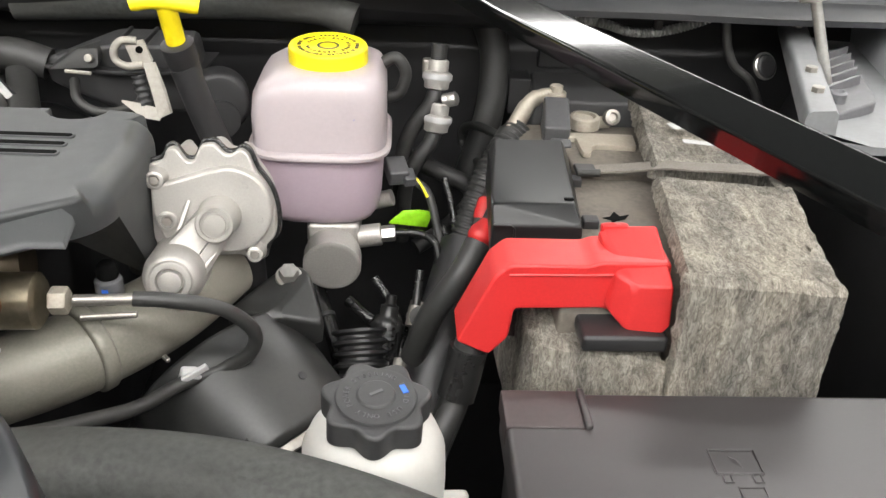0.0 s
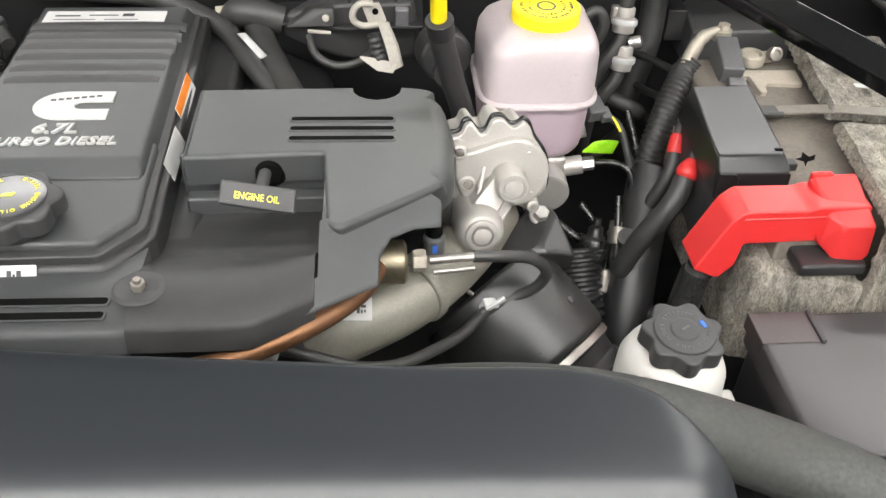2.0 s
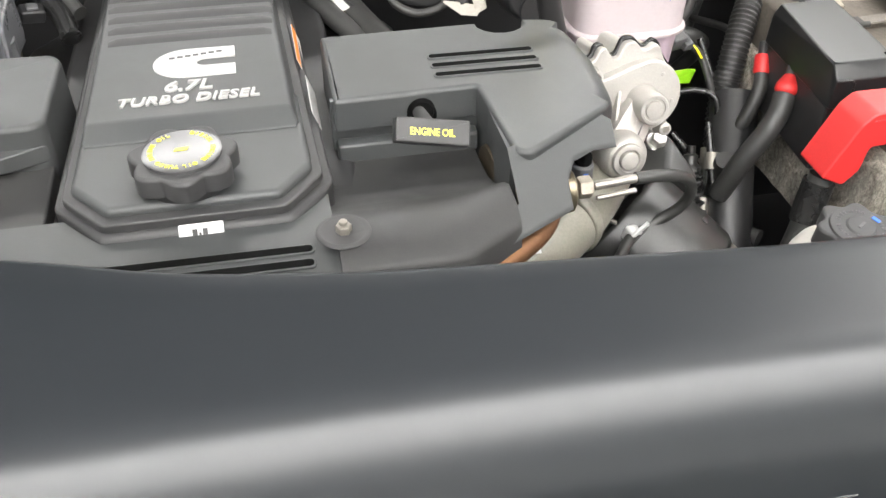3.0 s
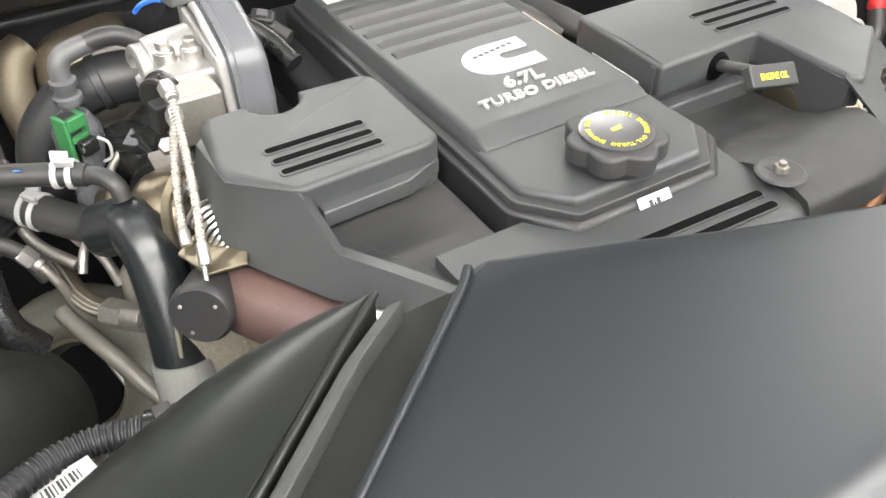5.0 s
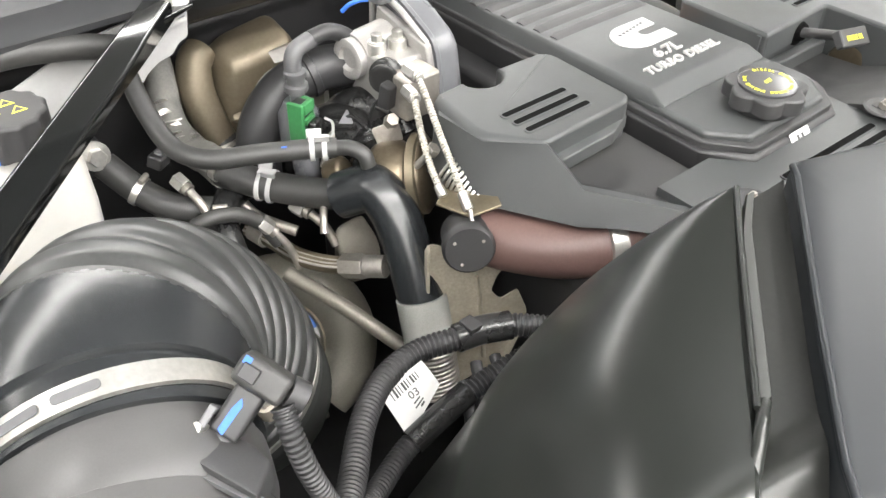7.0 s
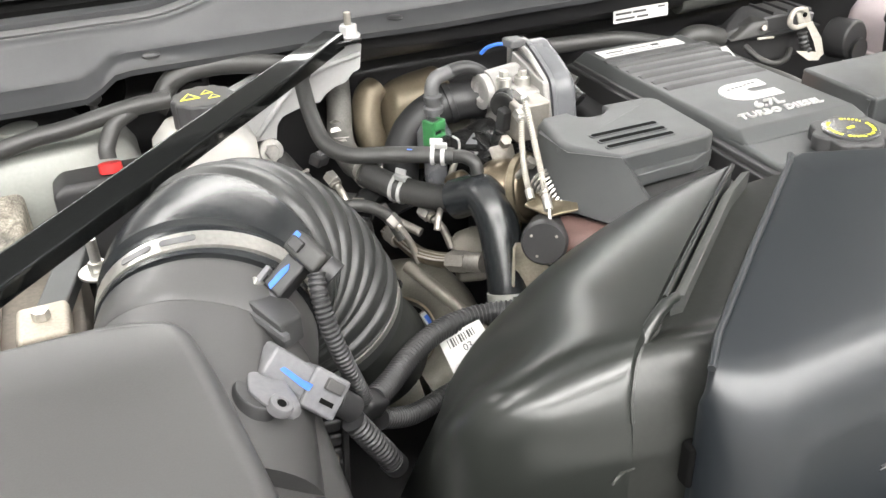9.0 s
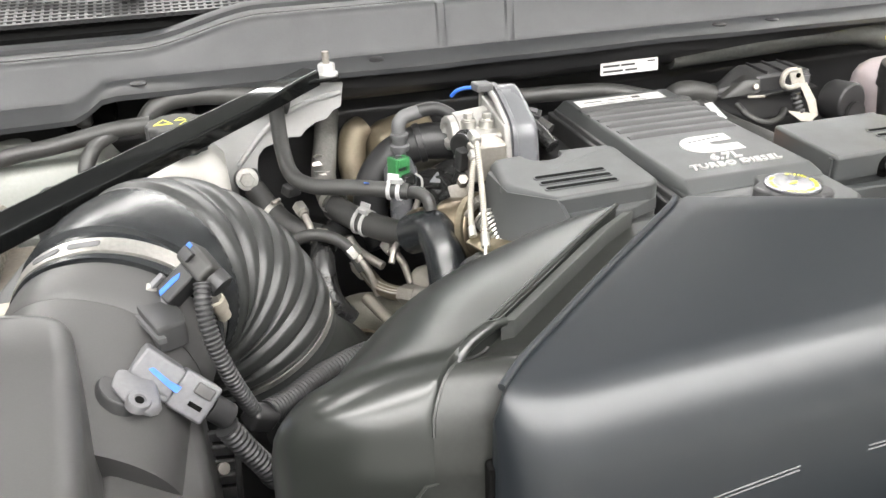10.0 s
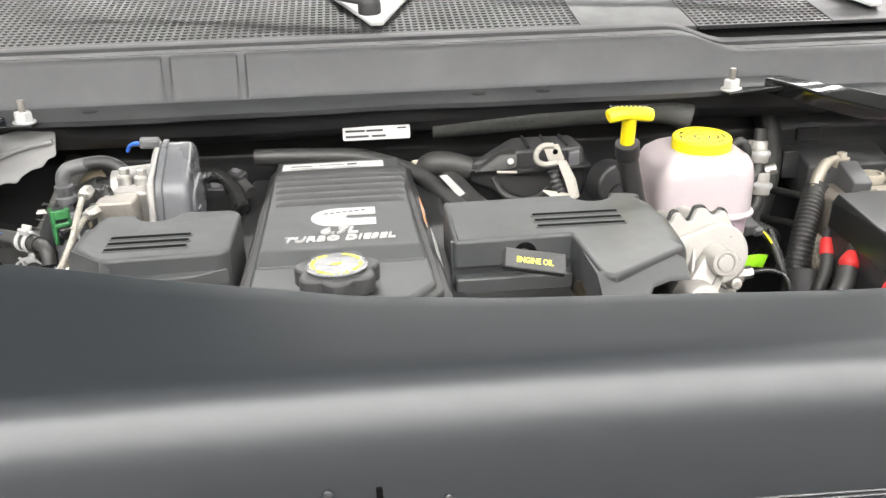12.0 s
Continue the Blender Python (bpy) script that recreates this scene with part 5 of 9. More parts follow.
def exhaust_probe():
    ep = thing("temperature_probe", (-0.28, 0.58, 1.15), "tarnished sensor with a bright nut and black cable", "sensor")
    part("body", revolve([(0.020, 0), (0.022, 0.003), (0.022, 0.012), (0.018, 0.014), (0.018, 0.020), (0.022, 0.022), (0.022, 0.058), (0.018, 0.061)], along((-0.335, 0.585, 1.168), (-0.25, 0.588, 1.168)), 28), M["brass"], ep)
    part("coupling", revolve([(0.020, 0), (0.027, 0.002), (0.029, 0.008), (0.024, 0.013), (0.024, 0.020), (0.030, 0.024), (0.031, 0.034), (0.026, 0.040), (0.022, 0.046), (0.022, 0.060)], along((-0.352, 0.610, 1.180), (-0.272, 0.620, 1.186)), 34), M["bronze"], ep, "bronze-tinted coupling with rings")
    part("clamp_band", revolve([(0.0305, 0), (0.0325, 0.001), (0.0325, 0.005), (0.0305, 0.006)], along((-0.322, 0.614, 1.182), (-0.272, 0.620, 1.186)), 34, False), M["steel"], ep)
    part("nut", hexnut((-0.268, 0.5875, 1.168), (-0.255, 0.588, 1.168), 0.0110), M["lead"], ep, "pale hexagon nut")
    part("probe", cyl((-0.252, 0.588, 1.168), (-0.205, 0.592, 1.168), 0.0045, 14), M["steel"], ep)
    part("second_probe", cyl((-0.248, 0.586, 1.154), (-0.206, 0.590, 1.155), 0.0028, 10), M["steel"], ep)
    part("cable", tube([(-0.208, 0.592, 1.168), (-0.18, 0.595, 1.165), (-0.145, 0.610, 1.148), (-0.125, 0.625, 1.118), (-0.130, 0.633, 1.09), (-0.155, 0.636, 1.070), (-0.185, 0.622, 1.066), (-0.215, 0.585, 1.068), (-0.250, 0.548, 1.082), (-0.285, 0.522, 1.092), (-0.325, 0.508, 1.106), (-0.375, 0.503, 1.132), (-0.42, 0.50, 1.155)], 0.0062, 10), M["rubber"], ep)
    clip = part("cable_clip", box((0, 0, 0), (0.018, 0.014, 0.016), 0.003, Matrix.Translation((-0.182, 0.628, 1.066)) @ pose(0, 0, 0, 10, 15, 20)), M["sheet"], ep, "white cable clip")
    part("clip_ear", box((0, 0, 0), (0.024, 0.004, 0.006), 0.001, Matrix.Translation((-0.176, 0.622, 1.075)) @ pose(0, 0, 0, 10, -25, 20)), M["sheet"], clip)
    cp = thing("exhaust_gas_pipe", (-0.4, 0.53, 1.12), "brown heat-tinted steel pipe in front of the engine cover", "pipe")
    part("pipe", tube([(-0.300, 0.590, 1.170), (-0.306, 0.556, 1.178), (-0.320, 0.520, 1.187), (-0.345, 0.491, 1.190), (-0.385, 0.465, 1.188), (-0.43, 0.448, 1.183), (-0.49, 0.441, 1.176), (-0.58, 0.439, 1.168), (-0.68, 0.442, 1.160), (-0.76, 0.47, 1.15), (-0.82, 0.52, 1.145)], 0.0092, 18), M["copper"], cp)
    hb = thing("hose_spring", (-0.412, 0.495, 1.13), "dark coil spring beside a white stamped bracket", "spring")
    part("coil", sweep([Vector((-0.412 + 0.007 * math.cos(k * 0.55), 0.492 + 0.007 * math.sin(k * 0.55), 1.125 + 0.00055 * k)) for k in range(90)], [0.0016] * 90, 6), M["steel"], hb)
    part("bracket", hull([(-0.400, 0.492, 1.165), (-0.382, 0.497, 1.170), (-0.405, 0.490, 1.128), (-0.396, 0.494, 1.128), (-0.400, 0.496, 1.165), (-0.384, 0.500, 1.168), (-0.398, 0.498, 1.128)], 0.001), M["sheet"], hb, "white stamped bracket")

    ps = thing("pressure_sensor", (-0.243, 0.642, 1.12), "grey pressure sensor with a dark top and blue mark", "sensor")
    part("body", revolve([(0.010, 0), (0.0115, 0.002), (0.0115, 0.022), (0.009, 0.025)], Matrix.Translation((-0.243, 0.642, 1.132)), 20), M["headgrey"], ps)
    part("top", revolve([(0.008, 0), (0.009, 0.002), (0.0085, 0.010), (0.005, 0.014)], Matrix.Translation((-0.243, 0.642, 1.157)), 18), M["hole"], ps)
    part("paint_mark", box((-0.243, 0.6305, 1.146), (0.005, 0.0012, 0.010), 0.0003), M["blueink"], ps)


exhaust_probe()


def charge_duct():
    cd = thing("charge_air_duct", (-0.12, 0.66, 0.95), "dusty black charge air duct with a bolted tab", "duct")
    c0, d0 = Vector((-0.178, 0.705, 1.018)), Vector((0.62, -0.62, -0.48)).normalized()
    m = basis(c0, d0)
    part("duct", revolve([(0.080, 0), (0.086, 0.002), (0.088, 0.006), (0.0885, 0.05), (0.088, 0.108), (0.084, 0.116), (0.076, 0.118)], m, 56), M["dullduct"], cd)
    part("collar", revolve([(0.078, 0), (0.081, 0.002), (0.081, 0.012), (0.076, 0.015), (0.074, 0.030), (0.077, 0.033), (0.077, 0.044), (0.068, 0.048), (0.068, 0.08)], basis(c0 + d0 * 0.116, d0), 48), M["black"], cd)
    part("clamp_band", revolve([(0.0815, 0), (0.083, 0.001), (0.083, 0.009), (0.0815, 0.010)], basis(c0 + d0 * 0.118, d0), 48, False), M["steel"], cd, "dull steel clamp band")
    part("rim_notch", box((0, 0, 0), (0.004, 0.010, 0.004), 0.001, Matrix.Translation((-0.203, 0.636, 1.080)) @ pose(0, 0, 0, 0, 0, 40)), M["steel"], cd)
    part("tab", hull([(-0.168, 0.712, 1.080), (-0.122, 0.768, 1.094), (-0.104, 0.772, 1.100), (-0.090, 0.752, 1.101), (-0.072, 0.700, 1.075), (-0.120, 0.690, 1.090), (-0.165, 0.715, 1.055), (-0.115, 0.775, 1.07), (-0.088, 0.750, 1.07), (-0.075, 0.71, 1.04)], 0.005, 3), M["dullduct"], cd)
    b = part("bolt", hexnut((-0.110, 0.746, 1.098), (-0.1095, 0.741, 1.108), 0.0095), M["bright"], cd, "bright flanged bolt")
    part("washer", cyl((-0.1105, 0.748, 1.095), (-0.110, 0.746, 1.099), 0.013, 20), M["bright"], b)
    part("moulded_dot", revolve([(0.004, 0), (0.004, 0.0015), (0.002, 0.002)], basis(m @ Vector((0.02, 0.0862, 0.075)), (0.35, -0.3, 0.88)), 14), M["black"], cd)


charge_duct()


def steering_tank():
    st = thing("power_steering_reservoir", (-0.025, 0.505, 0.98), "white power steering tank with a black lobed cap", "reservoir")
    part("tank", revolve([(0.042, 0), (0.052, 0.006), (0.053, 0.10), (0.0515, 0.125), (0.046, 0.138), (0.038, 0.146), (0.030, 0.148), (0.030, 0.158)], Matrix.Translation((-0.0215, 0.502, 0.979)), 44), M["tankwhite"], st)
    m = Matrix.Translation((-0.0205, 0.499, 1.131)) @ pose(0, 0, 0, 5, 0, 12)
    cap = part("cap", extruded(disc(0.0395, 96, 7, 0.0075, 0.9), 0.020, m, 0.003, 4), M["dark"], st, "black ribbed screw cap with raised print")
    part("cap_face", revolve([(0.029, 0), (0.028, 0.0025), (0.026, 0.003), (0.014, 0.003), (0.013, 0.0045), (0.012, 0.005), (0.002, 0.005)], m @ pose(0, 0, 0.0195), 36), M["dark"], cap)
    arc_words("print", "POWER STEERING FLUID USE ONLY ", 0.0055, 0.0208, 200, m @ pose(0, 0, 0.0227), M["headgrey"], cap, 12)
    part("print_bar", box((0, 0, 0), (0.010, 0.0025, 0.001), 0, m @ pose(0, 0, 0.0248, 0, 0, 20)), M["headgrey"], cap)
    part("paint_mark", box((0, 0, 0), (0.004, 0.008, 0.0008), 0, m @ pose(0.02, 0.002, 0.0229, 0, 0, 10)), M["blueink"], cap)
    part("bracket", box((0.035, 0.490, 1.035), (0.03, 0.03, 0.05), 0.004), M["tankwhite"], st)


steering_tank()

rh = thing("radiator_hose", (-0.1, 0.45, 1.08), "thick dull grey-green upper radiator hose", "hose")
part("hose", tube([(-0.42, 0.420, 1.105), (-0.33, 0.445, 1.112), (-0.23, 0.453, 1.116), (-0.13, 0.444, 1.117), (-0.04, 0.417, 1.115), (0.05, 0.375, 1.110), (0.12, 0.330, 1.102), (0.16, 0.28, 1.085)], 0.034, 30), M["hosegreen"], rh)
part("end_cuff", revolve([(0.0345, 0), (0.0365, 0.002), (0.0365, 0.024), (0.0345, 0.026)], along((-0.40, 0.427, 1.107), (-0.33, 0.445, 1.112)), 30), M["rubber"], rh, "darker end cuff")
bars("print", [(-0.05 + 0.008 * i, 0.0, 0.005, 0.0022) for i in range(9)], basis((-0.085, 0.4165, 1.1467), (0.03, -0.45, 0.9), (0, 1, 0)) @ pose(0, 0, 0, 0, 0, -12), M["rubber"], rh)


# ---- battery with its felt jacket, fuse box, red cover, power box ----
def battery():
    bt = thing("battery", (0.27, 0.8, 0.95), "dusty truck battery in a worn felt jacket", "battery")
    part("case", hull([(x, y, z) for x in (0.135, 0.345) for y in (0.652, 1.03) for z in (0.95, 1.150)] + [(x, y, 1.157) for x in (0.15, 0.335) for y in (0.665, 1.02)], 0.004), M["batcase"], bt)
    part("lid_step", hull([(x, y, z) for x in (0.18, 0.29) for y in (0.86, 0.99) for z in (1.150, 1.163)], 0.004), M["batcase"], bt)
    part("vent_tear", extruded([(0.0, 0.0), (0.01, 0.004), (0.016, 0.014), (0.006, 0.010), (0.002, 0.02), (-0.004, 0.009), (-0.012, 0.006), (-0.004, 0.001), (-0.006, -0.01)], 0.0006, Matrix.Translation((0.204, 0.762, 1.1575)), 0.0001, 1), M["hole"], bt)

    def rough_sheet(a, b, c, d, nx, ny, t, seed):
        """A thick felt sheet over four corners with a soft uneven surface."""
        rnd = random.Random(seed)
        a, b, c, d = map(Vector, (a, b, c, d))
        nrm = (b - a).cross(d - a).normalized()
        bm = bmesh.new()
        top, bot = [], []
        for j in range(ny + 1):
            r1, r2 = [], []
            for i in range(nx + 1):
                u, v = i / nx, j / ny
                p = (a * (1 - u) + b * u) * (1 - v) + (d * (1 - u) + c * u) * v
                w = noise.noise(p * 22) * 0.0035 + noise.noise(p * 70) * 0.0018 + noise.noise(p * 210) * 0.0011
                edge = min(u, 1 - u, v, 1 - v)
                if edge == 0:
                    p = p + Vector((rnd.uniform(-1, 1), rnd.uniform(-1, 1), rnd.uniform(-1, 1))) * 0.0016
                soft = -t * 0.55 if edge == 0 else 0
                r1.append(bm.verts.new(p + nrm * (w + soft)))
                r2.append(bm.verts.new(p - nrm * t))
            top.append(r1)
            bot.append(r2)
        for j in range(ny):
            for i in range(nx):
                bm.faces.new((top[j][i], top[j][i + 1], top[j + 1][i + 1], top[j + 1][i]))
                bm.faces.new((bot[j][i], bot[j + 1][i], bot[j + 1][i + 1], bot[j][i + 1]))
        ring_t = top[0] + [r[-1] for r in top[1:]] + top[-1][-2::-1] + [r[0] for r in top[-2:0:-1]]
        ring_b = bot[0] + [r[-1] for r in bot[1:]] + bot[-1][-2::-1] + [r[0] for r in bot[-2:0:-1]]
        for i in range(len(ring_t)):
            j = (i + 1) % len(ring_t)
            bm.faces.new((ring_t[i], ring_b[i], ring_b[j], ring_t[j]))
        return bm

    part("felt_jacket", joined(
        rough_sheet((0.224, 0.602, 1.188), (0.350, 0.590, 1.184), (0.384, 0.788, 1.186), (0.246, 0.800, 1.191), 40, 50, 0.016, 1),
        rough_sheet((0.222, 0.600, 0.96), (0.352, 0.589, 0.96), (0.351, 0.588, 1.187), (0.222, 0.599, 1.189), 40, 50, 0.014, 2),
        rough_sheet((0.108, 0.640, 0.96), (0.225, 0.604, 0.96), (0.225, 0.604, 1.098), (0.112, 0.642, 1.100), 30, 34, 0.014, 3),
        rough_sheet((0.112, 0.642, 1.100), (0.225, 0.604, 1.098), (0.225, 0.662, 1.106), (0.120, 0.700, 1.106), 20, 10, 0.014, 7),
        rough_sheet((0.352, 0.590, 0.96), (0.425, 1.02, 0.96), (0.412, 1.02, 1.184), (0.351, 0.591, 1.185), 50, 36, 0.014, 4),
        rough_sheet((0.100, 0.98, 0.96), (0.108, 0.640, 0.96), (0.112, 0.642, 1.10), (0.104, 0.98, 1.10), 24, 20, 0.012, 5)), M["fleece"], bt, "grey-brown felt jacket with frayed edges")
    part("felt_flap", rough_sheet((0.250, 0.826, 1.195), (0.390, 0.818, 1.188), (0.412, 1.03, 1.186), (0.278, 1.05, 1.198), 36, 50, 0.020, 6), M["fleece"], bt, "raised felt flap over the battery's rear half")
    for lx, ly, w, h, a in ((0.311, 0.949, 0.026, 0.022, -6), (0.299, 0.906, 0.024, 0.018, 14), (0.331, 0.899, 0.030, 0.014, -8), (0.309, 0.858, 0.040, 0.010, -4), (0.352, 0.850, 0.026, 0.012, 10)):
        part("white_patch", extruded(rounded([(-w / 2, -h / 2), (w / 2, -h / 2), (w * 0.42, h / 2), (-w * 0.5, h * 0.45)], 0.002, 2), 0.0008, Matrix.Translation((lx, ly, 1.2025)) @ pose(0, 0, 0, 0, 3, a), 0.0002, 1), M["sheet"], bt, "worn white paper patch")
    strap = [(0.190, 0.864, 1.163), (0.206, 0.860, 1.168), (0.237, 0.848, 1.176), (0.262, 0.824, 1.190), (0.30, 0.806, 1.196), (0.345, 0.802, 1.197), (0.392, 0.798, 1.194), (0.408, 0.797, 1.184)]
    part("strap", loft([[Vector((x, y + dy, z + dz)) for dy, dz in ((-0.0095, 0), (0.0095, 0), (0.0095, 0.0022), (-0.0095, 0.0022))] for x, y, z in strap]), M["webbing"], bt, "flat beige hold-down strap")
    part("strap_buckle", joined(box((0.190, 0.858, 1.169), (0.022, 0.022, 0.006), 0.002), cyl((0.180, 0.852, 1.168), (0.204, 0.846, 1.171), 0.004, 10)), M["rubber"], bt, "dark frayed strap buckle")
    # clamp on the rear post: plate, split ring and pinch bolt
    part("clamp_plate", extruded(rounded([(0.186, 0.966), (0.186, 0.950), (0.196, 0.950), (0.197, 0.905), (0.206, 0.905), (0.209, 0.922), (0.216, 0.930), (0.262, 0.926), (0.266, 0.964)], 0.004, 3), 0.006, Matrix.Translation((0, 0, 1.163)), 0.0012, 2), M["lead"], bt, "pale bent lead plate")
    part("clamp_arm", hull([(0.196, 0.985, 1.164), (0.196, 1.006, 1.164), (0.246, 0.992, 1.164), (0.246, 1.014, 1.164), (0.196, 0.986, 1.174), (0.196, 1.005, 1.174), (0.246, 0.993, 1.174), (0.246, 1.013, 1.174)], 0.003), M["lead"], bt)
    part("post", revolve([(0.0185, 0), (0.0185, 0.012), (0.0165, 0.0145), (0.0135, 0.0145), (0.0130, 0.008), (0.0105, 0.008), (0.0100, 0.012), (0.002, 0.012)], Matrix.Translation((0.213, 0.992, 1.166)), 24), M["lead"], bt)
    part("clamp_bolt", revolve([(0.0085, 0), (0.0095, 0.002), (0.0095, 0.012), (0.006, 0.013), (0.005, 0.009), (0.002, 0.009)], basis((0.244, 0.998, 1.176), (0.15, -0.9, 0.4)), 16), M["steel"], bt)


battery()


def ground_cable():
    gc = thing("battery_cable", (0.14, 0.98, 1.0), "thick ribbed black battery cable with a cast lug", "cable")
    part("lug", joined(sweep(smooth_path([(0.128, 1.005, 1.145), (0.140, 1.020, 1.164), (0.153, 1.030, 1.182), (0.170, 1.036, 1.189), (0.186, 1.038, 1.188)], 5), [0.0125] * 9 + [0.011] * 4 + [0.009] * 8, 12, 0.8), cyl((0.184, 1.036, 1.178), (0.184, 1.036, 1.194), 0.013, 20), hexnut((0.184, 1.036, 1.193), (0.184, 1.036, 1.202), 0.0085)), M["lead"], gc, "cast cable lug bolted on the post")
    part("sensor_block", box((0, 0, 0), (0.030, 0.066, 0.042), 0.003, Matrix.Translation((0.178, 0.985, 1.168)) @ pose(0, 0, 0, 14, 0, -6)), M["headgrey"], gc, "grey battery sensor block")
    part("sensor_foot", box((0, 0, 0), (0.024, 0.016, 0.026), 0.003, Matrix.Translation((0.178, 0.942, 1.155)) @ pose(0, 0, 0, 14, 0, -6)), M["headgrey"], gc)
    part("boot_wrap", tube([(0.130, 1.007, 1.148), (0.121, 0.996, 1.136)], 0.0175, 16), M["rubber"], gc, "crinkled tape below the lug")
    part("loom", ribbed([(0.140, 1.015, 1.150), (0.115, 0.985, 1.13), (0.09, 0.95, 1.09), (0.07, 0.92, 1.03), (0.055, 0.88, 0.97), (0.03, 0.84, 0.90), (0.0, 0.80, 0.82)], 0.019, 0.007, 0.002, 16), M["rubber"], gc)


ground_cable()


def fuse_box():
    fb = thing("fuse_box", (0.125, 0.81, 1.06), "smooth black fuse box clipped to the battery", "fuse box")
    part("body", hull([(0.082, 0.722, 1.05), (0.158, 0.712, 1.05), (0.178, 0.885, 1.05), (0.094, 0.885, 1.05), (0.082, 0.722, 1.160), (0.157, 0.712, 1.163), (0.174, 0.885, 1.163), (0.094, 0.885, 1.163)], 0.003), M["black"], fb)
    part("lid", hull([(0.078, 0.7285, 1.1905), (0.1545, 0.7285, 1.1915), (0.1655, 0.880, 1.1935), (0.0945, 0.880, 1.1925), (0.0795, 0.716, 1.1735), (0.1605, 0.712, 1.176), (0.174, 0.882, 1.178), (0.089, 0.884, 1.178),
                      (0.0785, 0.716, 1.138), (0.162, 0.711, 1.138), (0.178, 0.886, 1.138), (0.089, 0.886, 1.138)], 0.0022), M["polished"], fb, "shiny black lid with bevelled edges")
    ledge = [(0.079, 0.7125, 1.176), (0.0955, 0.7115, 1.176), (0.0985, 0.7105, 1.173), (0.0985, 0.7100, 1.145)]
    part("front_ridge", sweep([Vector(p) for p in ledge], [0.0011] * 4, 8), M["polished"], fb)
    part("latch", box((0.110, 0.7085, 1.115), (0.026, 0.010, 0.050), 0.003), M["black"], fb)
    part("lid_slot", box((0.150, 0.7365, 1.1924), (0.009, 0.004, 0.0012), 0.0004), M["hole"], fb)
    for hy in (0.752, 0.846):
        part("side_hook", box((0.1765, hy, 1.160), (0.016, 0.014, 0.012), 0.002), M["black"], fb)
    # small straight boot behind, pear-shaped one in front
    for p, d, prof, turn in (((0.090, 0.878, 1.109), (-0.25, -0.62, -0.72), [(0.0095, -0.0125), (0.0108, -0.010), (0.0112, 0.010), (0.0095, 0.0125)], 0.0095),
                             ((0.079, 0.800, 1.118), (-0.42, -0.55, -0.72), [(0.004, -0.022), (0.0075, -0.017), (0.0135, -0.005), (0.0142, 0.002), (0.0120, 0.006), (0.0105, 0.0075), (0.0112, 0.0135), (0.0100, 0.015)], 0.0135)):
        rc = thing("red_cable_boot", p, "red rubber boot on a black cable beside the fuse box", "cable boot", "red boots")
        p, d = Vector(p), Vector(d).normalized()
        part("boot", revolve(prof, basis(p, d, (0, 1, 0)), 20), M["red"], rc)
        part("stub", cyl(p - d * 0.030, p - d * 0.009, 0.0072, 14), M["black"], rc, "black stub above the boot")
        part("lead", tube([p + d * 0.008, p + d * 0.030, p + d * 0.055 + Vector((-0.004, 0.006, -0.004)), p + d * 0.085 + Vector((-0.014, 0.022, -0.022)), p + d * 0.10 + Vector((-0.024, 0.04, -0.07))], turn, 14), M["rubber"], rc)


fuse_box()


def red_cover():
    rc = thing("red_terminal_cover", (0.14, 0.66, 1.08), "bright red plastic cover over the battery's plus terminal", "terminal cover")
    ol = [(0.046, 1.093), (0.076, 1.079), (0.092, 1.098), (0.095, 1.128), (0.174, 1.130), (0.190, 1.116), (0.219, 1.117), (0.226, 1.128), (0.226, 1.176), (0.165, 1.176), (0.156, 1.172), (0.088, 1.172), (0.075, 1.160)]
    m = Matrix(((1, 0, 0, 0), (0, 0, -1, 0.696), (0, 1, 0, 0), (0, 0, 0, 1)))
    part("shell", extruded(rounded(ol, 0.0045, 3), 0.048, m, 0.003, 3), M["red"], rc)
    # the deeper head: a sloping roof, an upright front and chamfered sides
    part("head", hull([(0.173, 0.640, 1.134), (0.190, 0.628, 1.118), (0.219, 0.624, 1.119), (0.2255, 0.624, 1.128), (0.2235, 0.627, 1.166), (0.191, 0.630, 1.1645), (0.178, 0.645, 1.1665), (0.170, 0.694, 1.188), (0.221, 0.692, 1.1905), (0.170, 0.694, 1.14), (0.226, 0.694, 1.14)], 0.003, 3), M["red"], rc)
    part("rear_lip", hull([(x, y, z) for x in (0.172, 0.196) for y in (0.690, 0.697) for z in (1.175, 1.1895)] + [(0.178, 0.693, 1.1908), (0.190, 0.693, 1.1912)], 0.0015), M["red"], rc)
    part("seam_line", sweep([Vector(p) for p in ((0.088, 0.6475, 1.1625), (0.160, 0.6475, 1.1635), (0.176, 0.6465, 1.1650))], [0.0012] * 3, 6), M["red"], rc)
    part("cable", tube([(0.062, 0.668, 1.082), (0.056, 0.664, 1.055), (0.048, 0.655, 1.02), (0.03, 0.64, 0.97), (0.01, 0.62, 0.90)], 0.0145, 16), M["rubber"], rc)
    part("tape_wrap", tube([(0.060, 0.667, 1.075), (0.055, 0.663, 1.045), (0.050, 0.657, 1.025)], 0.018, 16), M["shiny"], rc, "shiny wrinkled black tape")
    part("terminal_tray", hull([(x, y, z) for x in (0.150, 0.224) for y in (0.616, 0.66) for z in (1.106, 1.122)], 0.004), M["black"], rc)


red_cover()


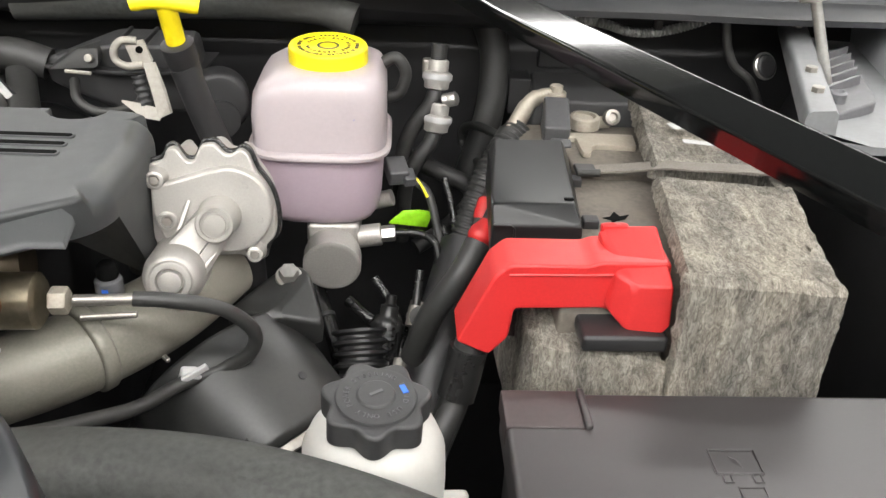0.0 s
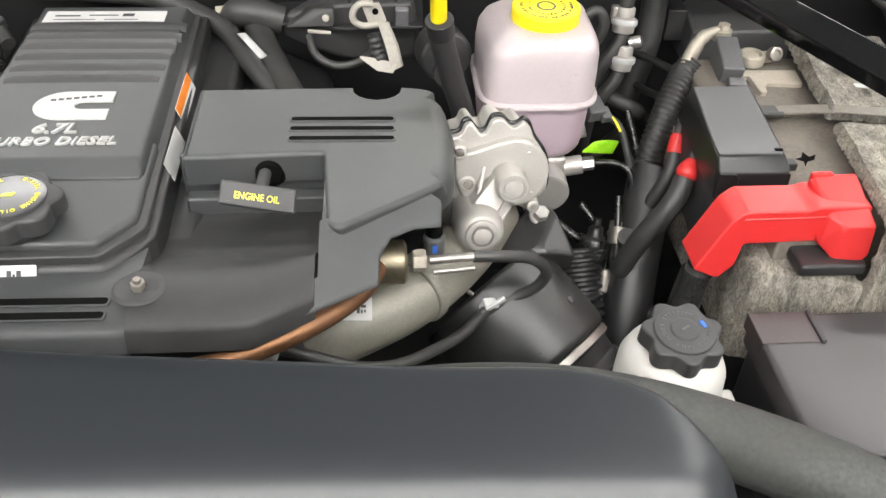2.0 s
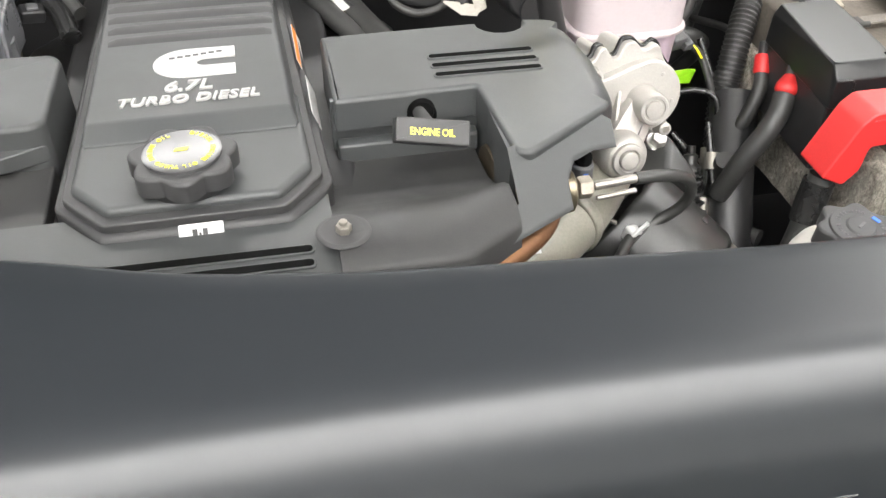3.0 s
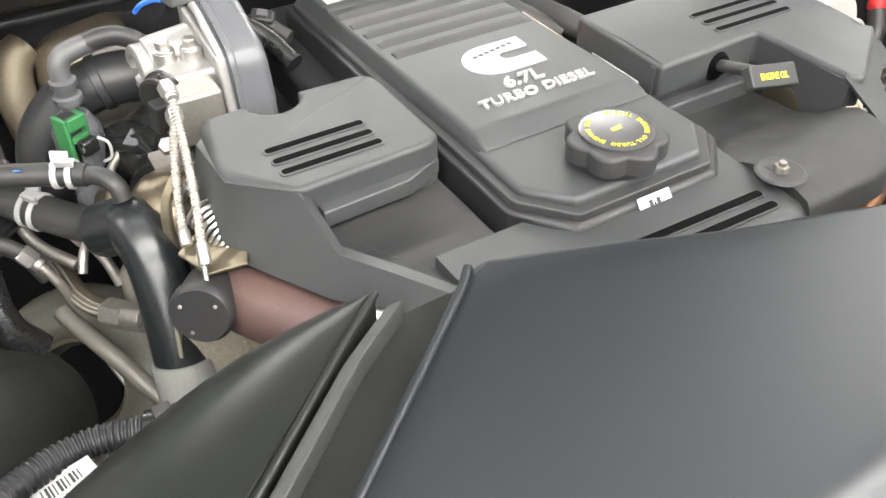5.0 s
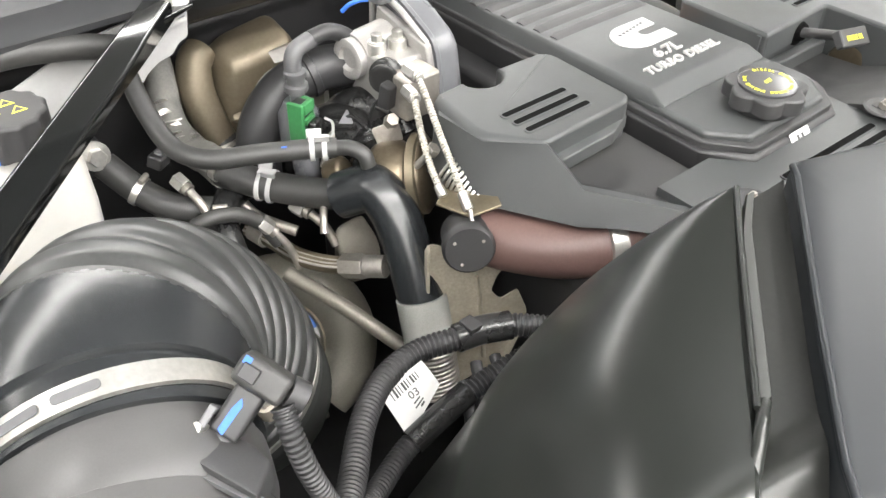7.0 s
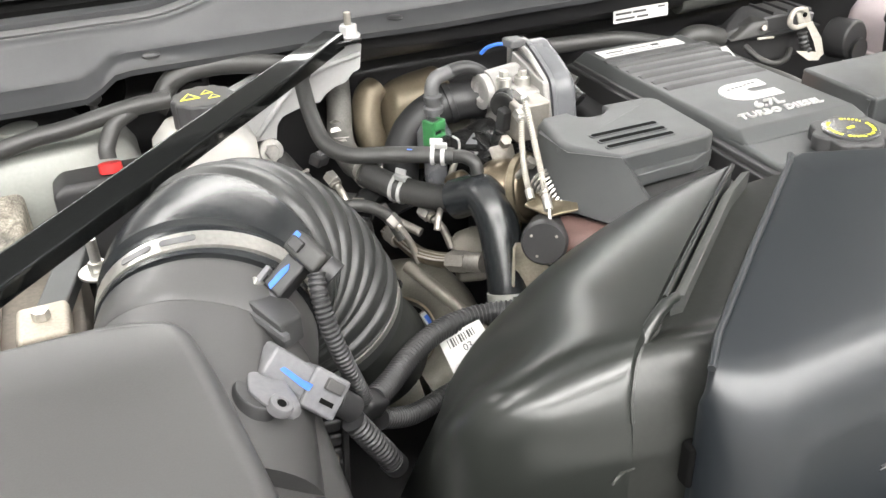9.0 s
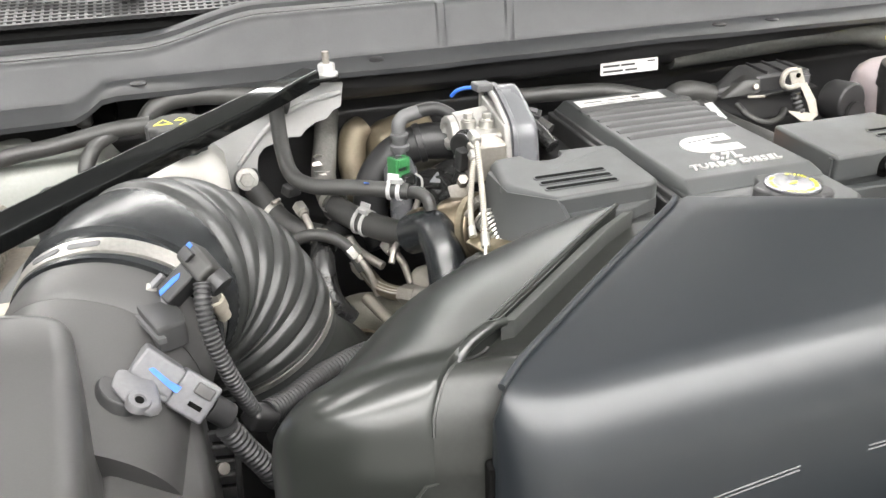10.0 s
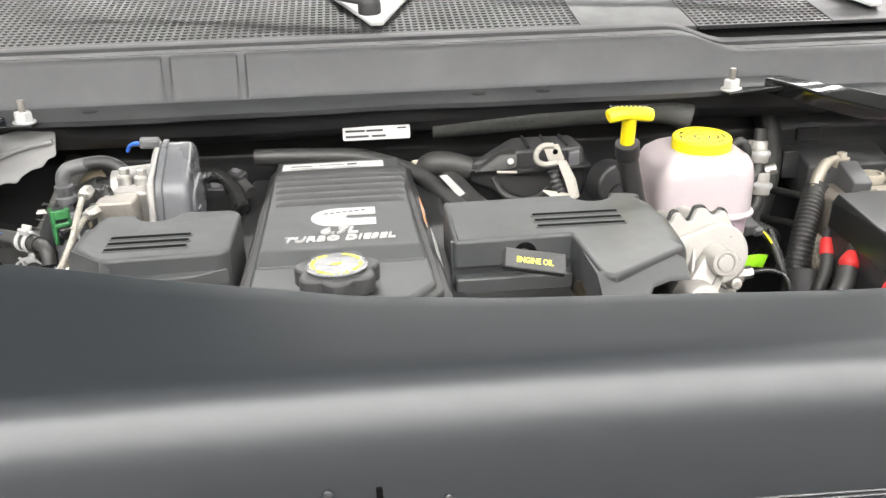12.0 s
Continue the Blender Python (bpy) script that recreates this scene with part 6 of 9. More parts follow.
def power_box():
    pb = thing("power_distribution_box", (0.25, 0.45, 0.98), "brownish black power distribution box with embossed lid", "power box")
    ol = rounded([(0.077, 0.566), (0.077, 0.385), (0.42, 0.385), (0.42, 0.566)], 0.012, 5)
    part("lid", slab(ol, 1.1035, 1.072, 0.005, inner=0.003), M["pdc"], pb)
    part("body", slab(rounded([(0.084, 0.558), (0.084, 0.392), (0.41, 0.392), (0.41, 0.552)], 0.006, 3), 1.078, 0.95, 0.003), M["black"], pb)
    part("hinge_flap", hull([(x, y, z) for x in (0.0765, 0.137) for y in (0.522, 0.5665) for z in (1.085, 1.1050)], 0.0015), M["pdcflap"], pb, "red-brown dusty hinge flap")
    part("hinge_rib", box((0.1400, 0.544, 1.1040), (0.006, 0.046, 0.007), 0.002), M["pdc"], pb)
    m = Matrix.Translation((0.240, 0.487, 1.1036))

    def outline(pts, w=0.0012):
        return sweep([m @ Vector((*p, 0.0)) for p in pts + pts[:1]], [w] * (len(pts) + 1), 6)

    part("fuse_symbol", outline([(-0.017, -0.012), (0.017, -0.012), (0.017, 0.012), (-0.017, 0.012)]), M["pdc"], pb)
    for x in (-0.011, 0.011):
        part("fuse_leg", outline([(x - 0.003, -0.021), (x + 0.003, -0.021), (x + 0.003, -0.013), (x - 0.003, -0.013)], 0.0009), M["pdc"], pb)
    part("flash_symbol", hull([m @ Vector(p) for p in ((-0.004, 0.006, 0), (0.003, 0.002, 0), (0.004, -0.007, 0), (-0.002, -0.001, 0), (0, 0, 0.0018))], 0), M["pdc"], pb)
    part("number_plate", outline([(-0.006, -0.036), (0.012, -0.036), (0.012, -0.026), (-0.006, -0.026)], 0.0009), M["pdc"], pb)


power_box()


def brace(pts, tip, w, roll):
    """A pressed bar, rolled towards the front along its length and turning flat where it is bolted."""
    b = thing("brace_bar", tip, "gloss black steel brace bar bolted to the cowl", "brace", "brace bars")
    a, e = Vector(pts[0]), Vector(pts[1])
    d = (e - a).normalized()
    s = d.cross(Vector((0, 0, 1))).normalized()
    u = s.cross(d)
    L = (e - a).length
    prof = [(-w / 2, -0.012), (-w / 2, 0.0065), (-w / 2 + 0.0015, 0.009), (-w / 2 + 0.004, 0.010), (w / 2 - 0.004, 0.010), (w / 2 - 0.0015, 0.009), (w / 2, 0.0065), (w / 2, -0.012), (w / 2 - 0.003, -0.012), (w / 2 - 0.003, 0.004), (-w / 2 + 0.003, 0.004), (-w / 2 + 0.003, -0.012)]
    rings = []
    for k in range(25):
        t = L * (k / 24) ** 1.4
        r = radians(roll) * ramp(t, 0.02, 0.15, 0, 1)
        c, h = math.cos(r), math.sin(r)
        rings.append([a + d * t + s * (x * c + z * h) + u * (z * c - x * h) for x, z in prof])
    part("channel", loft(rings), M["bar"], b)
    tipv = Vector(tip)
    dd = (a + d * 0.03 - tipv)
    side = dd.cross(Vector((0, 0, 1))).normalized()
    part("end_plate", hull([tipv - dd.normalized() * 0.016 + side * 0.010, tipv - dd.normalized() * 0.016 - side * 0.010, tipv + side * 0.020 - dd.normalized() * 0.003, tipv - side * 0.020 - dd.normalized() * 0.003,
                            a + d * 0.035 + s * (w / 2 - 0.002) + u * 0.004, a + d * 0.035 - s * (w / 2 - 0.002) + u * 0.004] +
                           [p + Vector((0, 0, -0.004)) for p in (tipv + side * 0.020, tipv - side * 0.020, a + d * 0.035 + s * (w / 2 - 0.002), a + d * 0.035 - s * (w / 2 - 0.002))], 0.001), M["bar"], b)
    nut = part("nut", hexnut(tipv + Vector((0, 0, 0.003)), tipv + Vector((0, 0, 0.017)), 0.0125), M["sheet"], b, "white coated flange nut")
    part("flange", cyl(tipv + Vector((0, 0, 0.0)), tipv + Vector((0, 0, 0.004)), 0.016, 24), M["sheet"], nut)
    part("stud", cyl(tipv + Vector((0, 0, 0.016)), tipv + Vector((0, 0, 0.034)), 0.005, 12), M["steel"], nut)


brace([(-1.088, 1.020, 1.318), (-1.75, 0.345, 1.292)], (-1.062, 1.036, 1.312), 0.031, -21)
brace([(0.050, 1.030, 1.322), (0.400, 0.20, 1.322)], (-0.013, 1.036, 1.312), 0.036, 22)


def transmission_dipstick():
    td = thing("transmission_dipstick", (-0.21, 0.88, 1.1), "yellow T-grip dipstick in a black tube", "dipstick")
    part("grip", sweep(smooth_path([(-0.260, 0.849, 1.330), (-0.243, 0.852, 1.333), (-0.218, 0.856, 1.331), (-0.198, 0.859, 1.327)], 5), [0.009, 0.010] + [0.0105] * 12 + [0.010, 0.009], 12, 0.75), M["yellow"], td)
    part("stem", cyl((-0.2285, 0.856, 1.328), (-0.2255, 0.872, 1.283), 0.0095), M["yellow"], td)
    bars("print_bars", [(-0.028 + 0.006 * i, -0.002, 0.004, 0.004) for i in range(9)], basis((-0.23, 0.853, 1.3415), (0.05, -0.3, 1), (0, 1, 0)), M["darkink"], td)
    part("collar", revolve([(0.013, 0), (0.0165, 0.002), (0.0165, 0.022), (0.0150, 0.024), (0.0150, 0.040)], along((-0.2255, 0.870, 1.288), (-0.218, 0.885, 1.24)), 22), M["black"], td)
    part("tube", tube([(-0.222, 0.876, 1.262), (-0.208, 0.882, 1.21), (-0.19, 0.89, 1.15), (-0.175, 0.90, 1.08), (-0.17, 0.91, 0.95)], 0.0145, 16), M["black"], td)


transmission_dipstick()


def heater_box():
    hb = thing("valve_box", (-0.34, 1.02, 1.13), "black plastic valve box with a pale metal bracket", "valve box")
    part("body", hull([(-0.425, 1.035, 1.215), (-0.345, 1.02, 1.238), (-0.245, 1.02, 1.240), (-0.238, 1.03, 1.195), (-0.24, 1.03, 1.155), (-0.34, 1.03, 1.155), (-0.42, 1.04, 1.185), (-0.345, 1.09, 1.24), (-0.25, 1.09, 1.24), (-0.24, 1.1, 1.15), (-0.42, 1.1, 1.17)], 0.006), M["dark"], hb)
    part("seam", hull([(-0.428, 1.030, 1.205), (-0.335, 1.010, 1.205), (-0.235, 1.012, 1.207), (-0.428, 1.030, 1.210), (-0.335, 1.010, 1.210), (-0.235, 1.012, 1.212), (-0.43, 1.1, 1.207), (-0.23, 1.1, 1.21)], 0.001), M["black"], hb)
    br = part("bracket", joined(
        sweep(smooth_path([(-0.300, 0.992, 1.252), (-0.316, 0.991, 1.252), (-0.325, 0.990, 1.242), (-0.324, 0.989, 1.230), (-0.312, 0.988, 1.224), (-0.294, 0.988, 1.226)], 4), [0.0045] * 21, 8),
        sheet([(-0.314, 0.992, 1.250), (-0.292, 0.990, 1.254), (-0.283, 0.987, 1.232), (-0.286, 0.985, 1.222), (-0.306, 0.988, 1.228)], (0, 0.003, 0), 0.001),
        sheet([(-0.294, 0.986, 1.228), (-0.282, 0.984, 1.230), (-0.270, 0.970, 1.204), (-0.264, 0.965, 1.178), (-0.277, 0.963, 1.172), (-0.284, 0.972, 1.200)], (0.002, 0.003, 0), 0.001),
        sheet([(-0.270, 0.964, 1.180), (-0.276, 0.962, 1.170), (-0.296, 0.965, 1.172), (-0.318, 0.970, 1.188), (-0.300, 0.972, 1.184)], (0, 0.002, 0.002), 0.0008)), M["cream"], hb, "pale crumpled bent metal bracket")
    part("bracket_spring", ribbed([(-0.300, 0.985, 1.215), (-0.296, 0.980, 1.195), (-0.290, 0.974, 1.180)], 0.0085, 0.008, 0.002, 12), M["dark"], hb, "dark pleated link behind the bracket")
    part("lid_edge", box((0, 0, 0), (0.030, 0.004, 0.004), 0.001, Matrix.Translation((-0.369, 0.992, 1.214)) @ pose(0, 0, 0, 0, 2, -6)), M["cream"], hb, "pale strip along the lid")
    for rx in (-0.330, -0.300, -0.270):
        part("lid_rib", box((rx, 1.055, 1.2405), (0.004, 0.06, 0.006), 0.0012), M["black"], hb)
    part("latch", box((0, 0, 0), (0.018, 0.010, 0.026), 0.002, Matrix.Translation((-0.262, 1.018, 1.222)) @ pose(0, 0, 0, 8, 0, 0)), M["greyplug"], hb, "grey latch")
    part("screw", cyl((-0.360, 1.012, 1.224), (-0.361, 1.006, 1.226), 0.005, 12), M["steel"], hb)
    part("vacuum_pipe", tube([(-0.385, 1.02, 1.195), (-0.375, 0.995, 1.180), (-0.35, 0.985, 1.170), (-0.32, 0.99, 1.172), (-0.30, 1.005, 1.18)], 0.0055, 8), M["rubber"], hb)
    part("bracket_hole", cyl((-0.297, 0.990, 1.243), (-0.2968, 0.9865, 1.2432), 0.004, 14), M["hole"], br)
    part("pipe_stub", tube([(-0.42, 1.045, 1.205), (-0.45, 1.045, 1.215), (-0.475, 1.05, 1.215), (-0.49, 1.06, 1.20)], 0.019, 16), M["rubber"], hb)
    part("lead_tag", box((0, 0, 0), (0.035, 0.004, 0.026), 0.001, Matrix.Translation((-0.49, 1.055, 1.208)) @ pose(0, 0, 0, -10, 0, 8)), M["lead"], hb, "beige fabric tag")
    part("facet_lid", hull([(-0.415, 1.02, 1.205), (-0.35, 1.005, 1.214), (-0.35, 1.012, 1.236), (-0.375, 1.02, 1.234), (-0.41, 1.06, 1.215), (-0.35, 1.06, 1.236)], 0.003), M["rubber"], hb, "grey faceted lid")
    pd = part("paddle", hull([(-0.475, 0.985, 1.215), (-0.460, 0.980, 1.219), (-0.422, 0.965, 1.172), (-0.410, 0.96, 1.180), (-0.470, 0.992, 1.210), (-0.418, 0.97, 1.168)], 0.002), M["black"], hb, "black paddle with a white sticker")
    part("sticker", sheet([(-0.472, 0.9815, 1.2175), (-0.461, 0.978, 1.2200), (-0.434, 0.9675, 1.1915), (-0.445, 0.971, 1.1875)], (0.0, 0.0015, -0.0008), 0), M["paper"], pd)
    part("round_cap", revolve([(0.032, 0), (0.034, 0.004), (0.034, 0.04), (0.028, 0.045)], basis((-0.215, 1.0, 1.19), (0.2, -1, 0.1)), 28), M["black"], hb)
    part("cap_ring", revolve([(0.018, 0), (0.021, 0.003), (0.021, 0.008), (0.018, 0.008)], basis((-0.205, 0.955, 1.178), (0.2, -1, 0.1)), 24), M["black"], hb)


heater_box()


def bay_hoses_right():
    specs = [
        ("heater_hose", [(-0.46, 1.06, 1.20), (-0.43, 0.98, 1.18), (-0.40, 0.90, 1.17), (-0.37, 0.85, 1.15), (-0.33, 0.80, 1.12)], 0.017, "rubber", "grey rubber heater hose behind the engine cover"),
        ("heater_hose", [(-0.75, 1.10, 1.225), (-0.66, 1.09, 1.225), (-0.58, 1.075, 1.222), (-0.50, 1.03, 1.205), (-0.46, 0.97, 1.185), (-0.41, 0.90, 1.16)], 0.013, "rubber", "thin rubber hose along the firewall"),
        ("loop_hose", [(0.0, 1.10, 1.08), (0.03, 1.05, 1.085), (0.08, 1.03, 1.07), (0.09, 1.06, 1.03), (0.06, 1.08, 0.98), (0.02, 1.06, 0.96)], 0.011, "rubber", "looped black hose below the reservoir"),
        ("drain_hose", [(0.10, 1.17, 1.26), (0.12, 1.16, 1.20), (0.115, 1.14, 1.12), (0.09, 1.12, 1.04)], 0.020, "rubber", "thick hanging black hose"),
        ("fuel_line", [(0.02, 0.80, 1.02), (0.025, 0.81, 1.00), (0.03, 0.80, 0.96), (0.04, 0.77, 0.93), (0.06, 0.74, 0.93)], 0.012, "rubber", "bent grey rubber fuel line"),
    ]
    for name, pts, r, mt, label in specs:
        h = thing(name, pts[0], label, "hose")
        part("hose", tube(pts, r, 14), M[mt], h)
    ac = thing("refrigerant_pipe", (0.05, 1.15, 1.1), "grey refrigerant pipe with bright service valves", "pipe")
    part("pipe", tube([(0.040, 1.030, 1.250), (0.038, 1.025, 1.225), (0.037, 1.020, 1.200), (0.030, 1.012, 1.180), (0.012, 1.008, 1.155), (0.0, 1.010, 1.12), (-0.005, 1.02, 1.05)], 0.0095, 14), M["rubber"], ac)
    part("pipe", tube([(0.042, 1.012, 1.185), (0.039, 1.008, 1.162), (0.032, 1.000, 1.138), (0.016, 0.995, 1.115), (0.004, 1.0, 1.08), (0.0, 1.01, 1.0)], 0.0095, 14), M["rubber"], ac)
    for p, q in (((0.039, 1.027, 1.228), (0.037, 1.020, 1.198)), ((0.041, 1.011, 1.180), (0.038, 1.005, 1.152))):
        v = part("valve", revolve([(0.010, -0.004), (0.0125, -0.002), (0.0125, 0.010), (0.0165, 0.012), (0.0170, 0.020), (0.0150, 0.023), (0.0145, 0.030), (0.0105, 0.032)], along(p, q), 24), M["alu"], ac)
        part("ring", revolve([(0.0172, 0), (0.0180, 0.001), (0.0180, 0.006), (0.0172, 0.007)], along(Vector(p).lerp(Vector(q), 0.42), q), 24, False), M["sheet"], v, "pale sealing ring")
    part("valve_cap", revolve([(0.006, 0), (0.0085, 0.001), (0.0085, 0.006), (0.0075, 0.007), (0.0085, 0.008), (0.0085, 0.016), (0.006, 0.018)], along((0.046, 1.012, 1.186), (0.062, 1.006, 1.192)), 18), M["bright"], ac, "bright ringed valve cap")
    part("clip", box((0.026, 1.03, 1.222), (0.012, 0.012, 0.020), 0.003), M["steel"], ac)
    lw = thing("sensor_wire", (0.13, 1.0, 1.12), "thin black wire looping beside the battery cable", "wire")
    part("wire", tube([(0.140, 1.000, 1.135), (0.118, 1.045, 1.132), (0.098, 1.10, 1.122), (0.084, 1.15, 1.10), (0.084, 1.155, 1.075), (0.100, 1.11, 1.068), (0.118, 1.05, 1.080), (0.128, 1.0, 1.085)], 0.0058, 10), M["rubber"], lw)
    part("tie", cyl((0.1385, 1.003, 1.135), (0.134, 1.013, 1.1345), 0.0075, 12), M["black"], lw)
    fc = thing("brake_line_harness", (0.0, 0.84, 0.95), "black wiring and metal brake lines beside the steering tank", "harness")
    part("pipe", tube([(-0.03, 0.86, 1.03), (-0.005, 0.83, 1.0), (0.0, 0.80, 0.96), (-0.01, 0.76, 0.90)], 0.005, 8), M["shiny"], fc)
    part("pipe", tube([(0.02, 0.86, 1.04), (0.015, 0.82, 1.0), (0.01, 0.78, 0.95), (0.0, 0.74, 0.88)], 0.005, 8), M["shiny"], fc)
    part("fitting", cyl((0.0, 0.80, 0.965), (-0.003, 0.785, 0.94), 0.011, 14), M["steel"], fc)
    part("fitting", cyl((0.018, 0.83, 1.012), (0.014, 0.815, 0.995), 0.010, 14), M["steel"], fc)
    part("gaiter", ribbed([(-0.045, 0.80, 1.00), (-0.04, 0.765, 0.955), (-0.035, 0.73, 0.90)], 0.030, 0.012, 0.006, 18), M["black"], fc, "black rubber gaiter")
    part("plug", joined(box((0, 0, 0), (0.024, 0.030, 0.020), 0.003, Matrix.Translation((-0.008, 0.945, 1.124)) @ pose(0, 0, 0, 20, 0, 15)), box((0, 0, 0), (0.014, 0.02, 0.012), 0.002, Matrix.Translation((0.006, 0.938, 1.119)) @ pose(0, 0, 0, 20, 0, 15))), M["headgrey"], fc, "dark blue-grey plug")
    part("wire", tube([(0.012, 0.94, 1.115), (0.03, 0.93, 1.10), (0.045, 0.90, 1.05), (0.06, 0.87, 1.0), (0.06, 0.84, 0.95)], 0.005, 8), M["rubber"], fc)
    part("wire", tube([(0.014, 0.938, 1.118), (0.022, 0.932, 1.11), (0.028, 0.925, 1.10)], 0.0018, 6), M["yellow"], fc, "thin yellow wire")
    part("trunk", tube([(0.075, 0.90, 1.05), (0.045, 0.82, 0.98), (0.02, 0.74, 0.90), (0.0, 0.68, 0.80)], 0.032, 16), M["black"], fc)
    part("hanging_cable", tube([(0.055, 0.66, 1.03), (0.03, 0.62, 0.99), (0.02, 0.58, 0.95), (0.03, 0.55, 0.90)], 0.012, 12), M["rubber"], fc)


bay_hoses_right()


def pump_and_clutter():
    pm = thing("level_sensor", (0.0, 0.83, 1.0), "black cylindrical sensor with faint print", "sensor")
    part("body", revolve([(0.017, 0), (0.020, 0.003), (0.020, 0.050), (0.014, 0.056), (0.010, 0.060), (0.010, 0.070), (0.006, 0.072), (0.006, 0.082)], along((-0.022, 0.800, 0.95), (-0.008, 0.845, 1.04)), 24), M["shiny"], pm)
    lm = oriented_plate((-0.020, 0.795, 0.998), (0.94, 0.1, -0.2), (-0.1, -0.9, 0.45))
    bars("print_bars", [(-0.010, 0.002, 0.020, 0.003), (-0.010, -0.005, 0.020, 0.003)], lm @ pose(0, 0, 0.0006), M["cover"], pm)
    for i, (a, b, r) in enumerate((((0.020, 0.845, 1.010), (0.016, 0.830, 0.985), 0.010), ((0.006, 0.800, 0.955), (0.004, 0.785, 0.935), 0.009))):
        ft = thing("pipe_fitting", a, "dull ringed metal pipe fitting on a dark line", "fitting", "line fittings")
        part("ring", cyl(a, b, r, 18), M["steel"], ft)
        m = Vector(a).lerp(Vector(b), 0.5)
        part("collar", cyl(m, m + (Vector(b) - Vector(a)) * 0.2, r * 1.2, 18), M["steel"], ft)
        part("line", tube([b, Vector(b) + Vector((-0.004, -0.02, -0.03)), Vector(b) + Vector((-0.014, -0.04, -0.08))], r * 0.75, 10), M["rubber"], ft)
    for pts, r in (([(0.045, 0.93, 1.06), (0.058, 0.90, 1.035), (0.060, 0.86, 1.0), (0.048, 0.82, 0.96), (0.03, 0.79, 0.93)], 0.006), ([(-0.06, 0.86, 1.0), (-0.03, 0.84, 0.985), (0.01, 0.845, 0.97), (0.04, 0.86, 0.955)], 0.007),
                   ([(-0.10, 0.90, 1.0), (-0.085, 0.86, 0.98), (-0.07, 0.82, 0.96), (-0.06, 0.78, 0.93)], 0.009), ([(0.05, 0.98, 1.10), (0.062, 0.95, 1.06), (0.066, 0.91, 1.02), (0.06, 0.86, 0.97)], 0.0045)):
        wr = thing("taped_wire", pts[0], "thin black taped wires among the brake lines", "wiring", "taped wires")
        part("sleeve", tube(pts, r, 10), M["shiny"], wr)
        c = Vector(pts[1])
        part("tie", cyl(c, c + (Vector(pts[2]) - c).normalized() * 0.006, r + 0.0015, 12), M["black"], wr)


def oriented_plate(at, x, n):
    x = Vector(x).normalized()
    z = Vector(n)
    z = (z - x * z.dot(x)).normalized()
    m = Matrix((x, z.cross(x), z)).transposed().to_4x4()
    m.translation = at
    return m


pump_and_clutter()


def rear_box():
    rb = thing("control_module", (0.25, 1.17, 1.08), "flat black control module behind the battery", "module")
    part("body", hull([(0.165, 1.10, 1.10), (0.325, 1.10, 1.10), (0.17, 1.185, 1.10), (0.33, 1.185, 1.10), (0.17, 1.105, 1.158), (0.32, 1.105, 1.158), (0.172, 1.18, 1.175), (0.325, 1.18, 1.175)], 0.005), M["dark"], rb)
    part("plug", box((0.155, 1.16, 1.15), (0.03, 0.04, 0.05), 0.003), M["black"], rb)
    part("plug", box((0.205, 1.188, 1.19), (0.045, 0.01, 0.025), 0.003), M["black"], rb)
    gs = thing("hood_strut", (0.47, 0.98, 1.1), "chrome gas strut of the hood with a grey cup", "strut")
    part("rod", cyl((0.505, 0.955, 1.165), (0.446, 0.975, 1.335), 0.0060, 14), M["bright"], gs)
    part("cup", cyl((0.447, 0.974, 1.328), (0.436, 0.980, 1.375), 0.016, 18), M["steel"], gs)
    part("foot", box((0.508, 0.955, 1.155), (0.03, 0.03, 0.02), 0.004), M["black"], gs)
    wl = thing("fender_harness", (0.3, 1.12, 1.25), "pale grey ribbed cable sagging along the firewall", "cable")
    part("loom", ribbed([(0.13, 1.12, 1.266), (0.179, 1.11, 1.264), (0.218, 1.11, 1.264), (0.252, 1.11, 1.259), (0.282, 1.11, 1.251), (0.315, 1.11, 1.251), (0.353, 1.11, 1.260), (0.401, 1.11, 1.279), (0.43, 1.12, 1.29)], 0.0065, 0.0045, 0.0014, 12), M["paleloom"], wl)
    part("clip", box((0.318, 1.108, 1.262), (0.010, 0.012, 0.014), 0.002), M["black"], wl)
    wf = thing("hose_fitting", (0.45, 1.08, 1.2), "dark hose end with a bright metal ring", "fitting")
    part("hose", tube([(0.395, 1.085, 1.275), (0.402, 1.082, 1.245), (0.415, 1.080, 1.220), (0.440, 1.078, 1.200), (0.47, 1.09, 1.15)], 0.0055, 12), M["rubber"], wf)
    part("cap", revolve([(0.012, 0), (0.015, 0.002), (0.015, 0.012), (0.010, 0.015)], basis((0.452, 1.088, 1.216), (0.35, -0.8, 0.45)), 22), M["black"], wf)
    part("ring", revolve([(0.0155, 0), (0.0175, 0.001), (0.0175, 0.005), (0.0155, 0.006)], basis((0.454, 1.084, 1.219), (0.35, -0.8, 0.45)), 22, False), M["bright"], wf)
    wb = thing("wing_bracket", (0.50, 1.0, 1.2), "grey moulded plastic bracket on the wing rail", "bracket")
    part("tray", extruded(rounded([(0.426, 0.890), (0.445, 0.858), (0.512, 0.905), (0.533, 0.975), (0.552, 1.110), (0.505, 1.098), (0.462, 0.985)], 0.012, 4), 0.012, Matrix.Translation((0, 0, 1.226)), 0.003, 3), M["greyplug"], wb)
    for i in range(5):
        part("fin", box((0, 0, 0), (0.062, 0.004, 0.012), 0.0012, Matrix.Translation((0.487 + 0.010 * i, 0.945 + 0.030 * i, 1.241)) @ pose(0, 0, 0, 0, -8, 28)), M["greyplug"], wb)
    part("boss", revolve([(0.010, 0), (0.010, 0.012), (0.007, 0.014), (0.005, 0.010), (0.002, 0.010)], Matrix.Translation((0.462, 0.900, 1.236)), 18), M["greyplug"], wb)


rear_box()

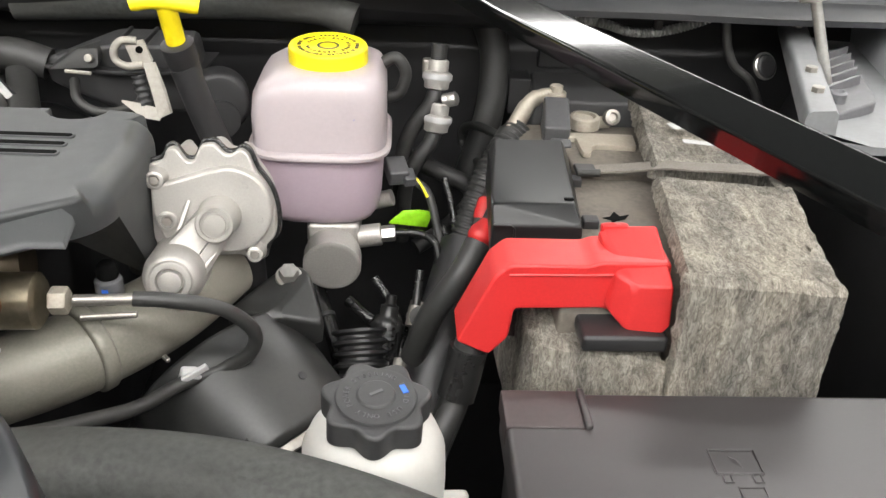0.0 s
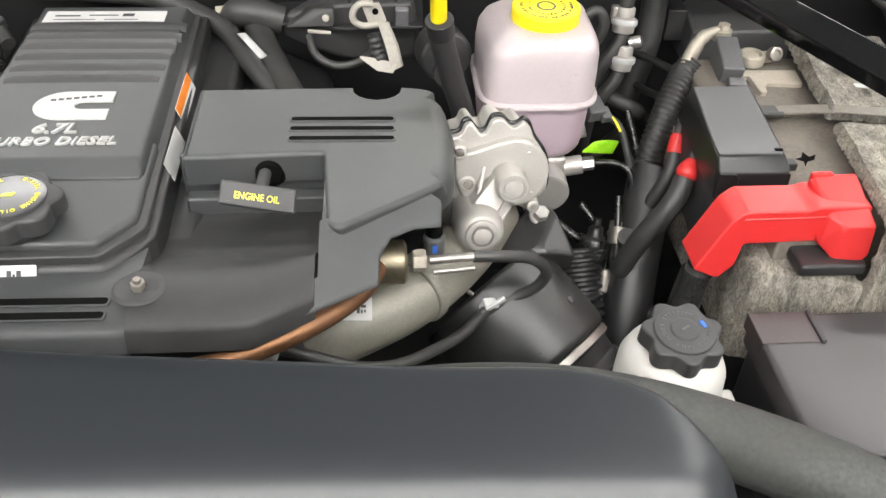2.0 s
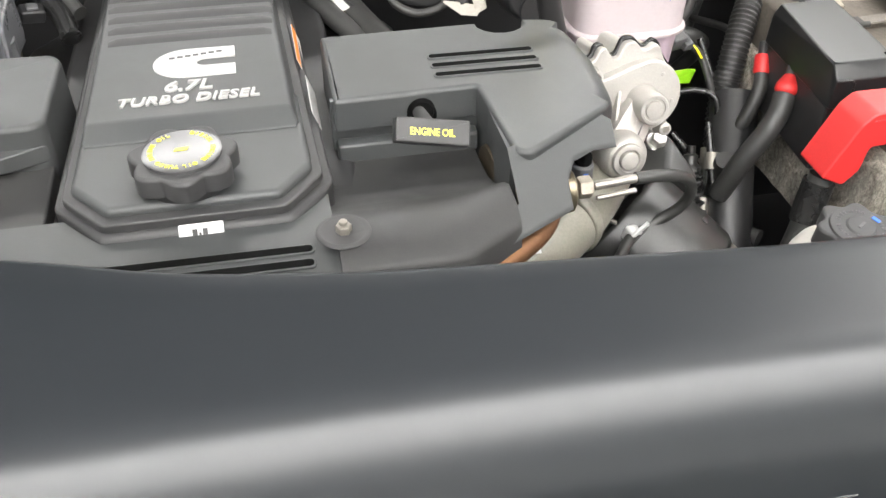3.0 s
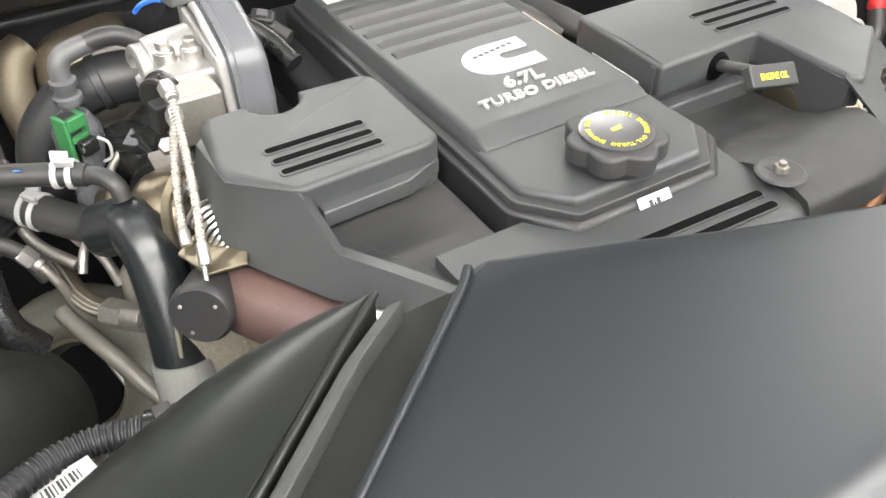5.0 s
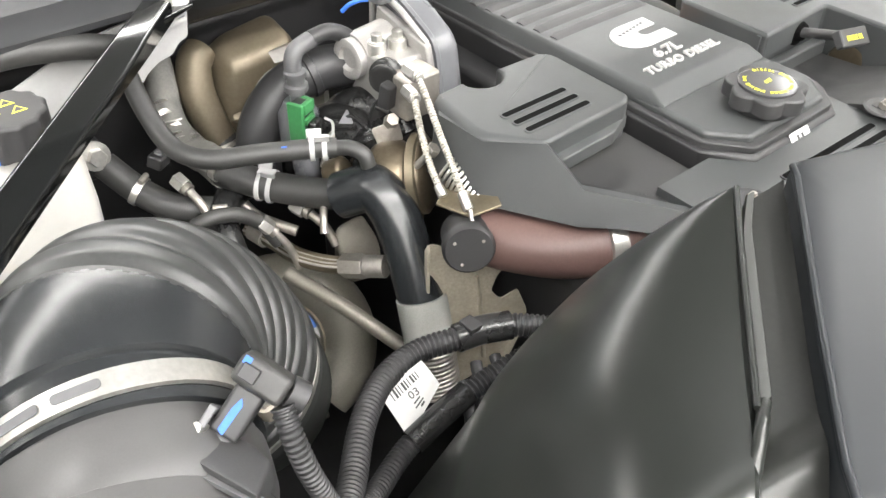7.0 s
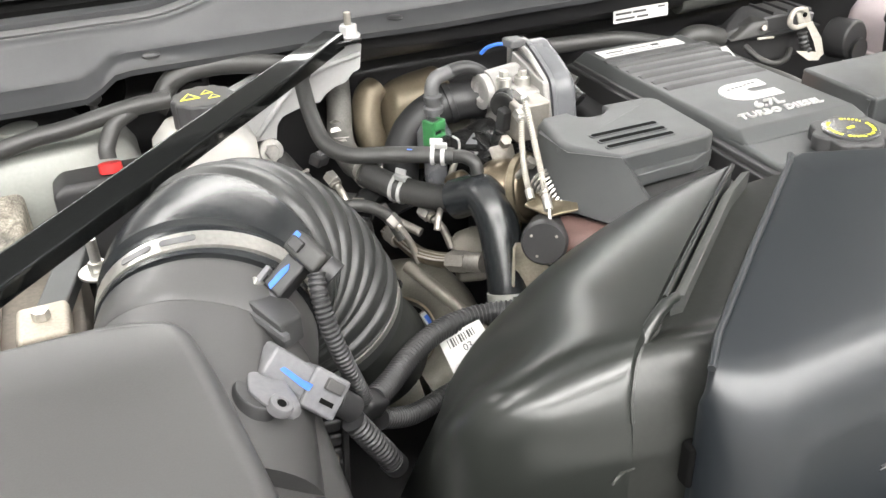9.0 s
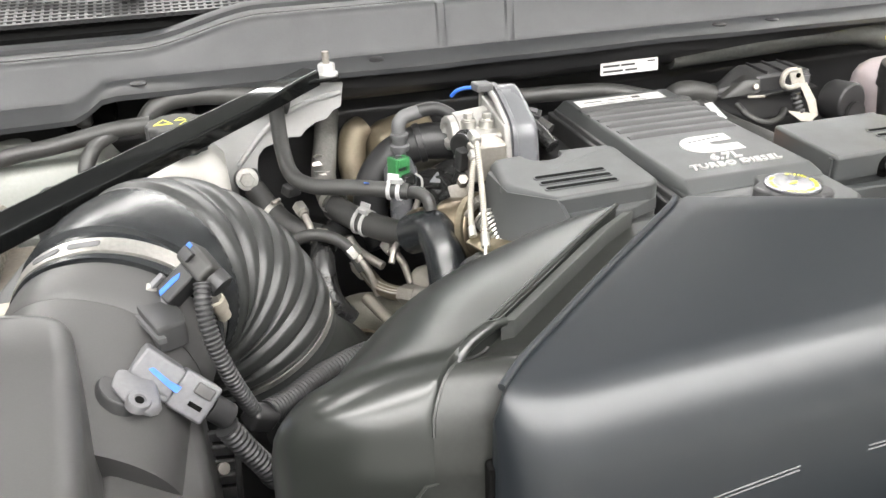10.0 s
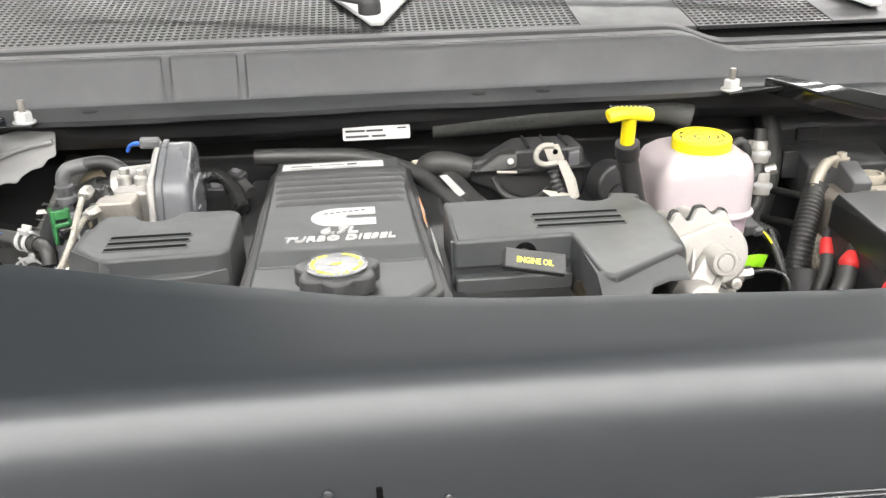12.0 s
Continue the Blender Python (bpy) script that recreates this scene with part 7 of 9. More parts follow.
# ---- air filter side ----
def bellows():
    ah = thing("air_intake_hose", (-1.27, 0.66, 1.0), "large black ribbed rubber air intake hose", "hose")
    path = resample(smooth_path([(-1.352, 0.560, 1.222), (-1.338, 0.610, 1.232), (-1.300, 0.665, 1.222), (-1.262, 0.694, 1.182), (-1.236, 0.704, 1.138), (-1.216, 0.708, 1.090)], 12), 0.0018)
    n = len(path)
    rr = []
    for i in range(n):
        s = i / (n - 1)
        if s < 0.035:
            r = 0.0965
        elif s < 0.125:
            r = 0.0935
        elif s < 0.31:
            r = 0.0985 + 0.0030 * math.sin((s - 0.125) / 0.185 * math.pi * 0.5)
        elif s < 0.92:
            w = (s - 0.31) / 0.61 * 7.0
            r = 0.1050 - 0.0055 * math.exp(-((w - round(w)) / 0.17) ** 2) - 0.004 * max(0, (s - 0.6) / 0.32)
        else:
            r = 0.0955
        rr.append(r)
    k = int(n * 0.30)
    part("hose", sweep(path[k - 1:], rr[k - 1:], 60), M["bellows"], ah)
    part("collar", sweep(path[:k + 1], rr[:k + 1], 60), M["collar"], ah, "smooth shiny collar")

    def band(i, r, w, name, label):
        a, d = path[i], (path[i + 3] - path[i - 3]).normalized()
        m = basis(a, d)
        return part(name, revolve([(r - 0.003, -w / 2), (r, -w / 2 + 0.001), (r, w / 2 - 0.001), (r - 0.003, w / 2), (r - 0.004, 0)], m, 56, False), M["bright"], ah, label), m

    c1, m1 = band(int(n * 0.08), 0.0972, 0.019, "clamp_band", "bright steel hose clamp band")
    for ang in (62, 84):
        part("band_slot", extruded(rounded([(-0.015, -0.0035), (0.015, -0.0035), (0.015, 0.0035), (-0.015, 0.0035)], 0.0034, 4), 0.0008, m1 @ pose(0.0968 * math.cos(radians(ang)), 0.0968 * math.sin(radians(ang)), 0, 0, 0, ang - 90) @ pose(0, 0, 0, -90, 0, 0), 0.0002, 1), M["headgrey"], c1)
    p, d = Vector((-1.259, 0.530, 1.262)), Vector((0.22, 0.30, -0.93))
    screw = part("clamp_screw", revolve([(0.006, 0), (0.008, 0.001), (0.008, 0.014), (0.0065, 0.016), (0.0065, 0.026)], basis(p, d), 16), M["lead"], c1, "pale worm screw of the clamp")
    part("screw_head", hexnut(p - d * 0.009, p, 0.0065), M["bright"], screw)
    c2, m2 = band(n - 10, 0.0972, 0.008, "clamp_band", "thin dull clamp band")
    q = Vector((-1.158, 0.742, 1.165))
    part("clamp_screw", cyl(q, q + Vector((0.004, 0.0, -0.03)), 0.006, 12), M["bright"], c2)
    part("lower_tube", tube([(-1.226, 0.705, 1.115), (-1.205, 0.715, 1.07), (-1.180, 0.745, 1.025), (-1.155, 0.785, 0.985), (-1.135, 0.82, 0.955)], [0.091, 0.080], 44), M["dullrubber"], ah, "dull black lower hose")


bellows()


def air_box():
    ab = thing("air_filter_box", (-1.42, 0.4, 0.95), "grey-black moulded air filter box with an outlet tube", "air filter")
    part("outlet", sweep([Vector(p) for p in ((-1.40, 0.40, 1.17), (-1.385, 0.46, 1.195), (-1.368, 0.515, 1.21), (-1.352, 0.560, 1.222), (-1.345, 0.585, 1.227))], [0.098, 0.094, 0.092, 0.091, 0.090], 48), M["airbox"], ab)
    lid = rounded([(-1.80, 0.49), (-1.80, 0.05), (-1.345, 0.05), (-1.350, 0.27), (-1.362, 0.40), (-1.374, 0.478), (-1.43, 0.488)], 0.025, 5)
    part("lid", slab(lid, lambda x, y: 1.310 - 0.10 * max(0, x + 1.42) + 0.02 * (0.45 - y), 1.0, lambda x, y: 0.016, 7), M["airbox"], ab)
    part("step_ring", sweep([Vector((-1.366, 0.520, 1.211)), Vector((-1.362, 0.530, 1.2135)), Vector((-1.357, 0.545, 1.218)), Vector((-1.353, 0.557, 1.221))], [0.0925, 0.0952, 0.0952, 0.0945], 48), M["airbox"], ab)
    part("sensor_seat", hull([(-1.325, 0.475, 1.283), (-1.29, 0.50, 1.268), (-1.30, 0.535, 1.283), (-1.335, 0.52, 1.296), (-1.315, 0.465, 1.26), (-1.28, 0.49, 1.245), (-1.29, 0.54, 1.26)], 0.005, 3), M["airbox"], ab)
    part("shoulder", hull([(-1.37, 0.30, 1.20), (-1.28, 0.34, 1.14), (-1.30, 0.49, 1.20), (-1.29, 0.52, 1.235), (-1.33, 0.52, 1.27), (-1.28, 0.30, 1.05), (-1.28, 0.50, 1.08), (-1.40, 0.48, 1.10), (-1.30, 0.24, 1.02), (-1.4, 0.3, 1.0)], 0.012, 3), M["airbox"], ab)
    for i in range(8):
        part("grid_rib", box((0, 0, 0), (0.035, 0.006, 0.010), 0.0015, Matrix.Translation((-1.280, 0.478, 1.150 - 0.017 * i)) @ pose(0, 0, 0, 0, 22, 20)), M["black"], ab)
    part("rib_rail", box((0, 0, 0), (0.006, 0.006, 0.15), 0.0015, Matrix.Translation((-1.264, 0.480, 1.088)) @ pose(0, 0, 0, 0, 4, 0)), M["black"], ab)
    part("screw", cyl((-1.279, 0.478, 1.112), (-1.275, 0.470, 1.117), 0.006, 14), M["steel"], ab)


air_box()


def oriented(at, x, n):
    x = Vector(x).normalized()
    z = Vector(n)
    z = (z - x * z.dot(x)).normalized()
    m = Matrix((x, z.cross(x), z)).transposed().to_4x4()
    m.translation = at
    return m


def black_sensor():
    sp = thing("air_sensor", (-1.289, 0.509, 1.28), "black sensor plug with a blue paint mark on the air tube", "sensor", "air sensors")
    m = oriented((-1.289, 0.507, 1.291), (0.76, 0.10, 0.62), (-0.25, -0.55, 0.8))
    foot = [(-1.328, 0.501), (-1.307, 0.452), (-1.285, 0.474), (-1.287, 0.492), (-1.305, 0.530), (-1.314, 0.518)]
    part("base", hull([(x, y, z - 0.35 * (x + 1.31)) for x, y in foot for z in (1.262, 1.286)], 0.003), M["dark"], sp, "dark grey moulded base")
    part("base_lip", sheet([(-1.335, 0.505, 1.288), (-1.307, 0.446, 1.280), (-1.301, 0.452, 1.277), (-1.328, 0.509, 1.287)], (0, 0, -0.005), 0.001), M["headgrey"], sp)
    part("clear_cage", joined(*[cyl(m @ Vector((-0.030 + 0.012 * k, 0.012, -0.014)), m @ Vector((-0.026 + 0.012 * k, 0.014, 0.008)), 0.0028, 10) for k in range(3)], box((0, 0, 0), (0.034, 0.005, 0.005), 0.001, m @ pose(-0.016, 0.014, 0.009))), M["greyplug"], sp, "pale moulded cage")
    part("latch", box((0, 0, 0), (0.014, 0.024, 0.018), 0.003, m @ pose(-0.020, 0.004, -0.004)), M["greyplug"], sp)
    part("latch_pin", cyl(m @ Vector((-0.016, 0.010, 0.0)), m @ Vector((-0.016, 0.016, 0.012)), 0.004, 12), M["bright"], sp)
    part("body", box((0, 0, 0), (0.034, 0.020, 0.020), 0.003, m @ pose(0.004, 0, 0)), M["black"], sp)
    plug = part("plug", box((0, 0, 0), (0.020, 0.036, 0.026), 0.004, m @ pose(0.030, -0.002, 0.002)), M["rubber"], sp)
    part("lock_tab", box((0, 0, 0), (0.010, 0.012, 0.005), 0.001, m @ pose(0.030, 0.006, 0.017)), M["black"], plug)
    part("ring", cyl(m @ Vector((0.030, -0.018, 0.0)), m @ Vector((0.030, -0.030, -0.004)), 0.0115, 18), M["black"], sp)
    part("paint_mark", extruded(rounded([(-0.012, -0.002), (0.010, -0.003), (0.014, 0.000), (0.006, 0.002), (-0.010, 0.0025)], 0.001, 2), 0.0006, m @ pose(0.000, 0.002, 0.0101), 0.0001, 1), M["blueink"], sp)
    part("paint_mark", box((0, 0, 0), (0.005, 0.005, 0.0008), 0, m @ pose(0.036, 0.011, 0.0155)), M["blueink"], sp)


def grey_sensor():
    sp = thing("air_sensor", (-1.30, 0.43, 1.22), "grey sensor plug with a blue paint mark on the air tube", "sensor", "air sensors")
    m = oriented((-1.308, 0.432, 1.252), (0.72, -0.17, -0.67), (-0.35, -0.55, 0.75))
    part("base", revolve([(0.0195, -0.012), (0.0195, 0.003), (0.018, 0.005), (0.004, 0.005)], basis((-1.339, 0.410, 1.260), (0.5, -0.05, 0.86)), 30), M["dark"], sp, "dark round seat")
    part("mount_plate", hull([(-1.340, 0.430, 1.272), (-1.345, 0.408, 1.272), (-1.334, 0.388, 1.266), (-1.320, 0.384, 1.260), (-1.310, 0.394, 1.254), (-1.312, 0.430, 1.258), (-1.340, 0.430, 1.262), (-1.344, 0.408, 1.262), (-1.320, 0.384, 1.250), (-1.310, 0.394, 1.244)], 0.003, 2), M["greyplug"], sp)
    part("body", hull([m @ Vector(p) for p in ((-0.026, -0.016, -0.018), (-0.026, 0.018, -0.018), (0.012, -0.014, -0.018), (0.012, 0.016, -0.018), (-0.028, -0.008, 0.012), (-0.026, 0.016, 0.012), (0.012, -0.012, 0.010), (0.012, 0.014, 0.010))], 0.003), M["greyplug"], sp)
    ear = part("ear", revolve([(0.0095, 0), (0.0095, 0.006), (0.0085, 0.0075), (0.005, 0.0075), (0.0045, 0.006), (0.002, 0.006)], basis((-1.327, 0.393, 1.258), (0.45, -0.2, 0.87)), 22), M["greyplug"], sp)
    part("ear_hole", cyl((-1.3243, 0.3918, 1.2632), (-1.3238, 0.3916, 1.2641), 0.0036, 14), M["hole"], ear)
    part("body_step", box((0, 0, 0), (0.012, 0.030, 0.022), 0.003, m @ pose(0.006, -0.001, -0.002)), M["greyplug"], sp)
    plug = part("plug", box((0, 0, 0), (0.034, 0.034, 0.026), 0.003, m @ pose(0.028, 0.0, -0.004)), M["greyplug"], sp)
    part("plug_lock", box((0, 0, 0), (0.016, 0.010, 0.006), 0.0015, m @ pose(0.032, 0.008, 0.010)), M["airbox"], plug)
    part("plug_slot", box((0, 0, 0), (0.012, 0.004, 0.001), 0, m @ pose(0.032, -0.006, 0.0095)), M["hole"], plug)
    part("paint_mark", extruded(rounded([(-0.016, 0.001), (0.004, -0.006), (0.012, -0.008), (0.014, -0.002), (0.004, -0.001), (-0.013, 0.004)], 0.001, 2), 0.0006, m @ pose(0, 0.002, 0.0114, 0, -2, 8), 0.0001, 1), M["blueink"], sp)
    part("tail", cyl(m @ Vector((0.044, 0, -0.006)), m @ Vector((0.066, 0, -0.012)), 0.0115, 16), M["black"], sp)


black_sensor()
grey_sensor()


def loom(pts, r, pitch, label, name="wire_loom"):
    w = thing(name, pts[0], label, "wiring")
    return part("sleeve", ribbed(pts, r, pitch, 0.0016 if r > 0.008 else 0.0011, 14), M["black"], w), w


_, w1 = loom([(-1.267, 0.486, 1.303), (-1.269, 0.474, 1.288), (-1.266, 0.464, 1.26), (-1.257, 0.461, 1.225), (-1.247, 0.467, 1.192), (-1.240, 0.476, 1.168)], 0.0078, 0.0042, "thin ribbed black loom between the air sensors")
part("joint", box((0, 0, 0), (0.03, 0.022, 0.022), 0.005, Matrix.Translation((-1.236, 0.479, 1.160)) @ pose(0, 0, 0, 20, 30, 30)), M["black"], w1)
_, w2 = loom([(-1.266, 0.424, 1.198), (-1.254, 0.424, 1.175), (-1.240, 0.426, 1.148), (-1.233, 0.43, 1.132)], 0.0105, 0.005, "short ribbed black loom at the air sensor")
part("end_cap", cyl((-1.236, 0.428, 1.138), (-1.230, 0.431, 1.126), 0.0112, 16), M["black"], w2)
sl, wl = loom([(-1.230, 0.484, 1.160), (-1.205, 0.512, 1.150), (-1.165, 0.555, 1.142), (-1.12, 0.588, 1.134), (-1.075, 0.599, 1.130), (-1.035, 0.588, 1.132), (-0.99, 0.570, 1.135), (-0.95, 0.54, 1.13)], 0.0118, 0.0052, "thick ribbed black main loom under the duct")
_, w3 = loom([(-1.225, 0.49, 1.13), (-1.18, 0.52, 1.095), (-1.12, 0.548, 1.085), (-1.04, 0.552, 1.10), (-0.98, 0.545, 1.11)], 0.0105, 0.005, "second black loom below the main loom")
part("tape", tube([(-1.12, 0.548, 1.085), (-1.08, 0.552, 1.092), (-1.05, 0.553, 1.098)], 0.0125, 14), M["shiny"], w3)
part("tape", tube([(-1.035, 0.588, 1.132), (-1.01, 0.580, 1.134), (-0.985, 0.567, 1.135)], 0.014, 14), M["shiny"], wl)
part("clip", box((-1.022, 0.583, 1.146), (0.014, 0.018, 0.006), 0.001), M["black"], wl)
for k, (a, b) in enumerate((((-1.02, 0.575, 1.10), (-1.06, 0.53, 1.05)), ((-1.04, 0.57, 1.09), (-1.08, 0.52, 1.04)), ((-1.0, 0.57, 1.10), (-1.03, 0.53, 1.06)))):
    part("branch", tube([a, ((a[0] + b[0]) / 2, (a[1] + b[1]) / 2 - 0.01, (a[2] + b[2]) / 2 + 0.01), b], 0.006, 10), M["black"], wl)

tag = thing("barcode_tag", (-1.1, 0.575, 1.11), "white paper barcode tag hanging on the loom", "tag")
tb = bmesh.new()
tq = [Vector(p) for p in ((-1.126, 0.588, 1.121), (-1.117, 0.556, 1.081), (-1.067, 0.573, 1.104), (-1.080, 0.584, 1.136))]
nrm = (tq[1] - tq[0]).cross(tq[3] - tq[0]).normalized()
N = 8
gr = [[(tq[0].lerp(tq[3], u / N)).lerp(tq[1].lerp(tq[2], u / N), v / N) + nrm * (0.004 * math.sin(v / N * 3.1)) for u in range(N + 1)] for v in range(N + 1)]
vs = [[[tb.verts.new(p + nrm * s) for p in row] for row in gr] for s in (0.0, 0.0007)]
for v in range(N):
    for u in range(N):
        tb.faces.new((vs[1][v][u], vs[1][v][u + 1], vs[1][v + 1][u + 1], vs[1][v + 1][u]))
        tb.faces.new((vs[0][v][u], vs[0][v + 1][u], vs[0][v + 1][u + 1], vs[0][v][u + 1]))
rim0 = [vs[0][0][u] for u in range(N + 1)] + [vs[0][v][N] for v in range(1, N + 1)] + [vs[0][N][u] for u in range(N - 1, -1, -1)] + [vs[0][v][0] for v in range(N - 1, 0, -1)]
rim1 = [vs[1][0][u] for u in range(N + 1)] + [vs[1][v][N] for v in range(1, N + 1)] + [vs[1][N][u] for u in range(N - 1, -1, -1)] + [vs[1][v][0] for v in range(N - 1, 0, -1)]
for i in range(len(rim0)):
    tb.faces.new((rim0[i], rim0[(i + 1) % len(rim0)], rim1[(i + 1) % len(rim0)], rim1[i]))
part("paper", tb, M["paper"], tag)


def on_tag(u, v):
    return (tq[0].lerp(tq[3], u)).lerp(tq[1].lerp(tq[2], u), v) + nrm * (0.004 * math.sin(v * 3.1) + 0.0011)


def tag_bars(name, rects):
    out = bmesh.new()
    for u, v, du, dv in rects:
        out.faces.new([out.verts.new(on_tag(*q)) for q in ((u, v), (u + du, v), (u + du, v + dv), (u, v + dv))])
    return part(name, out, M["darkink"], tag)


tag_bars("barcode", [(0.16 + 0.066 * i, 0.10, (0.02, 0.045, 0.03)[i % 3], 0.20) for i in range(10)])
tag_bars("print_bars", [(0.42, 0.62, 0.16, 0.04), (0.40, 0.72, 0.22, 0.04), (0.5, 0.80, 0.10, 0.06)])
tm = Matrix((( tq[3] - tq[0]).normalized(), nrm.cross((tq[3] - tq[0]).normalized()), nrm)).transposed().to_4x4()
tm.translation = on_tag(0.52, 0.47) + nrm * 0.0004
words("lettering", "03", 0.011, tm, M["darkink"], tag, 0.0001)


# ---- turbo side: hoses, valve, pipes ----
def hose(name, pts, r, mt, label, n=18):
    h = thing(name, pts[0], label, "hose")
    part("hose", tube(pts, r, n), M[mt], h)
    return h


def spring_clamp(h, at, d, r):
    m = basis(at, d)
    c = part("spring_clamp", revolve([(r, -0.009), (r + 0.002, -0.009), (r + 0.002, -0.004), (r, -0.004)], m, 24, False), M["sheet"], h, "white spring clamp")
    part("clamp_ring", revolve([(r, 0.004), (r + 0.002, 0.004), (r + 0.002, 0.009), (r, 0.009)], m, 24, False), M["sheet"], c)
    for ang, dz in ((70, -0.004), (110, 0.004)):
        part("clamp_ear", box((0, 0, 0), (0.004, 0.009, 0.016), 0.001, m @ pose((r + 0.005) * math.cos(radians(ang)), (r + 0.005) * math.sin(radians(ang)), dz, 0, 0, ang - 90)), M["sheet"], c)
    part("clamp_bridge", box((0, 0, 0), (0.012, 0.0025, 0.02), 0.001, m @ pose(0, r + 0.001, 0)), M["sheet"], c)


h1 = hose("coolant_hose", [(-1.140, 1.02, 1.285), (-1.142, 1.00, 1.265), (-1.143, 0.965, 1.235), (-1.138, 0.925, 1.212), (-1.115, 0.893, 1.205), (-1.07, 0.867, 1.207), (-1.016, 0.838, 1.207), (-1.0, 0.828, 1.206)], 0.0108, "rubber", "grey coolant hose from the expansion tank with a white clamp")
spring_clamp(h1, (-1.016, 0.838, 1.207), (0.84, -0.54, 0.0), 0.0115)
part("paint_mark", box((0, 0, 0), (0.006, 0.006, 0.001), 0, Matrix.Translation((-1.052, 0.846, 1.219)) @ pose(0, 0, 0, -30, 0, -28)), M["blueink"], h1)
part("spigot", tube([(-1.0, 0.828, 1.206), (-0.990, 0.816, 1.208), (-0.982, 0.804, 1.203), (-0.980, 0.798, 1.190)], 0.0085, 12), M["rubber"], h1)
h2 = hose("radiator_coolant_hose", [(-1.085, 0.945, 1.150), (-1.066, 0.924, 1.142), (-1.048, 0.904, 1.136), (-1.022, 0.868, 1.136), (-1.0, 0.835, 1.141), (-0.982, 0.805, 1.153)], 0.0175, "rubber", "ribbed grey coolant hose with a white spring clamp")
spring_clamp(h2, (-1.048, 0.904, 1.136), (0.62, -0.78, -0.08), 0.0175)
hose("coolant_pipe", [(-1.0, 0.825, 1.146), (-0.985, 0.803, 1.160), (-0.977, 0.788, 1.163), (-0.973, 0.762, 1.143), (-0.975, 0.735, 1.105), (-0.980, 0.708, 1.06)], 0.0262, "collar", "smooth black moulded coolant pipe bending down", 26)
sl2 = thing("heat_sleeve", (-0.977, 0.71, 1.04), "grey woven heat sleeve at the end of the coolant pipe", "sleeve")
part("sleeve", tube([(-0.980, 0.709, 1.066), (-0.983, 0.697, 1.040), (-0.986, 0.686, 1.015)], 0.0285, 24), M["sleeve"], sl2)
part("braid", ribbed([(-0.9855, 0.689, 1.022), (-0.989, 0.678, 0.995), (-0.993, 0.664, 0.96)], 0.0285, 0.005, 0.001, 24), M["steel"], sl2, "braided metal end")
hose("bypass_hose", [(-1.04, 0.955, 1.11), (-1.075, 0.94, 1.115), (-1.105, 0.91, 1.11), (-1.115, 0.875, 1.085), (-1.11, 0.85, 1.05), (-1.09, 0.84, 1.02)], 0.0175, "shiny", "curved black bypass hose")
hose("heater_pipe", [(-1.045, 1.185, 1.21), (-1.056, 1.145, 1.175), (-1.072, 1.095, 1.135), (-1.075, 1.03, 1.128), (-1.078, 0.985, 1.142), (-1.080, 0.938, 1.148)], 0.0195, "dusty", "foil-patched heater hose going back")
hh = bpy.data.objects["heater_pipe"]
rf = random.Random(4)
for k in range(9):
    fy = 1.02 + 0.011 * k
    part("foil_flake", hull([(-1.076 + rf.uniform(-0.016, 0.012), fy - 0.012 + rf.uniform(-0.006, 0.006), 1.147 + max(0, fy - 1.08) * 0.8 + rf.uniform(-0.003, 0.004)) for q in range(5)], 0), M["foil"], hh)
hose("tank_hose", [(-1.185, 1.02, 1.16), (-1.165, 0.985, 1.135), (-1.14, 0.95, 1.12), (-1.10, 0.93, 1.11)], 0.016, "rubber", "short grey hose at the tank")
hose("steel_pipe", [(-1.16, 0.90, 1.12), (-1.13, 0.89, 1.135), (-1.10, 0.885, 1.13), (-1.075, 0.88, 1.11), (-1.06, 0.87, 1.08)], 0.0085, "rubber", "thin bent dark rubber pipe")

tp = thing("sensor_stack", (-0.99, 0.92, 1.15), "grey sensor stack with a green clip", "sensor")
part("elbow", tube([(-0.987, 0.924, 1.240), (-0.987, 0.926, 1.262), (-0.980, 0.929, 1.272), (-0.968, 0.932, 1.275), (-0.955, 0.935, 1.276)], 0.0098, 18), M["headgrey"], tp)
part("head", revolve([(0.0125, 0), (0.0135, 0.002), (0.0135, 0.008), (0.0105, 0.010), (0.0105, 0.016), (0.0125, 0.018), (0.0125, 0.024), (0.0095, 0.026)], Matrix.Translation((-0.987, 0.923, 1.228)), 22), M["headgrey"], tp)
part("neck", revolve([(0.010, 0), (0.0115, 0.003), (0.0115, 0.008), (0.0085, 0.010), (0.0085, 0.022)], Matrix.Translation((-0.988, 0.921, 1.206)), 22), M["clearbox"], tp)
gm = Matrix.Translation((-0.994, 0.906, 1.202)) @ pose(0, 0, 0, 0, 0, 25) @ Matrix.Scale(1.1, 4)
clip = part("clip", joined(box((0, 0, 0), (0.005, 0.018, 0.044), 0.0015, gm @ pose(-0.009, 0, 0)), box((0, 0, 0), (0.018, 0.006, 0.012), 0.0015, gm @ pose(0.001, -0.008, 0.016)), box((0, 0, 0), (0.005, 0.018, 0.030), 0.0015, gm @ pose(0.009, 0, 0.006)),
                            box((0, 0, 0), (0.017, 0.005, 0.006), 0.001, gm @ pose(0.0, -0.009, 0.002))), M["green"], tp, "bright green locking clip")
part("clip_core", box((0, 0, 0), (0.014, 0.014, 0.046), 0.002, gm @ pose(0, 0.001, -0.002)), M["black"], clip)
part("clip_tab", box((0, 0, 0), (0.018, 0.012, 0.016), 0.003, Matrix.Translation((-0.985, 0.892, 1.196)) @ pose(0, 0, 0, 0, 0, 25)), M["shiny"], tp)
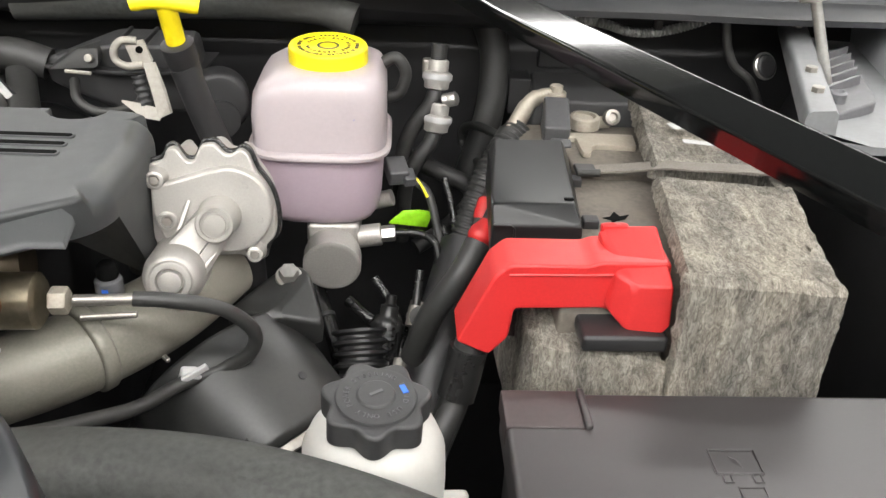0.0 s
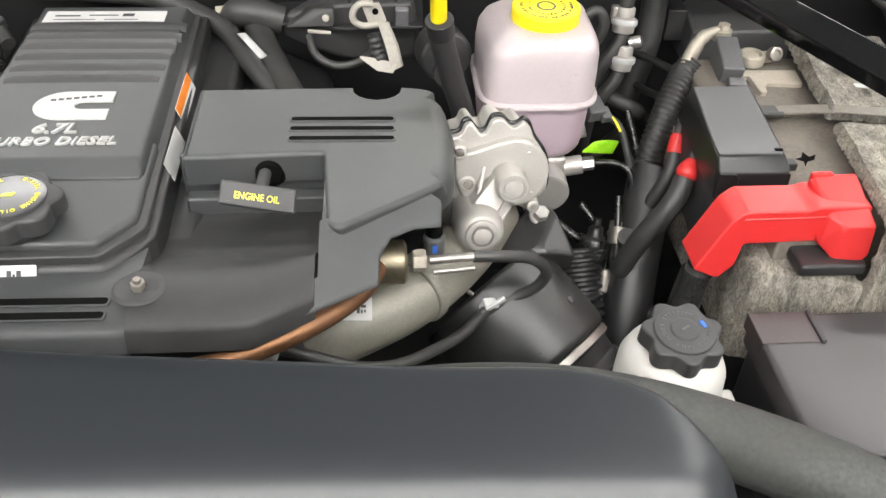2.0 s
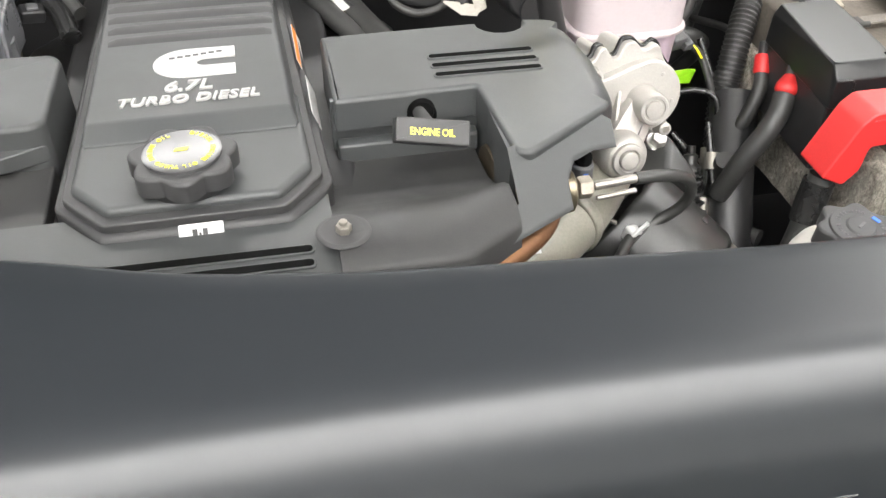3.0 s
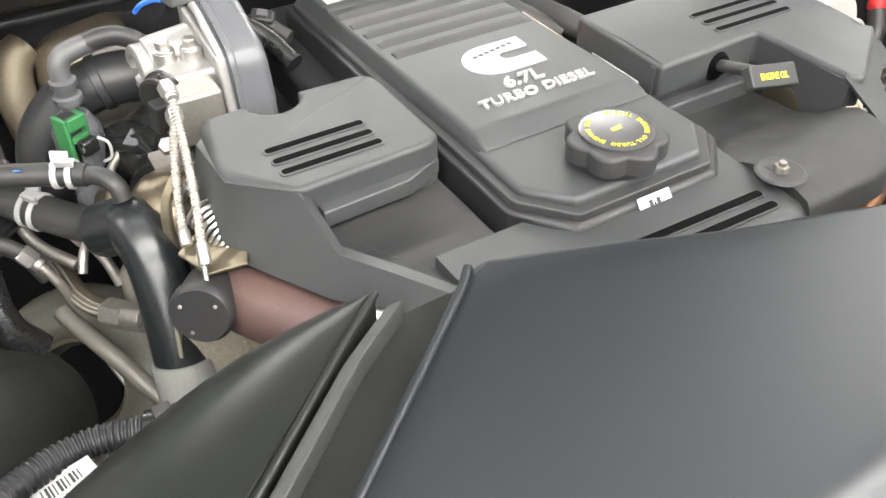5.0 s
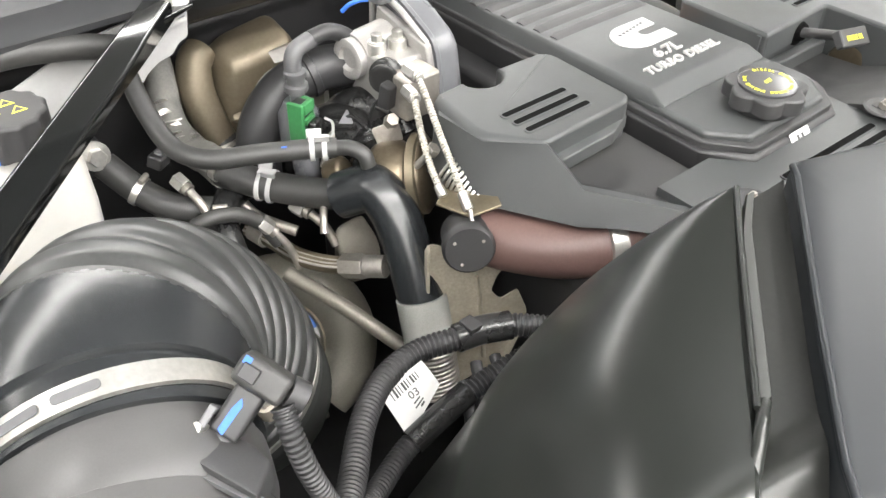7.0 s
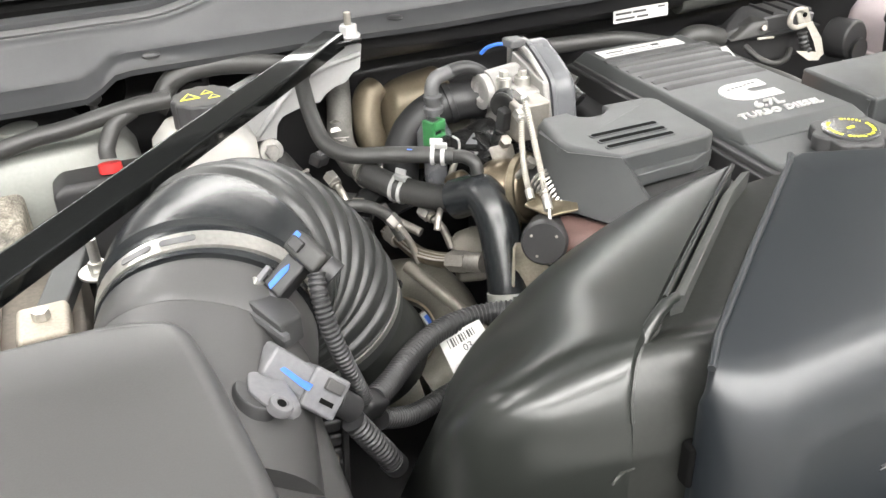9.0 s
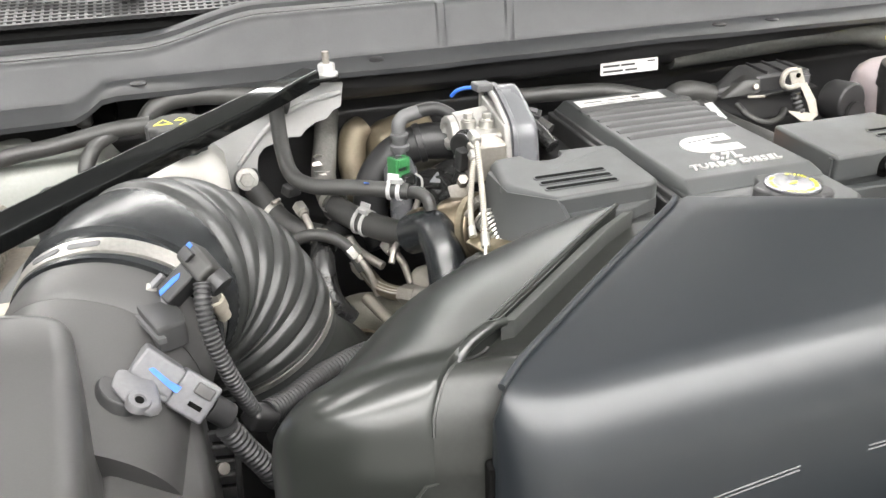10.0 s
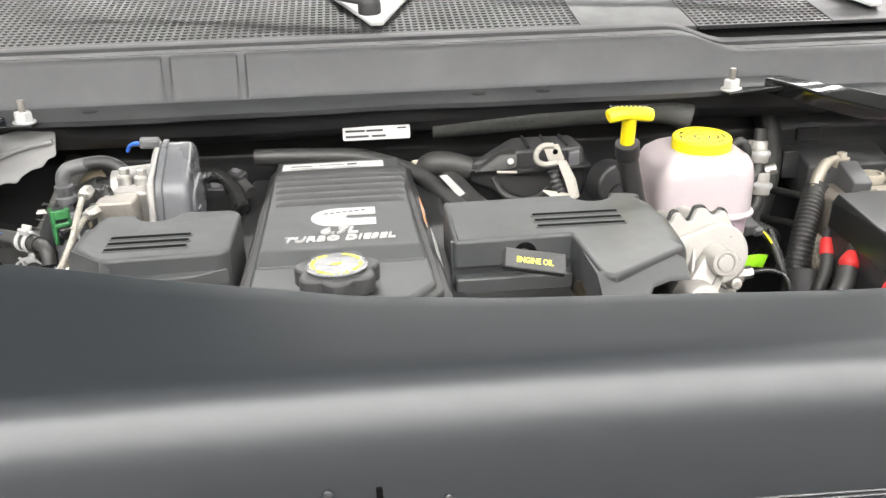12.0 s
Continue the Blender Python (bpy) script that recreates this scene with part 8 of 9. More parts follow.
part("clip_mark", box((0, 0, 0), (0.009, 0.001, 0.005), 0, Matrix.Translation((-0.988, 0.8855, 1.197)) @ pose(0, 0, 0, 0, 0, 25)), M["clearbox"], tp)
part("stem", cyl((-0.99, 0.915, 1.18), (-0.995, 0.90, 1.10), 0.016), M["clearbox"], tp)
part("sleeve", revolve([(0.017, 0), (0.0235, 0.003), (0.0235, 0.040), (0.020, 0.046), (0.015, 0.056)], Matrix.Translation((-0.988, 0.922, 1.160)), 26), M["clearbox"], tp, "smoky plastic sleeve")
part("tie", tube([(-0.976, 0.886, 1.206), (-0.968, 0.884, 1.198), (-0.968, 0.886, 1.182), (-0.976, 0.889, 1.176)], 0.0016, 6), M["sheet"], tp, "pale wire bail")
part("hose", tube([(-0.958, 0.934, 1.277), (-0.935, 0.936, 1.278), (-0.918, 0.935, 1.272), (-0.905, 0.932, 1.262)], 0.0095, 14), M["black"], tp)


def egr_valve():
    ev = thing("exhaust_valve", (-0.87, 0.89, 1.15), "cast alloy exhaust valve with a smoky grey actuator housing", "valve")
    part("flange_block", hull([(x, y, z) for x in (-0.908, -0.856) for y in (0.856, 0.950) for z in (1.20, 1.260)], 0.006), M["valvemetal"], ev)
    part("barrel", cyl((-0.908, 0.920, 1.246), (-0.86, 0.922, 1.250), 0.027, 24), M["valvemetal"], ev)
    part("rear_plate", hull([(-0.862, 0.83, 1.195), (-0.852, 0.83, 1.195), (-0.862, 0.96, 1.19), (-0.852, 0.96, 1.19), (-0.862, 0.85, 1.272), (-0.852, 0.85, 1.272), (-0.862, 0.94, 1.288), (-0.852, 0.94, 1.288)], 0.003), M["valvemetal"], ev)
    hm = Matrix(((0, 0, 1, -0.853), (1, 0, 0, 0), (0, 1, 0, 0), (0, 0, 0, 1)))
    hs = part("actuator_housing", extruded(rounded([(0.838, 1.190), (0.962, 1.185), (0.960, 1.286), (0.938, 1.304), (0.905, 1.294), (0.852, 1.268)], [0.012, 0.012, 0.02, 0.012, 0.02, 0.02], 5), 0.044, hm, 0.010, 4), M["clearbox"], ev, "smoky translucent grey plastic housing")
    part("housing_rim", extruded(rounded([(0.834, 1.187), (0.966, 1.182), (0.964, 1.289), (0.939, 1.308), (0.904, 1.298), (0.848, 1.272)], [0.012, 0.012, 0.02, 0.012, 0.02, 0.02], 5), 0.007, hm @ pose(0, 0, 0.004), 0.002, 2), M["clearbox"], hs)
    part("cover_step", extruded(rounded([(0.855, 1.200), (0.942, 1.200), (0.942, 1.260), (0.868, 1.250)], 0.014, 5), 0.005, hm @ pose(0, 0, 0.043), 0.003, 3), M["clearbox"], hs)
    part("plug", box((0, 0, 0), (0.026, 0.022, 0.012), 0.003, Matrix.Translation((-0.866, 0.925, 1.305)) @ pose(0, 0, 0, 0, 5, 10)), M["headgrey"], hs)
    part("base_foot", cyl((-0.83, 0.885, 1.195), (-0.83, 0.885, 1.225), 0.028, 24), M["clearbox"], ev)
    for x, y in ((-0.897, 0.893), (-0.873, 0.886)):
        part("bolt", joined(cyl((x, y, 1.255), (x, y, 1.271), 0.0105, 20), cyl((x, y, 1.271), (x, y, 1.273), 0.0095, 18), hexnut((x, y, 1.273), (x, y, 1.281), 0.0068)), M["bright"], ev)
    part("port_disc", revolve([(0.014, 0), (0.0195, 0.002), (0.0195, 0.006), (0.015, 0.008), (0.0135, 0.013), (0.0165, 0.014), (0.0165, 0.018), (0.012, 0.020), (0.004, 0.016)], basis((-0.910, 0.856, 1.252), (-0.75, -0.62, 0.1)), 26), M["shiny"], ev, "black grooved rubber plug")
    part("rim", sweep([Vector(p) for p in ((-0.856, 0.838, 1.195), (-0.856, 0.856, 1.273), (-0.856, 0.90, 1.293), (-0.856, 0.935, 1.302), (-0.856, 0.956, 1.286), (-0.856, 0.960, 1.195))], [0.004] * 6, 8), M["valvemetal"], ev, "raised casting rim")
    part("round_port", revolve([(0.020, 0), (0.024, 0.002), (0.024, 0.012), (0.020, 0.014), (0.014, 0.013), (0.012, 0.008)], basis((-0.908, 0.920, 1.246), (-1, -0.1, 0.0)), 26), M["valvemetal"], ev)
    part("sensor_plug", box((0, 0, 0), (0.020, 0.016, 0.030), 0.003, Matrix.Translation((-0.922, 0.838, 1.238)) @ pose(0, 0, 0, 10, 0, 15)), M["black"], ev, "black sensor plug")
    part("blue_wire", tube([(-0.880, 0.93, 1.303), (-0.888, 0.936, 1.302), (-0.897, 0.943, 1.297), (-0.903, 0.95, 1.288)], 0.0026, 8), M["blueink"], ev, "blue wire at the plug")
    part("front_block", hull([(x, y, z) for x in (-0.918, -0.87) for y in (0.812, 0.85) for z in (1.212, 1.262)], 0.004), M["steel"], ev)


egr_valve()

for pts in ([(-0.920, 0.803, 1.281), (-0.921, 0.790, 1.281), (-0.924, 0.772, 1.268), (-0.929, 0.746, 1.243), (-0.937, 0.714, 1.220), (-0.945, 0.688, 1.203), (-0.949, 0.672, 1.192)],
            [(-0.918, 0.808, 1.253), (-0.921, 0.795, 1.254), (-0.928, 0.782, 1.247), (-0.936, 0.764, 1.232), (-0.945, 0.740, 1.212), (-0.951, 0.718, 1.198), (-0.953, 0.707, 1.190)]):
    hp = thing("heat_wrapped_line", pts[0], "cream heat-wrapped metal line with ribbed sleeve", "line", "wrapped lines")
    part("line", ribbed(pts, 0.0040, 0.0032, 0.0008, 12), M["cream"], hp)
    a, b = Vector(pts[0]), Vector(pts[1])
    part("fitting", joined(hexnut(a + (a - b) * 0.5, b, 0.0078), cyl(b, b + (b - a) * 0.28, 0.0064, 16), cyl(b + (b - a) * 0.28, b + (b - a) * 0.5, 0.0052, 14)), M["bright"], hp)
    part("end_ferrule", cyl(pts[-2], pts[-1], 0.0052, 14), M["bright"], hp)
act = thing("turbo_actuator", (-0.955, 0.67, 1.15), "black drum actuator on a brass bracket", "actuator")
ad0 = Vector((-0.55, -0.80, 0.22)).normalized()
part("drum", revolve([(0.022, 0), (0.025, 0.003), (0.025, 0.030), (0.027, 0.033), (0.027, 0.041), (0.024, 0.045), (0.003, 0.045)], basis(Vector((-0.943, 0.684, 1.155)) , ad0), 36), M["black"], act)
for ang in (35, 150, 245):
    p = basis(Vector((-0.943, 0.684, 1.155)) + ad0 * 0.0462, ad0) @ Vector((0.017 * math.cos(radians(ang)), 0.017 * math.sin(radians(ang)), -0.001))
    part("rivet", cyl(p, p + ad0 * 0.0012, 0.0018, 8), M["steel"], act)
part("bracket", hull([(-0.962, 0.708, 1.182), (-0.950, 0.668, 1.184), (-0.920, 0.655, 1.192), (-0.912, 0.672, 1.194), (-0.935, 0.725, 1.188), (-0.962, 0.708, 1.185), (-0.950, 0.668, 1.187), (-0.920, 0.655, 1.195), (-0.912, 0.672, 1.197), (-0.935, 0.725, 1.191)], 0.001), M["brass"], act, "yellow-passivated bracket plate")
part("push_rod", tube([(-0.951, 0.668, 1.196), (-0.958, 0.648, 1.165), (-0.962, 0.642, 1.14)], 0.0022, 8), M["bright"], act)
sp = []
for k in range(100):
    a = k / 99
    c = Vector((-0.931, 0.730, 1.203)).lerp(Vector((-0.917, 0.688, 1.181)), a)
    mm = basis(c, Vector((0.010, -0.040, -0.019)))
    sp.append(mm @ Vector((0.014 * math.cos(a * 56.5), 0.014 * math.sin(a * 56.5), 0)))
part("spring", sweep(sp, [0.0019] * 100, 6), M["bright"], act, "coiled steel spring")

rp = thing("exhaust_crossover_pipe", (-0.87, 0.6, 1.12), "red-brown iron exhaust pipe under the engine cover", "pipe")
part("pipe", tube([(-0.928, 0.682, 1.146), (-0.908, 0.643, 1.147), (-0.878, 0.605, 1.148), (-0.845, 0.580, 1.152), (-0.80, 0.558, 1.155), (-0.74, 0.545, 1.16)], 0.031, 28), M["redbrown"], rp)
part("collar", revolve([(0.031, 0), (0.034, 0.002), (0.034, 0.018), (0.031, 0.02)], along((-0.846, 0.581, 1.152), (-0.82, 0.567, 1.153)), 30), M["bright"], rp, "bright clamp collar")

tb2 = thing("turbo_housing", (-1.05, 0.85, 0.95), "cast metal turbocharger housing among the hoses", "turbocharger")
sd = Vector((0.135, 0.19, -0.20)).normalized()
sm = basis((-1.062, 0.888, 0.902), sd)
ring = [sm @ Vector((0.082 * math.cos(radians(a)), 0.082 * math.sin(radians(a)), 0)) for a in range(-120, 236, 8)]
part("compressor_scroll", sweep(ring, [0.030 + 0.008 * k / len(ring) for k in range(len(ring))], 24), M["elbowgrey"], tb2)
part("inlet_ring", revolve([(0.060, 0.0), (0.064, -0.012), (0.060, -0.022), (0.052, -0.024), (0.050, 0.0)], sm, 44, False), M["tan"], tb2)
stm = basis((-1.019, 0.869, 0.925), (-0.30, -0.66, 0.68), (0, 1, 0))
st = part("sticker", extruded(rounded([(-0.012, -0.024), (0.012, -0.024), (0.012, 0.024), (-0.012, 0.024)], 0.002, 2), 0.0008, stm, 0.0002, 1), M["paper"], tb2, "white sticker with a blue field")
part("blue_field", extruded(rounded([(-0.009, 0.0), (0.009, 0.0), (0.009, 0.018), (-0.009, 0.018)], 0.001, 2), 0.0005, stm @ pose(0, 0, 0.0008), 0.0001, 1), M["blueink"], st)
bars("print_bars", [(-0.008, -0.018, 0.014, 0.003), (-0.008, -0.010, 0.010, 0.003)], stm @ pose(0, 0, 0.0010), M["darkink"], st)
part("sticker_seat", hull([stm @ Vector((x, y, z)) for x in (-0.015, 0.015) for y in (-0.027, 0.027) for z in (-0.030, -0.0005)], 0.004), M["elbowgrey"], tb2)
part("centre_casting", hull([(-1.005, 0.815, 1.02), (-0.96, 0.80, 1.02), (-1.0, 0.85, 1.085), (-0.955, 0.85, 1.09), (-0.95, 0.82, 1.06), (-0.99, 0.87, 1.02)], 0.008, 3), M["greypipe"], tb2)
part("outlet_housing", revolve([(0.028, 0), (0.035, 0.004), (0.038, 0.012), (0.038, 0.034), (0.034, 0.038), (0.034, 0.044), (0.041, 0.047), (0.043, 0.052), (0.043, 0.060), (0.039, 0.064), (0.030, 0.068), (0.018, 0.069)], along((-0.954, 0.824, 1.152), (-0.905, 0.762, 1.170)), 40), M["bronze"], tb2, "bronze-brown turbine housing")
part("v_clamp", revolve([(0.0425, 0), (0.0455, 0.002), (0.0455, 0.011), (0.0425, 0.013)], along((-0.925, 0.7875, 1.1625), (-0.905, 0.762, 1.170)), 40), M["brass"], tb2, "brass-toned V-band clamp")
part("clamp_bolt", joined(cyl((-0.946, 0.768, 1.186), (-0.930, 0.752, 1.214), 0.0042, 12), hexnut((-0.932, 0.754, 1.210), (-0.929, 0.750, 1.218), 0.0078)), M["steel"], tb2)
part("outlet_elbow", tube([(-0.968, 0.945, 1.105), (-0.960, 0.938, 1.138), (-0.946, 0.922, 1.160), (-0.930, 0.898, 1.164), (-0.924, 0.872, 1.156), (-0.936, 0.838, 1.156)], [0.033, 0.033], 30), M["shiny"], tb2, "glossy black moulded elbow")
part("elbow_collar", revolve([(0.0295, 0), (0.0335, 0.002), (0.0335, 0.010), (0.0295, 0.012)], along((-0.927, 0.858, 1.157), (-0.935, 0.838, 1.156)), 30), M["shiny"], tb2)
part("elbow_rib", sweep([Vector(p) for p in ((-0.972, 0.928, 1.168), (-0.958, 0.908, 1.190), (-0.940, 0.884, 1.196), (-0.934, 0.862, 1.186))], [0.003] * 4, 8), M["shiny"], tb2)
part("pipe_bend", tube([(-0.935, 0.935, 1.135), (-0.925, 0.928, 1.168), (-0.908, 0.908, 1.184), (-0.896, 0.884, 1.180), (-0.894, 0.862, 1.158)], 0.026, 26), M["shiny"], tb2, "dark glossy pipe bend")
part("side_boss", revolve([(0.014, 0), (0.017, 0.003), (0.017, 0.022), (0.012, 0.026)], along((-0.985, 0.872, 1.140), (-0.968, 0.846, 1.158)), 24), M["bronze"], tb2, "bronze boss beside the clip")
for bx, by, bz in ((-0.945, 0.889, 1.192), (-0.938, 0.855, 1.181)):
    mt3 = basis((bx, by, bz), (-0.62, -0.62, 0.48))
    part("mould_mark", extruded(rounded([(-0.010, -0.008), (0.010, -0.008), (0.0, 0.011)], 0.002, 2), 0.003, mt3, 0.0005, 2), M["greyplug"], tb2, "pale triangular mould mark")
for p, q, r in (((-0.962, 0.900, 1.182), (-0.946, 0.870, 1.190), 0.004), ((-0.925, 0.86, 1.214), (-0.905, 0.83, 1.206), 0.0035), ((-0.968, 0.832, 1.150), (-0.950, 0.812, 1.168), 0.004)):
    part("casting_rib", cyl(p, q, r, 10), M["shiny"], tb2)
part("black_lug", hull([(-0.935, 0.87, 1.185), (-0.905, 0.85, 1.18), (-0.925, 0.862, 1.222), (-0.900, 0.852, 1.224), (-0.91, 0.88, 1.21), (-0.93, 0.85, 1.17)], 0.006, 3), M["shiny"], tb2, "glossy black moulded lug")
part("link_plate", hull([(-0.945, 0.845, 1.20), (-0.915, 0.83, 1.21), (-0.94, 0.835, 1.175), (-0.91, 0.825, 1.18), (-0.93, 0.85, 1.19)], 0.003), M["steel"], tb2)
part("flange_bolt", hexnut((-0.925, 0.835, 1.205), (-0.927, 0.825, 1.215), 0.008), M["steel"], tb2)
bh = hose("intake_bypass_hose", [(-0.895, 0.945, 1.222), (-0.945, 0.955, 1.224), (-0.99, 0.962, 1.205), (-1.02, 0.962, 1.165), (-1.03, 0.955, 1.10)], 0.026, "black", "thick black hose curving behind the sensor")
part("clamp", revolve([(0.0265, 0), (0.0285, 0.001), (0.0285, 0.009), (0.0265, 0.010)], along((-0.945, 0.955, 1.224), (-0.965, 0.958, 1.219)), 26, False), M["black"], bh)
mb = thing("metal_bracket", (-0.92, 0.68, 1.0), "plain grey steel heat shield bracket below the actuator", "bracket")
shield = [(-0.086, 0.078), (-0.072, 0.074), (-0.055, 0.051), (-0.033, 0.036), (-0.013, 0.052), (0.005, 0.067), (0.020, 0.064), (0.019, 0.051), (0.002, 0.039), (-0.010, 0.027), (-0.017, 0.007), (-0.006, -0.006), (0.014, 0.005), (0.026, -0.026), (0.024, -0.049), (0.007, -0.090), (-0.075, -0.13), (-0.090, 0.0)]
pm = basis((-0.90, 0.66, 1.06), (-0.45, -0.88, 0.12))
part("plate", extruded(rounded(shield, 0.005, 3), 0.002, pm, 0.0006, 2), M["goldsteel"], mb)
part("rib", sweep([pm @ Vector((x, y, 0.002)) for x, y in ((-0.034, 0.030), (-0.030, 0.0), (-0.026, -0.045), (-0.024, -0.085))], [0.0028] * 4, 8), M["goldsteel"], mb)
part("flange", hull([pm @ Vector((x, y, z)) for x, y in ((-0.090, 0.070), (-0.086, 0.078), (-0.094, -0.08), (-0.090, -0.08)) for z in (0.0, 0.012)], 0.001), M["goldsteel"], mb)
part("tab", hull([(-0.90, 0.648, 1.105), (-0.878, 0.632, 1.128), (-0.893, 0.640, 1.132), (-0.905, 0.650, 1.12), (-0.90, 0.653, 1.105), (-0.878, 0.637, 1.128)], 0.001), M["steel"], mb)
part("fastener", hexnut((-0.895, 0.643, 1.119), (-0.898, 0.636, 1.122), 0.007), M["steel"], mb)
bl = thing("braided_oil_line", (-1.05, 0.9, 1.05), "striped braided oil line with a steel coupling", "line")
lp = smooth_path([(-1.055, 0.955, 1.045), (-1.045, 0.92, 1.045), (-1.04, 0.87, 1.05), (-1.03, 0.82, 1.065), (-1.015, 0.785, 1.078)], 8)
part("line", sweep(lp, [0.0105] * len(lp), 14), M["tan"], bl)
for off in (-0.0055, 0.0, 0.0055):
    part("stripe", sweep([p + Vector((-0.55 * 0.0103 + 0.7 * off, -0.35 * 0.0103, 0.0103 * 0.72 + off * 0.5)) for p in lp], [0.0016] * len(lp), 6), M["cream"], bl, "pale braided stripe")
part("cuff", cyl((-1.052, 0.95, 1.044), (-1.048, 0.925, 1.045), 0.013, 16), M["cream"], bl)
part("coupling", hexnut((-1.022, 0.798, 1.073), (-1.008, 0.772, 1.082), 0.0145), M["steel"], bl)
part("coupling_ring", cyl((-1.008, 0.772, 1.082), (-0.995, 0.752, 1.088), 0.013, 18), M["steel"], bl)
hose("drain_pipe", [(-1.06, 0.86, 1.04), (-1.03, 0.79, 1.02), (-1.0, 0.73, 0.99), (-0.97, 0.68, 0.96)], 0.009, "greypipe", "slim grey drain pipe")
tn = thing("rear_turbine_cover", (-0.99, 1.03, 1.15), "bronze-toned cast cover behind the valve", "casting")
part("cover", hull([(-1.000, 1.085, 1.06), (-0.880, 1.075, 1.06), (-0.992, 1.092, 1.188), (-0.888, 1.080, 1.204), (-0.880, 1.165, 1.212), (-0.985, 1.165, 1.198), (-0.87, 1.165, 1.06), (-1.005, 1.165, 1.06)], 0.020, 4), M["tan"], tn)
part("cover_lip", hull([(-0.998, 1.078, 1.128), (-0.882, 1.068, 1.136), (-0.998, 1.070, 1.120), (-0.882, 1.060, 1.128), (-0.996, 1.078, 1.112), (-0.884, 1.068, 1.118)], 0.003), M["tan"], tn)
part("pipe", tube([(-1.012, 1.098, 1.086), (-1.018, 1.108, 1.118), (-1.020, 1.120, 1.150), (-1.012, 1.135, 1.180), (-0.995, 1.145, 1.188)], [0.024, 0.022], 26), M["tan"], tn)
part("pipe_mouth", revolve([(0.020, 0), (0.0275, 0.001), (0.0285, 0.006), (0.024, 0.010)], basis((-1.010, 1.096, 1.082), (0.1, -0.45, -1)), 30), M["steel"], tn)
part("outlet_hose", tube([(-1.011, 1.097, 1.086), (-1.004, 1.072, 1.055), (-0.995, 1.045, 1.02)], 0.0225, 20), M["black"], tn)
fm = Matrix(((1, 0, 0, 0), (0, 0, -1, 1.052), (0, 1, 0, 0), (0, 0, 0, 1)))
part("silver_rim", extruded(rounded([(-0.978, 1.10), (-0.87, 1.10), (-0.87, 1.196), (-0.955, 1.186), (-0.976, 1.168)], [0.006, 0.006, 0.01, 0.018, 0.012], 5), 0.010, fm, 0.003, 3), M["alu"], tn, "silver cast flange")
part("rim_recess", extruded(rounded([(-0.966, 1.10), (-0.88, 1.10), (-0.88, 1.182), (-0.950, 1.174), (-0.964, 1.158)], [0.004, 0.004, 0.008, 0.014, 0.01], 5), 0.003, fm @ pose(0, 0, 0.0095), 0.001, 2), M["elbowgrey"], tn)
part("flange_ear", joined(cyl((-0.984, 1.050, 1.128), (-0.984, 1.038, 1.128), 0.012, 20), hexnut((-0.984, 1.038, 1.128), (-0.984, 1.030, 1.128), 0.008)), M["steel"], tn)
part("silver_rail", sweep([Vector((-0.958, 0.992, 1.206)), Vector((-0.92, 0.992, 1.208)), Vector((-0.882, 0.990, 1.208))], [0.0095] * 3, 16), M["alu"], tn, "silver clamped pipe")
part("rail_end", cyl((-0.982, 0.993, 1.204), (-0.952, 0.992, 1.2065), 0.0108, 18), M["black"], tn)
part("rail_band", box((0, 0, 0), (0.022, 0.016, 0.016), 0.002, Matrix.Translation((-0.915, 0.990, 1.208)) @ pose(0, 0, 0, 0, 4, 0)), M["bright"], tn)
part("foil_patch", hull([(-0.945, 1.045, 1.196), (-0.885, 1.038, 1.200), (-0.945, 1.06, 1.206), (-0.885, 1.055, 1.210), (-0.915, 1.07, 1.204)], 0.001), M["foil"], tn)


